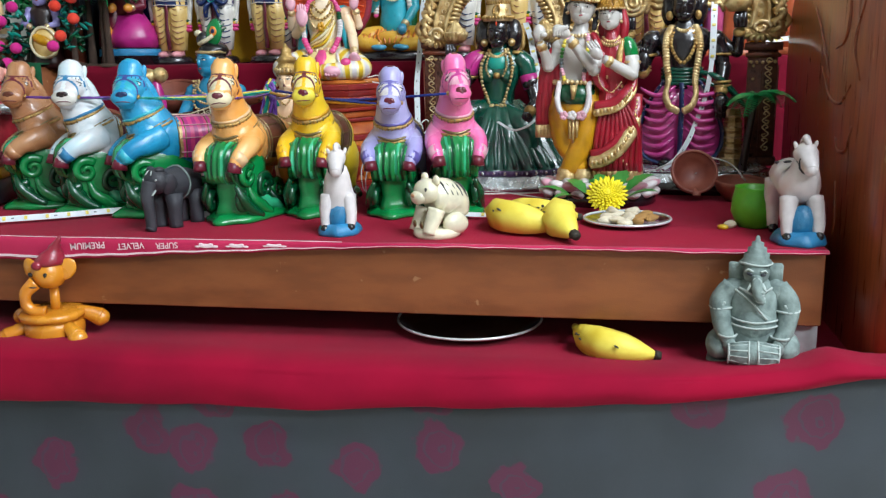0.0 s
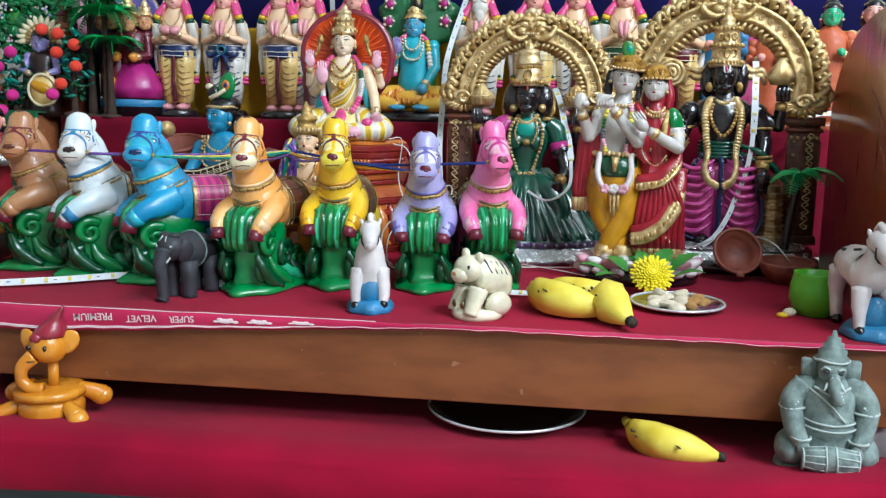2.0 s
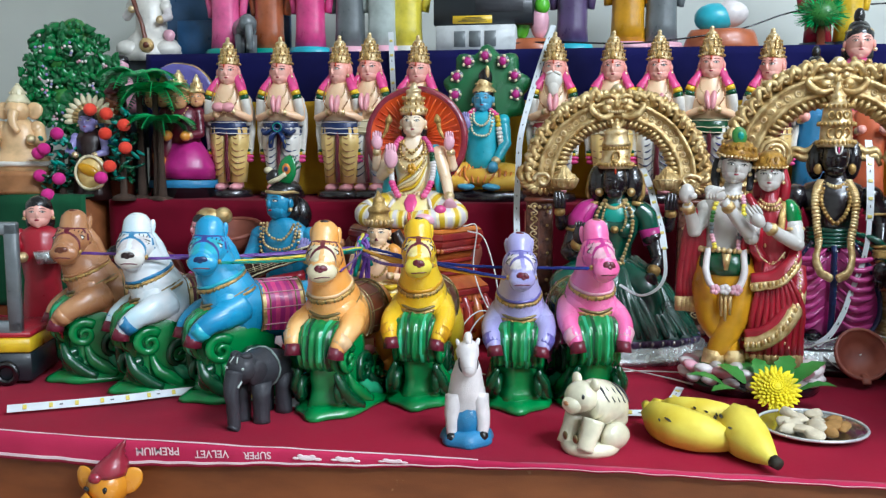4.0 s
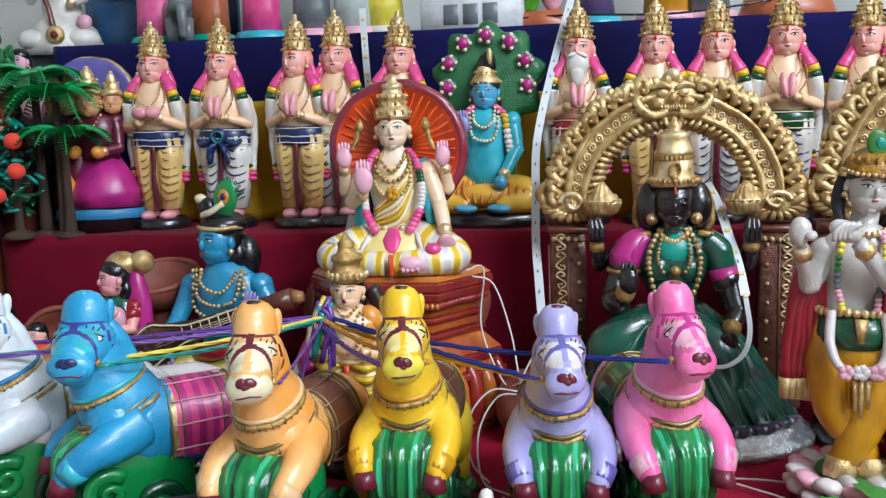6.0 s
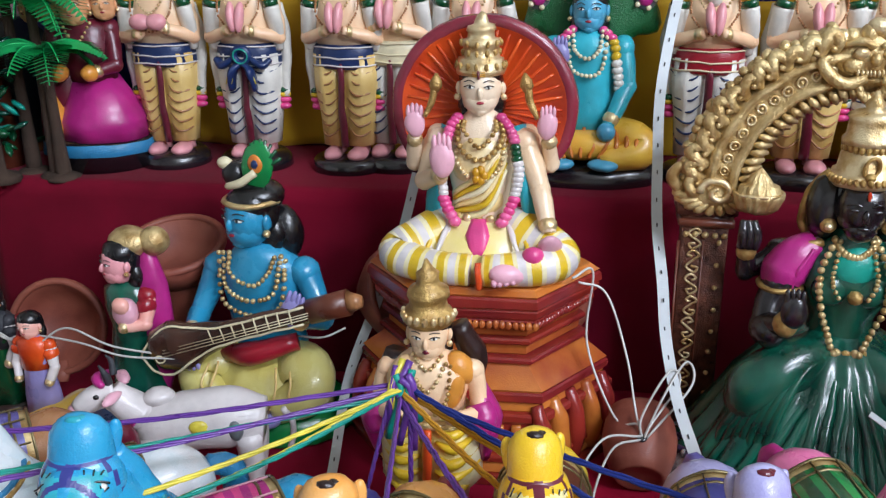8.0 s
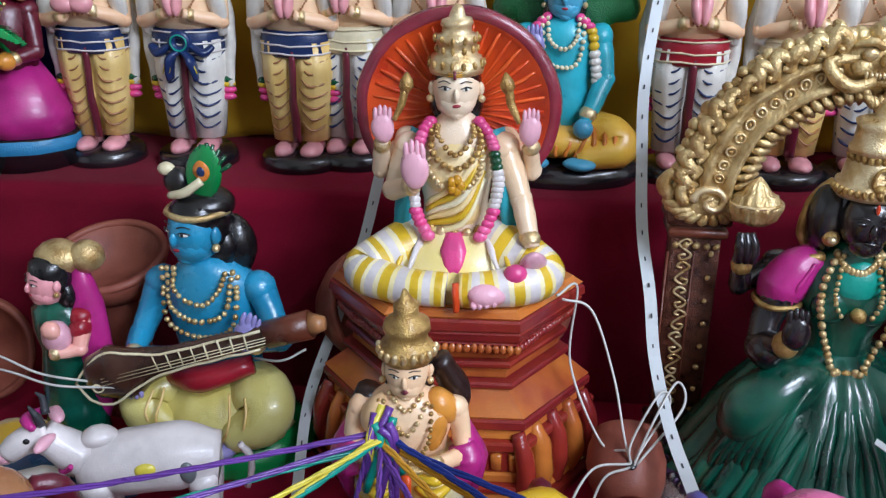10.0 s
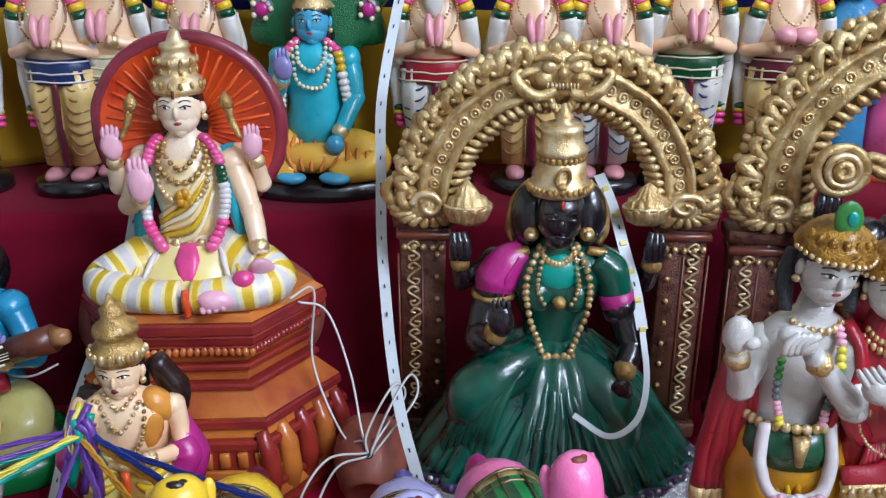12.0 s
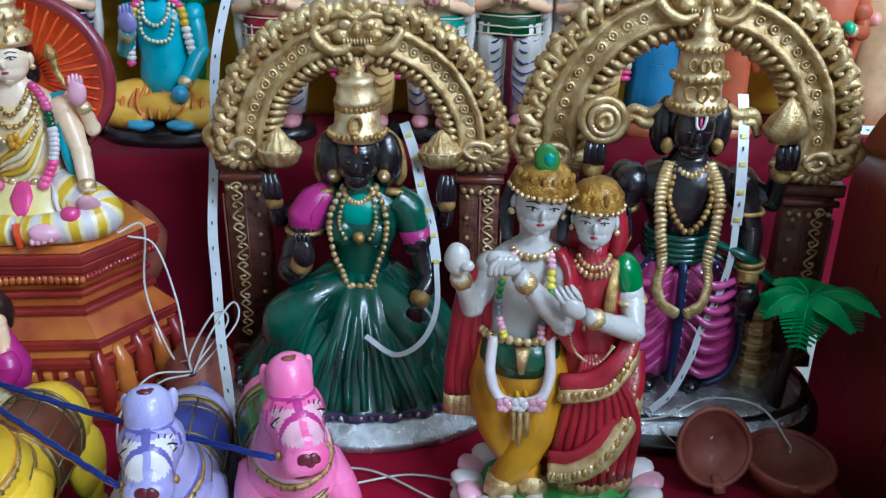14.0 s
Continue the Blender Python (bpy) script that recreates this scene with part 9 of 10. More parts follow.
for name, side, mat, colour in (("tan", 1, "purple", "purple"), ("white", 1, "purple", "purple"), ("white", -1, "teal", "teal green"), ("blue", 1, "teal", "teal green"), ("blue", -1, "lemon", "yellow"), ("blue", 1, "lemon", "yellow"),
                                ("orange", 1, "purple", "purple"), ("yellow", -1, "purple", "purple"), ("yellow", 1, "mustardcord", "golden yellow"),
                                ("lilac", -1, "mustardcord", "golden yellow"), ("lilac", -1, "bluecord", "dark blue"), ("pink", -1, "bluecord", "dark blue")):
    if mat not in MAT:
        MAT[mat] = woven(mat, {"mustardcord": "E3A93A", "bluecord": "2E3F94"}[mat], {"mustardcord": "C88A22", "bluecord": "1E2A6C"}[mat])
    off = Vector((random.uniform(-0.5, 0.5), random.uniform(-0.3, 0.3), random.uniform(-0.3, 0.5)))
    rein(Vector(KNOT) + off, bit(name, side), mat, colour + " woollen rein cord stretched from knot to horse", random.uniform(0.1, 0.7))
knot = holder("cord_knot", (0, 0, 0), 0, "bundled knot of purple, teal and yellow cords", "cord")
for i in range(7):
    a = i * 0.9
    Fig().tube([Vector(KNOT) + Vector((0.5 * math.cos(a), 0.5 * math.sin(a), 1.4 + 0.4 * math.sin(i))), Vector(KNOT) + Vector((0.7 * math.cos(a + 1), -0.6, 0.2)), Vector(KNOT) + Vector((1.0 * math.cos(a), -0.5 + 0.3 * math.sin(a), -1.6 - 0.3 * i))], 0.24, ("teal", "purple", "lemon", "purple", "teal", "purple", "purple")[i], seg=6).part("strand", knot)
for i in (0, 3):
    rein((KNOT[0] + 0.4 * i - 0.8, 110.2, 74.6), (KNOT[0] - 2.6 + 1.1 * i, 107.5 + 0.2 * i, 66.5 - 0.6 * (i % 2)), "purple", "purple woollen cord end hanging from the knot", 0.1)

# ---- small figures behind the horses ----
g = Fig()
g.lathe([(0, 2.6, 2.2), (3, 2.3, 2.0), (7, 1.9, 1.7), (9, 1.6, 1.4), (10.4, 2.0, 1.5), (12, 1.9, 1.3), (12.8, 0.8, 0.8)], "emerald", flute=8, amp=0.03)
g.ell((1.8, 0.7, 9), (1.4, 1.2, 6.5), "magenta")
g.ell((0.8, -1.6, 10.6), (1.1, 0.9, 1.3), "palepink")
g.ell((0.9, -2.2, 11.4), (0.7, 0.6, 0.7), "face")
arm(g, (1.9, -0.2, 11.6), (2.2, -1.2, 9.6), (0.6, -2.4, 9.6), 0.6, "face", "red")
head(g, (0, -0.4, 14.3), 1.5, "pinkskin", yaw=-30)
g.ell((0.4, 0.6, 15.6), (1.7, 1.6, 1.3), "gold")
g.ell((2.4, 0.9, 15.8), (1.2, 1.1, 1.2), "gold")
g.thing("woman_figurine", (-0.667, 1.262, SHELF), -8, "clay figure in purple sari holding a small child doll", "figurine")

for x, y, z, skirt, top, s in ((-0.745, 1.245, 0.0, "lilac", "redorange", 1.0), (-0.79, 1.26, 0.0, "deepgreen", "charcoal", 1.15)):
    g = Fig()
    g.lathe([(0, 1.8, 1.6), (0.6, 1.9, 1.7), (1.0, 1.4, 1.3)], "darkbrown")
    g.lathe([(0.8, 1.5, 1.3), (3, 1.4, 1.2), (5.4, 1.1, 1.0), (6.0, 1.3, 1.0), (7.6, 1.4, 1.0), (8.2, 0.6, 0.6)], skirt, flute=7, amp=0.04)
    g.lathe([(5.4, 1.25, 1.1), (7.6, 1.5, 1.1), (8.1, 0.8, 0.7)], top)
    for sd in (-1, 1):
        arm(g, (sd * 1.4, 0, 7.4), (sd * 1.8, -0.3, 5.6), (sd * 1.4, -0.9, 4.2), 0.45, "rosewhite", top)
    head(g, (0, -0.2, 9.0), 0.95, "face" if top != "charcoal" else "darkbrown")
    g.tube([(-1.0, 0.3, 9.6), (-1.2, 0.4, 8), (-1.3, 0.3, 6.4)], [0.5, 0.6, 0.3], "red" if top != "charcoal" else "deepgreen", seg=8)
    g.thing("small_figurine", (x, y, SHELF + z), -5, "small painted clay figure in " + ("orange blouse" if top != "charcoal" else "dark green dress"), "figurine", scale=s)


def cow(loc, rz, size, mat, label, lift):
    """Small clay cow; lift is how far its belly stands off the cloth."""
    g = Fig()
    z = lift
    g.tube([(-3.6, 0, 2.4 + z), (-1, 0, 2.5 + z), (2, 0, 2.6 + z), (4.2, 0, 2.4 + z)], [1.3, 1.9, 2.0, 1.5], mat, seg=14)
    g.ell((-2.2, 0, 4.3 + z), (1.0, 0.8, 0.7), mat)
    for x in (-2.6, 3.2):
        for s in (-1, 1):
            if lift > 1:
                g.tube([(x, s * 1.0, 2.0 + z), (x + 0.2, s * 1.15, 1.4), (x, s * 1.15, 0.3)], [1.0, 0.6, 0.55], mat, seg=10)
                g.ell((x, s * 1.15, 0.35), (0.6, 0.6, 0.35), "charcoal")
            else:
                g.tube([(x, s * 1.3, 2.0), (x - 0.6, s * 1.8, 1.0), (x - 1.8, s * 1.7, 0.5)], [0.9, 0.7, 0.45], mat)
    g.tube([(-3.2, 0, 3.0 + z), (-4.6, 0, 4.2 + z), (-5.2, 0, 4.8 + z)], [1.3, 1.0, 0.9], mat, seg=12)
    g.tube([(-4.9, 0, 5.0 + z), (-6.0, -0.4, 4.7 + z), (-7.0, -0.7, 4.1 + z)], [1.05, 0.85, 0.62], mat, seg=12)
    g.ell((-7.1, -0.7, 4.05 + z), (0.6, 0.62, 0.5), "palepink")
    for s in (-1, 1):
        g.ell((-4.7, s * 1.4, 5.1 + z), (0.4, 0.9, 0.35), "palepink", rot=(0, 0, s * 25))
        g.tube([(-5.0, s * 0.5, 5.8 + z), (-5.1, s * 0.8, 6.6 + z), (-5.4, s * 0.7, 7.0 + z)], [0.25, 0.18, 0.06], "charcoal", seg=6)
        g.ell((-5.7, s * 0.8 - 0.3, 5.1 + z), 0.17, "black")
        g.ell((0.4, s * 1.75, 3.0 + z), (0.6, 0.3, 0.5), "lemon")
        g.ell((2.6, s * 1.8, 2.6 + z), (0.5, 0.3, 0.7), "gray")
    g.tube([(-5.3, -0.9, 5.8 + z), (-5.8, -0.2, 6.0 + z), (-5.3, 0.9, 5.8 + z)], [0.2, 0.35, 0.2], "magenta", seg=6)
    g.tube([(5.4, 0, 3.0 + z), (5.9, 0.3, 1.8 + z), (5.5, 0.6, 0.6 + z * 0.6)], 0.22, mat, seg=6)
    g.beads([(-3.6, -1.4, 3.4 + z), (-4.4, -0.6, 2.6 + z), (-4.4, 0.6, 2.6 + z), (-3.6, 1.4, 3.4 + z)], 0.24, "magenta")
    return g.thing("cow_figurine", loc, rz, label, "figurine", group="white clay cows", scale=size)


cow((-0.578, 1.18, SHELF), 14, 1.12, "rosewhite", "white clay cow standing behind the horses", 2.6)
cow((-0.565, 1.095, SHELF), 8, 0.8, "rosewhite", "smaller white clay calf lying beside a cow", 0.0)
cow((-0.66, 1.17, SHELF), 25, 0.7, "white", "small white clay calf standing among the figures", 2.2)
sheet(lambda u, v: (-76 + 15 * u, 125 - 9 * v, 62.0 + 2.6 * math.sin(u * 3.1) * (1 - v * 0.5) + 0.6 * wave(u * 5, v * 5)), 20, 12, 0.2, "yellowcloth").thing("cloth_scrap", (0, 0, 0), label="crumpled mustard yellow cloth scrap on the velvet", category="cloth")
Fig().box((-65, 121, 63.2), (9, 4, 3.0), "pane", rot=(0, 0, 20)).thing("blue_block", (0, 0, 0), label="small blue painted block lying behind the horses", category="block")

# doll with basket and the toy cart at the far end
g = Fig()
g.lathe([(0, 2.6, 2.4), (4, 2.4, 2.2), (9, 2.0, 1.8), (12, 2.3, 1.8), (14.6, 2.5, 1.7), (15.4, 1.0, 1.0)], "red", flute=8, amp=0.03)
for s in (-1, 1):
    arm(g, (s * 2.4, 0, 14.2), (s * 3.0, -1.2, 11.6), (s * 1.4, -2.8, 12.0), 0.8, "face", "red")
g.lathe([(11.2, 1.2, 1.0, 1.2, -3.2), (12.6, 1.7, 1.4, 1.2, -3.2)], "silver", seg=14)
head(g, (0, -0.4, 17.0), 1.6, "face")
g.thing("woman_figurine", (-0.822, 1.14, SHELF), 25, "clay doll in red dress carrying a silver basket", "figurine")
cart = holder("toy_cart", (-0.815, 1.02, SHELF), 14, "toy cart with grey-blue window frame and yellow bed", "toy cart")
Fig().box((0, 0, 2.0), (13, 9, 3.0), "box_dark").part("bed", cart, "dark lower bed")
Fig().box((0, 0, 4.3), (13, 9, 1.5), "yellow").part("deck", cart, "yellow deck")
Fig().box((0.5, 0, 5.4), (12, 8.6, 0.6), "red").part("deck_stripe", cart, "red painted stripe")
for x in (-5.5, 4.9):
    Fig().box((x, -3.8, 11.4), (1.3, 1.0, 11.4), "gray").part("window_post", cart)
for z in (6.2, 16.6):
    Fig().box((-0.3, -3.8, z), (11.7, 1.0, 1.3), "gray").part("window_rail", cart)
for s in (-1, 1):
    for x in (-4, 4):
        Fig().ring((x, s * 4.7, 1.4), 1.0, 1.0, 0.38, "black", axis="y", n=16).part("wheel", cart)

# ---- far end of the middle step ----
# flowering green tree block
tree = holder("clay_tree", (-0.965, 1.47, STEP), 8, "green clay tree with clustered white blossoms", "model tree")
Fig().lathe([(0, 3.8, 3.0), (0.7, 4.0, 3.2), (1.4, 2.5, 2.0), (7, 1.8, 1.6), (12, 2.3, 1.8)], "bark", flute=5, amp=0.08).part("trunk", tree)
g = Fig()
for i in range(60):
    a, q = random.uniform(0, 6.28), random.random() ** 0.5
    g.ell((7.2 * q * math.cos(a), random.uniform(-1.6, 1.2), 18.2 + 7.8 * q * math.sin(a)), (random.uniform(1.2, 2.2), 1.3, random.uniform(1.1, 2.0)), ("mossgreen", "green", "leafgreen", "mossgreen")[i % 4], rot=(20 * (i % 3), 40 * i, 0), seg=8, ring=6)
for i in range(520):
    a, q = random.uniform(0, 6.28), random.random() ** 0.5
    p = Vector((7.9 * q * math.cos(a), -1.8 - 0.9 * random.random(), 18.2 + 8.4 * q * math.sin(a)))
    g.ell(p, (0.9, 0.14, 0.42), ("mossgreen", "mossgreen", "green")[i % 3], rot=(random.uniform(-40, 40), random.uniform(0, 180), random.uniform(-40, 40)), seg=6, ring=4)
g.part("crown", tree, "dense green modelled leaves")
for i in range(9):
    a = radians(40 * i + 10)
    q = 0.55 if i % 3 else 0.9
    cx, cz = 7.2 * q * math.cos(a), 18.4 + 7.6 * q * math.sin(a)
    g = Fig()
    for k in range(9):
        g.ell((cx + random.gauss(0, 0.6), -2.5 + random.uniform(-0.5, 0.3), cz + random.gauss(0, 0.8)), 0.24, ("rosewhite", "white", "palepink", "lilac")[k % 4], seg=7, ring=5)
    g.part("blossom", tree, "cluster of pale blossoms")


def pompom_bush(loc, h, balls, mat, label, spread):
    ob = holder("pompom_plant", loc, 0, label, "artificial plant")
    g = Fig()
    g.lathe([(0, 1.8, 1.8), (0.6, 1.6, 1.6), (1.0, 0.5, 0.5), (h * 0.8, 0.35, 0.35)], "bark", seg=10)
    g.part("trunk", ob)
    leaves = Fig()
    for i in range(70):
        a, z = random.uniform(0, 6.28), random.uniform(h * 0.2, h)
        r = random.uniform(0.5, spread)
        leaves.ell((r * math.cos(a), r * math.sin(a), z), (1.0, 0.4, 0.25), ("emerald", "deepgreen", "teal")[i % 3], rot=(random.uniform(-40, 40), random.uniform(-50, 50), random.uniform(0, 180)), seg=6, ring=4)
    leaves.part("leaves", ob)
    for bx, by, bz in balls:
        Fig().ell((bx, by, bz), (0.95, 0.9, 0.9), mat, seg=14, ring=9).part("pompom", ob, "round bright pompom")
    return ob


MAT["coral"] = woven("coral", "FA5A48", "E0402E", stitch=2400, rough=0.9)
MAT["fuchsia"] = woven("fuchsia", "E23A96", "C22A7C", stitch=2400, rough=0.9)
pompom_bush((-0.835, 1.365, STEP), 13, [(-1.0, -2.2, 12.4), (-1.2, -2.4, 9.6), (1.6, -2.2, 10.8), (1.8, -2.4, 7.6), (-0.6, -2.6, 5.0), (-3.6, -2.0, 13.0)], "coral", "dark leafy plant with coral red pompoms", 2.6)
pompom_bush((-0.925, 1.355, STEP), 9, [(-2.2, -2.2, 6.8), (-1.2, -2.4, 7.4), (-2.0, -2.4, 3.6), (1.0, -2.5, 3.2), (-0.8, -2.6, 0.9), (0.6, -1.8, 9.6), (7.8, -3.0, 3.4)], "fuchsia", "dark leafy plant with pink pompoms", 2.8)

g = Fig()
g.lathe([(0, 2.8, 2.2), (1, 2.6, 2.2), (4, 2.2, 1.9), (7, 1.7, 1.5), (9, 2.1, 1.5), (10.2, 0.9, 0.9)], "darkbrown", flute=6, amp=0.04)
g.ell((0.8, -1.8, 4.0), (2.2, 1.2, 2.6), "ochre")
g.ell((0.6, -2.8, 4.4), (1.7, 0.6, 0.8), "mustard", rot=(0, 25, 0))
g.ring((0.8, -2.6, 4.0), 2.1, 2.4, 0.25, "cream", axis="y", n=20)
head(g, (0, -0.6, 11.3), 1.4, "lilac")
for i in range(13):
    a = radians(-10 + 200 * i / 12)
    g.ell((2.9 * math.cos(a), 0.3, 11.8 + 2.6 * math.sin(a)), (1.0, 0.35, 0.4), "cream", rot=(0, -math.degrees(a), 0), seg=8, ring=5)
    g.tube([(1.2 * math.cos(a), 0.2, 11.6 + 1.2 * math.sin(a)), (2.4 * math.cos(a), 0.2, 11.8 + 2.2 * math.sin(a))], 0.3, "gold", seg=6)
for s in (-1, 1):
    arm(g, (s * 2.0, -0.2, 9), (s * 2.6, -1.2, 7), (s * 1.2, -2.4, 6.4), 0.6, "lilac")
g.thing("figurine", (-0.888, 1.37, STEP), 10, "dark clay figure with pale sunburst headdress", "figurine")

g = Fig()
g.lathe([(0, 2.4, 2.2), (5, 2.1, 1.9), (9, 2.2, 1.8), (11.4, 2.0, 1.6), (12.2, 0.9, 0.9)], "brown")
g.tube([(-2, -1, 11), (0, -1.8, 8.6), (2, -1.2, 6.6)], [0.5, 0.7, 0.5], "turqbase", seg=8)
head(g, (0, -0.4, 13.9), 1.6, "terracotta", hair="brown", yaw=-45)
g.ell((0, 0.3, 16.0), (1.2, 1.1, 1.3), "brown")
g.lathe([(15.4, 1.5, 1.4), (15.8, 1.6, 1.5), (16.2, 1.3, 1.3)], "maroon", seg=14)
g.thing("sage_figurine", (-0.868, 1.41, STEP), 0, "brown clay hermit figure with topknot", "figurine")


def seated_peach(loc, rz, label):
    g = Fig()
    g.lathe([(0, 5.6, 4.2), (0.6, 5.8, 4.4), (2.0, 5.0, 3.8), (2.6, 5.6, 4.2), (3.4, 5.4, 4.0)], "tan", square=0.8)
    g.lathe([(3.4, 4.4, 3.2), (5.4, 4.2, 3.1), (6.4, 2.8, 2.2), (8.5, 2.8, 2.2), (10, 2.4, 1.8), (11, 1.2, 1.2)], "peach")
    g.ring((0, 0, 4.4), 4.6, 3.4, 0.4, "white", n=24)
    for s in (-1, 1):
        arm(g, (s * 2.5, 0, 9.6), (s * 3.4, -1, 7.6), (s * 2.2, -2.8, 8.0), 0.9, "peach")
        g.ell((s * 2.2, 0.2, 12.2), (1.2, 0.4, 1.3), "peach")
    g.ell((0, -0.4, 12.2), (1.7, 1.6, 1.7), "peach")
    g.tube([(0, -1.8, 12), (0, -2.6, 10.4), (0.8, -2.8, 9)], [0.8, 0.6, 0.4], "peach", seg=10)
    crown(g, 13.2, 1.6, 3.0, tiers=2, mat="cream")
    return g.thing("seated_figurine", loc, rz, label, "figurine")


seated_peach((-1.0, 1.37, STEP + 0.008), 14, "pale peach clay seated figurine on a tan base")

# ---- right end of the middle step ----
def robed(loc, rz, robe, skin, label, h=1.0, hair="black", base="terracotta"):
    g = Fig()
    g.lathe([(0, 3.4, 2.6), (0.5, 3.6, 2.8), (1.4, 3.2, 2.5)], base)
    g.lathe([(1.2, 2.6, 2.0), (4, 2.4, 1.9), (9, 2.3, 1.8), (12, 2.7, 1.9), (14.4, 2.9, 1.8), (15.4, 1.6, 1.3), (16.2, 0.9, 0.9)], robe, flute=7, amp=0.03)
    for s in (-1, 1):
        arm(g, (s * 2.8, 0, 14.2), (s * 3.4, -0.9, 11.2), (s * 1.6, -2.6, 11.8), 0.85, robe, robe)
        g.ell((s * 1.5, -2.8, 12.0), 0.7, skin)
        g.tube([(s * 2.2, 0.8, 15), (s * 3.2, 1.0, 12), (s * 2.8, 0.8, 7)], [0.8, 1.0, 0.6], robe, seg=8)
    head(g, (0, -0.4, 17.7), 1.6, skin, hair=hair)
    g.ell((0, 0.2, 19.2), (1.2, 1.2, 1.1), hair)
    g.ell((0, 0.2, 20.6), (0.6, 0.6, 0.9), hair)
    g.ring((0, 0, 19.0), 1.3, 1.3, 0.2, "gold" if hair == "black" else hair, n=16)
    return g.thing("standing_figurine", loc, rz, label, "figurine", scale=h)


robed((0.283, 1.44, STEP), -10, "orangestat", "mint", "orange robed clay figurine with pale green face", 0.92)
robed((0.19, 1.475, STEP), -6, "hotpink", "face", "tall clay figurine with black topknot in pink robe", 1.24)
robed((0.132, 1.455, STEP), -4, "turqbase", "face", "clay figurine in bright blue robe behind the arch", 1.0)
robed((0.205, 1.455, STEP), -8, "orangestat", "face", "clay figurine in orange robe behind the arch", 0.86)
robed((0.345, 1.46, STEP), -12, "peach", "face", "pale peach robed clay figurine on the step", 0.95)
robed((0.395, 1.43, STEP), -14, "terracotta", "face", "rust robed clay figurine on the step", 0.85)

# ---- top step ----
def robed_top(x, y, robe, base, label, h=1.0, rz=0):
    ob = robed((x, y, TOP), rz, robe, "face", label, h, "black", base)
    return ob


g = Fig()
g.lathe([(0, 5.0, 3.8), (1.6, 5.0, 3.8), (3.4, 4.2, 3.2), (5, 2.6, 2.2), (8, 2.4, 1.9), (10.4, 2.5, 1.7), (11.4, 1.0, 1.0)], "white", flute=7, amp=0.04)
for s in (-1, 1):
    g.ell((s * 3.0, -1.4, 2.0), (2.4, 2.2, 1.6), "white")
    arm(g, (s * 2.4, 0, 10), (s * 3.4, -1.2, 7.4), (s * 2.0, -2.8, 6.6 if s > 0 else 8.6), 0.8, "rosewhite", "white")
g.ell((3.6, -2.2, 4.2), (1.0, 0.8, 1.0), "palepink")
g.tube([(-2.4, -2.4, 11), (-0.6, -3.2, 6), (0.2, -3.6, 2.8)], [0.4, 0.35, 0.4], "brown", seg=8)
g.ell((0.3, -3.8, 2.4), (1.2, 0.6, 1.2), "gold")
g.ell((0.3, -4.3, 2.4), (0.5, 0.3, 0.5), "brown")
head(g, (0, -0.4, 12.7), 1.5, "rosewhite")
g.ell((0, 0.8, 12.2), (1.9, 1.0, 2.4), "white")
g.thing("seated_musician_figurine", (-0.905, 1.60, TOP - 0.004), 12, "white clay seated figurine with long-necked instrument", "figurine")
Fig().box((-90, 163, 93), (14, 12, 14.6), "box_dark").thing("display_box", (0, 0, 0), label="dark box carrying the white seated figurine", category="box")
g = Fig()
g.lathe([(0, 2.2, 2.0), (2.5, 2.6, 2.2), (5, 1.6, 1.5), (6.5, 0.8, 0.8)], "palepink")
head(g, (0, -0.3, 7.4), 1.3, "palepink")
g.thing("figurine", (-0.905, 1.50, STEP + 0.13), 0, "small pink clay figurine by the flowering tree", "figurine")
Fig().box((-90.5, 150, 84.8), (5, 5, 12.6), "box_dark").thing("display_block", (0, 0, 0), label="dark block carrying a small pink figurine", category="block")

for x, y, robe, base, h in ((-0.765, 1.585, "hotpink", "teal", 0.95), (-0.695, 1.60, "terracotta", "teal", 1.0), (-0.62, 1.585, "pink", "turq", 1.0), (-0.555, 1.59, "gray", "palepink", 1.0), (-0.50, 1.585, "stonelight", "palepink", 1.0), (-0.462, 1.595, "lemon", "white", 1.0),
                            (-0.20, 1.60, "purplebase", "turq", 1.0), (-0.115, 1.59, "mustard", "palepink", 1.05), (-0.065, 1.595, "gray", "palepink", 1.0), (0.165, 1.60, "red", "box_dark", 0.8), (0.208, 1.60, "yellow", "box_dark", 0.85)):
    robed_top(x, y, robe, base, {"hotpink": "pink robed clay figurine on teal base", "terracotta": "rust coloured clay figurine on teal base", "pink": "pink clay figurine with flared turquoise base", "gray": "grey and pale clay figurine on the top step", "stonelight": "pale stone coloured clay figurine on top step", "lemon": "clay figurine in lemon yellow cloth on top step", "purplebase": "purple and turquoise clay figurine on top step", "mustard": "golden yellow robed clay figurine on top step", "red": "red robed clay figurine on top step", "yellow": "yellow robed clay figurine on top step"}[robe], h)
g = Fig()
g.tube([(0, -2, 4), (0, 1, 4.4), (0, 3, 4)], [1.6, 2.0, 1.7], "gray", seg=12)
for x in (-1, 1):
    for y in (-1.4, 2.4):
        g.lathe([(0, 0.7, 0.7, x, y), (3.4, 0.8, 0.8, x, y)], "gray", seg=10)
g.ell((0, -3.2, 5), (1.5, 1.3, 1.5), "gray")
g.tube([(0, -4.2, 4.6), (0, -4.8, 2.6), (0, -4.6, 0.8)], [0.7, 0.55, 0.45], "gray", seg=10)
g.thing("elephant_figurine", (-0.728, 1.575, TOP), 30, "grey clay elephant standing on the top step", "figurine")
Fig().box((0, 0, 3.4), (11.5, 1.0, 6.8), "pane").thing("blue_backdrop", (-0.815, 1.64, TOP), 6, "plain blue board leaning behind clay figurines", "board")
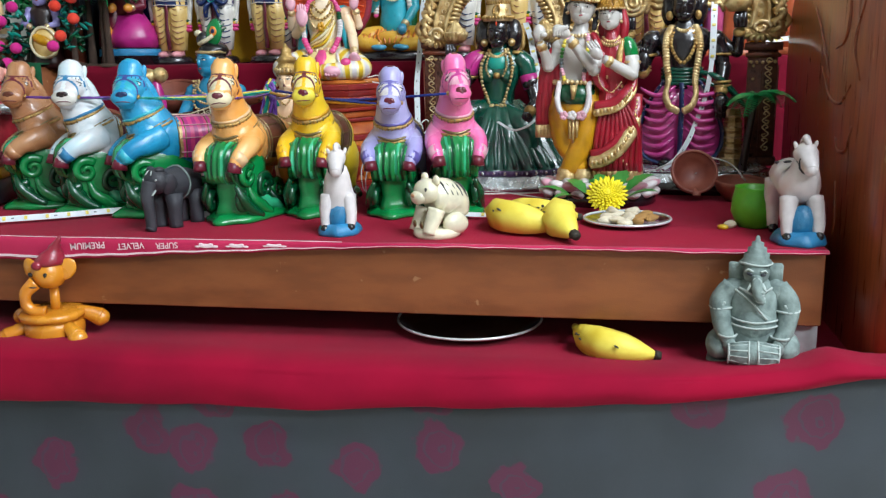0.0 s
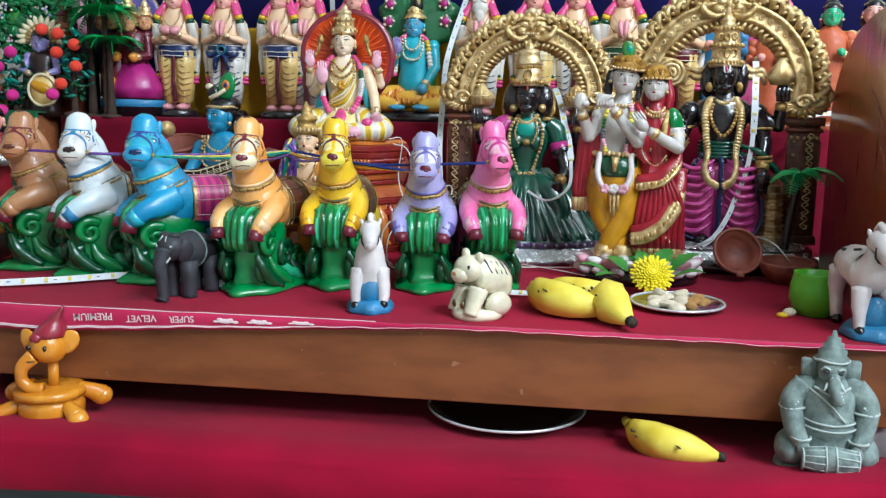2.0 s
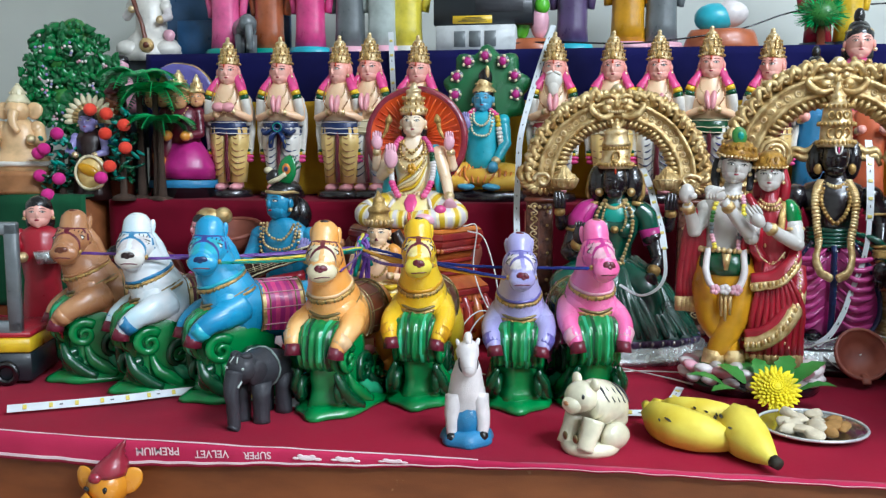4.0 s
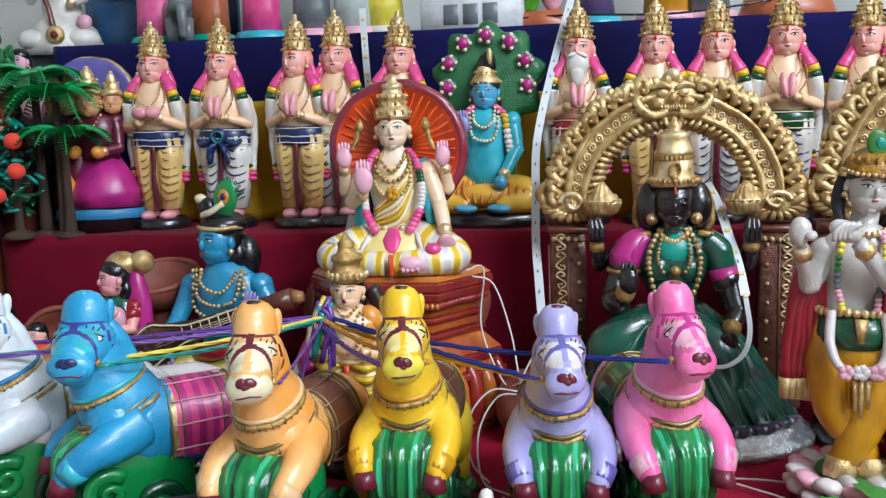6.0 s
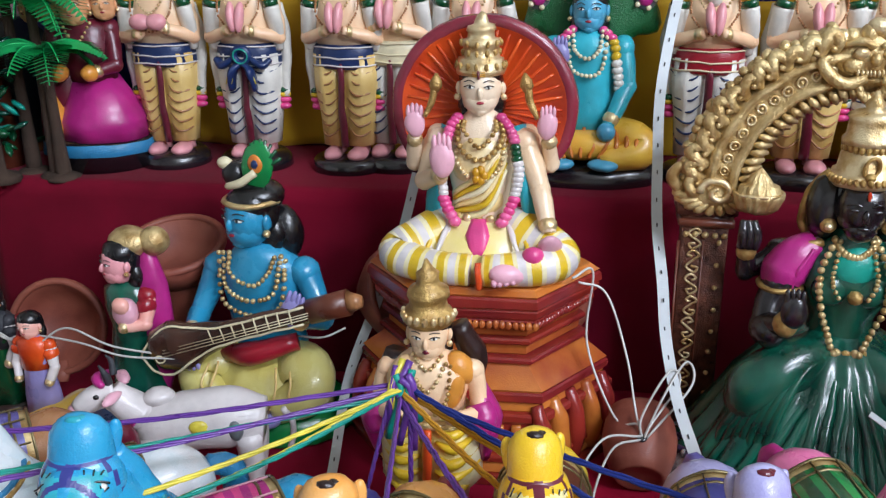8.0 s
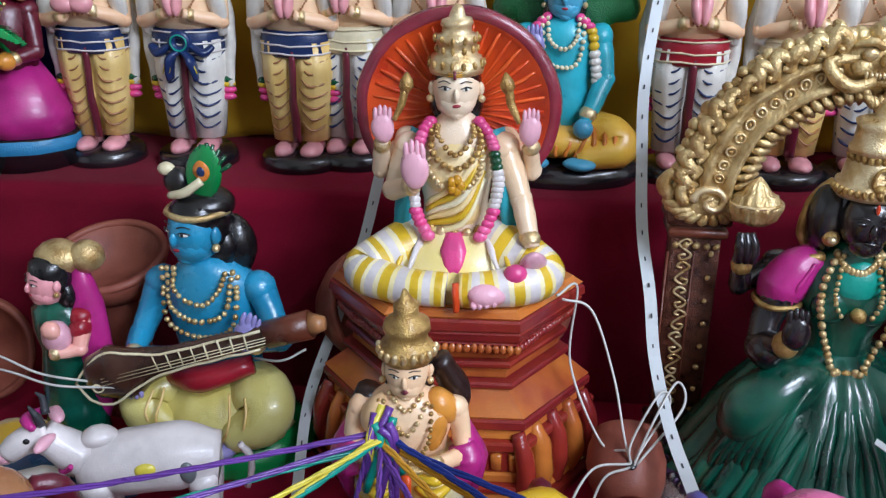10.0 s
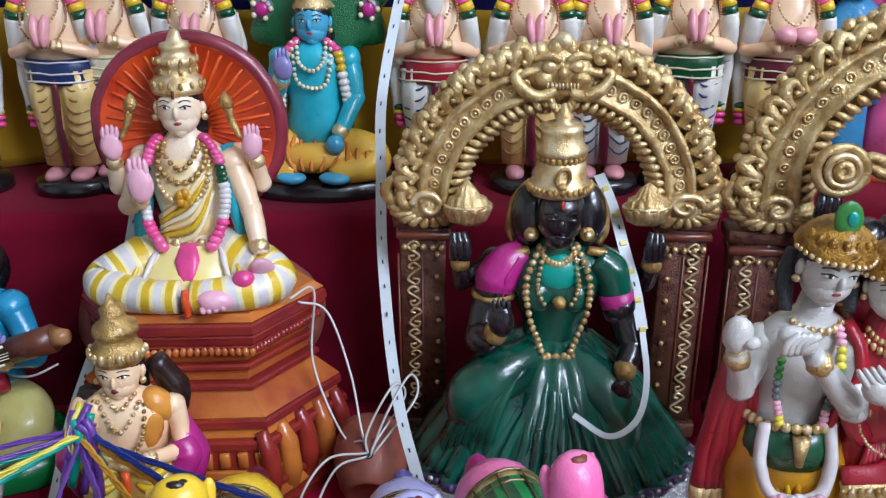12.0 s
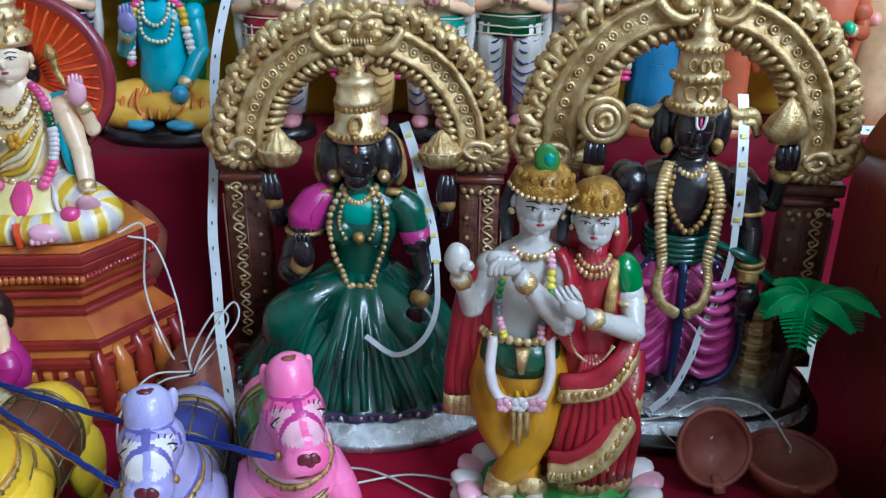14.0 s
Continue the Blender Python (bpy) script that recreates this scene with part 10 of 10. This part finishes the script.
Fig().box((0, 0, 8.4), (22, 1.2, 16.8), "pane").thing("blue_backdrop", (-0.79, 1.66, TOP), 2, "wide plain blue board standing behind clay figurines", "board")
# stacked packets
Fig().box((0, 0, 2.1), (12.4, 7, 4.2), "box_white").thing("packet", (-0.345, 1.59, TOP), -3, "pale cardboard packet lying on the top step", "packet")
for i in range(3):
    Fig().box((-2.4 + 2.4 * i, -3.56, 2.1), (1.8, 0.06, 2.4), "gray", bevel=0.01).thing("printed_panel", (-0.345, 1.59, TOP), -3, "grey printed panel on the pale packet", "label")
pk = holder("packet", (-0.335, 1.595, TOP + 0.0422), -2, "dark glossy packet with yellow label on top", "packet")
Fig().box((0, 0, 2.8), (15.5, 6.5, 5.4), "box_dark").part("sleeve", pk)
Fig().box((-1.6, -3.3, 0.9), (6.2, 0.1, 1.2), "yellow", bevel=0.02).part("label_strip", pk, "yellow label strip")
for i in range(4):
    Fig().box((-1.6 + 0.2 * (i % 2), -3.4, 0.6 + 0.2 * i), (4.6 - 0.7 * i, 0.06, 0.07), "charcoal", bevel=0.01).part("print_bar", pk, "small dark print")
Fig().box((2.6, -3.3, 3.2), (7.4, 0.08, 2.4), "charcoal", bevel=0.02).part("window", pk)
g = Fig()
g.lathe([(0, 4.4, 3.2), (0.6, 4.6, 3.4), (1.6, 4.0, 3.0), (2.2, 3.6, 2.6)], "terracotta")
g.ell((-1.4, -0.6, 4.4), (1.2, 1.0, 2.2), "limegreen")
g.ell((1.2, 0, 5.0), (1.5, 1.2, 2.8), "palepink")
g.ell((1.6, -0.6, 7.4), (1.2, 1.0, 1.4), "limegreen")
g.thing("group_figurine", (-0.262, 1.59, TOP), 0, "orange based clay figurine with green and pink forms", "figurine")
g = Fig()
g.lathe([(0, 5.4, 3.6), (0.8, 5.6, 3.8), (2.6, 5.0, 3.4), (3.2, 4.6, 3.0)], "terracotta")
g.ell((-1.2, -0.4, 5.0), (3.0, 2.0, 2.2), "turq")
g.ell((1.2, -0.2, 5.6), (2.6, 1.8, 2.0), "rosewhite")
g.thing("reclining_figurine", (0.025, 1.595, TOP), 0, "clay figurine group in turquoise on terracotta base", "figurine")
bush = holder("artificial_bush", (0.165, 1.58, TOP), 0, "bright green plastic bristle bush on a brown stem", "artificial plant")
Fig().lathe([(0, 1.8, 1.8), (0.5, 1.6, 1.6), (0.8, 0.6, 0.6), (4, 0.6, 0.6)], "brown", seg=12).part("stem", bush)
g = Fig()
for i in range(420):
    d = Vector((random.gauss(0, 1), random.gauss(0, 1), random.gauss(0, 0.7) + 0.2)).normalized()
    p = Vector((0, 0, 5.2))
    q = p + Vector((d.x * 4.0, d.y * 3.4, d.z * 3.4)) * random.uniform(0.75, 1.05)
    s = d.orthogonal().normalized() * 0.16
    g.raw([p - s, p + s, q + s * 0.3, q - s * 0.3], [(0, 1, 2, 3)], ("plasticgreen", "green")[i % 2])
g.ell((0, 0, 5.2), (2.4, 2.1, 2.0), "leafgreen")
g.part("bristles", bush)
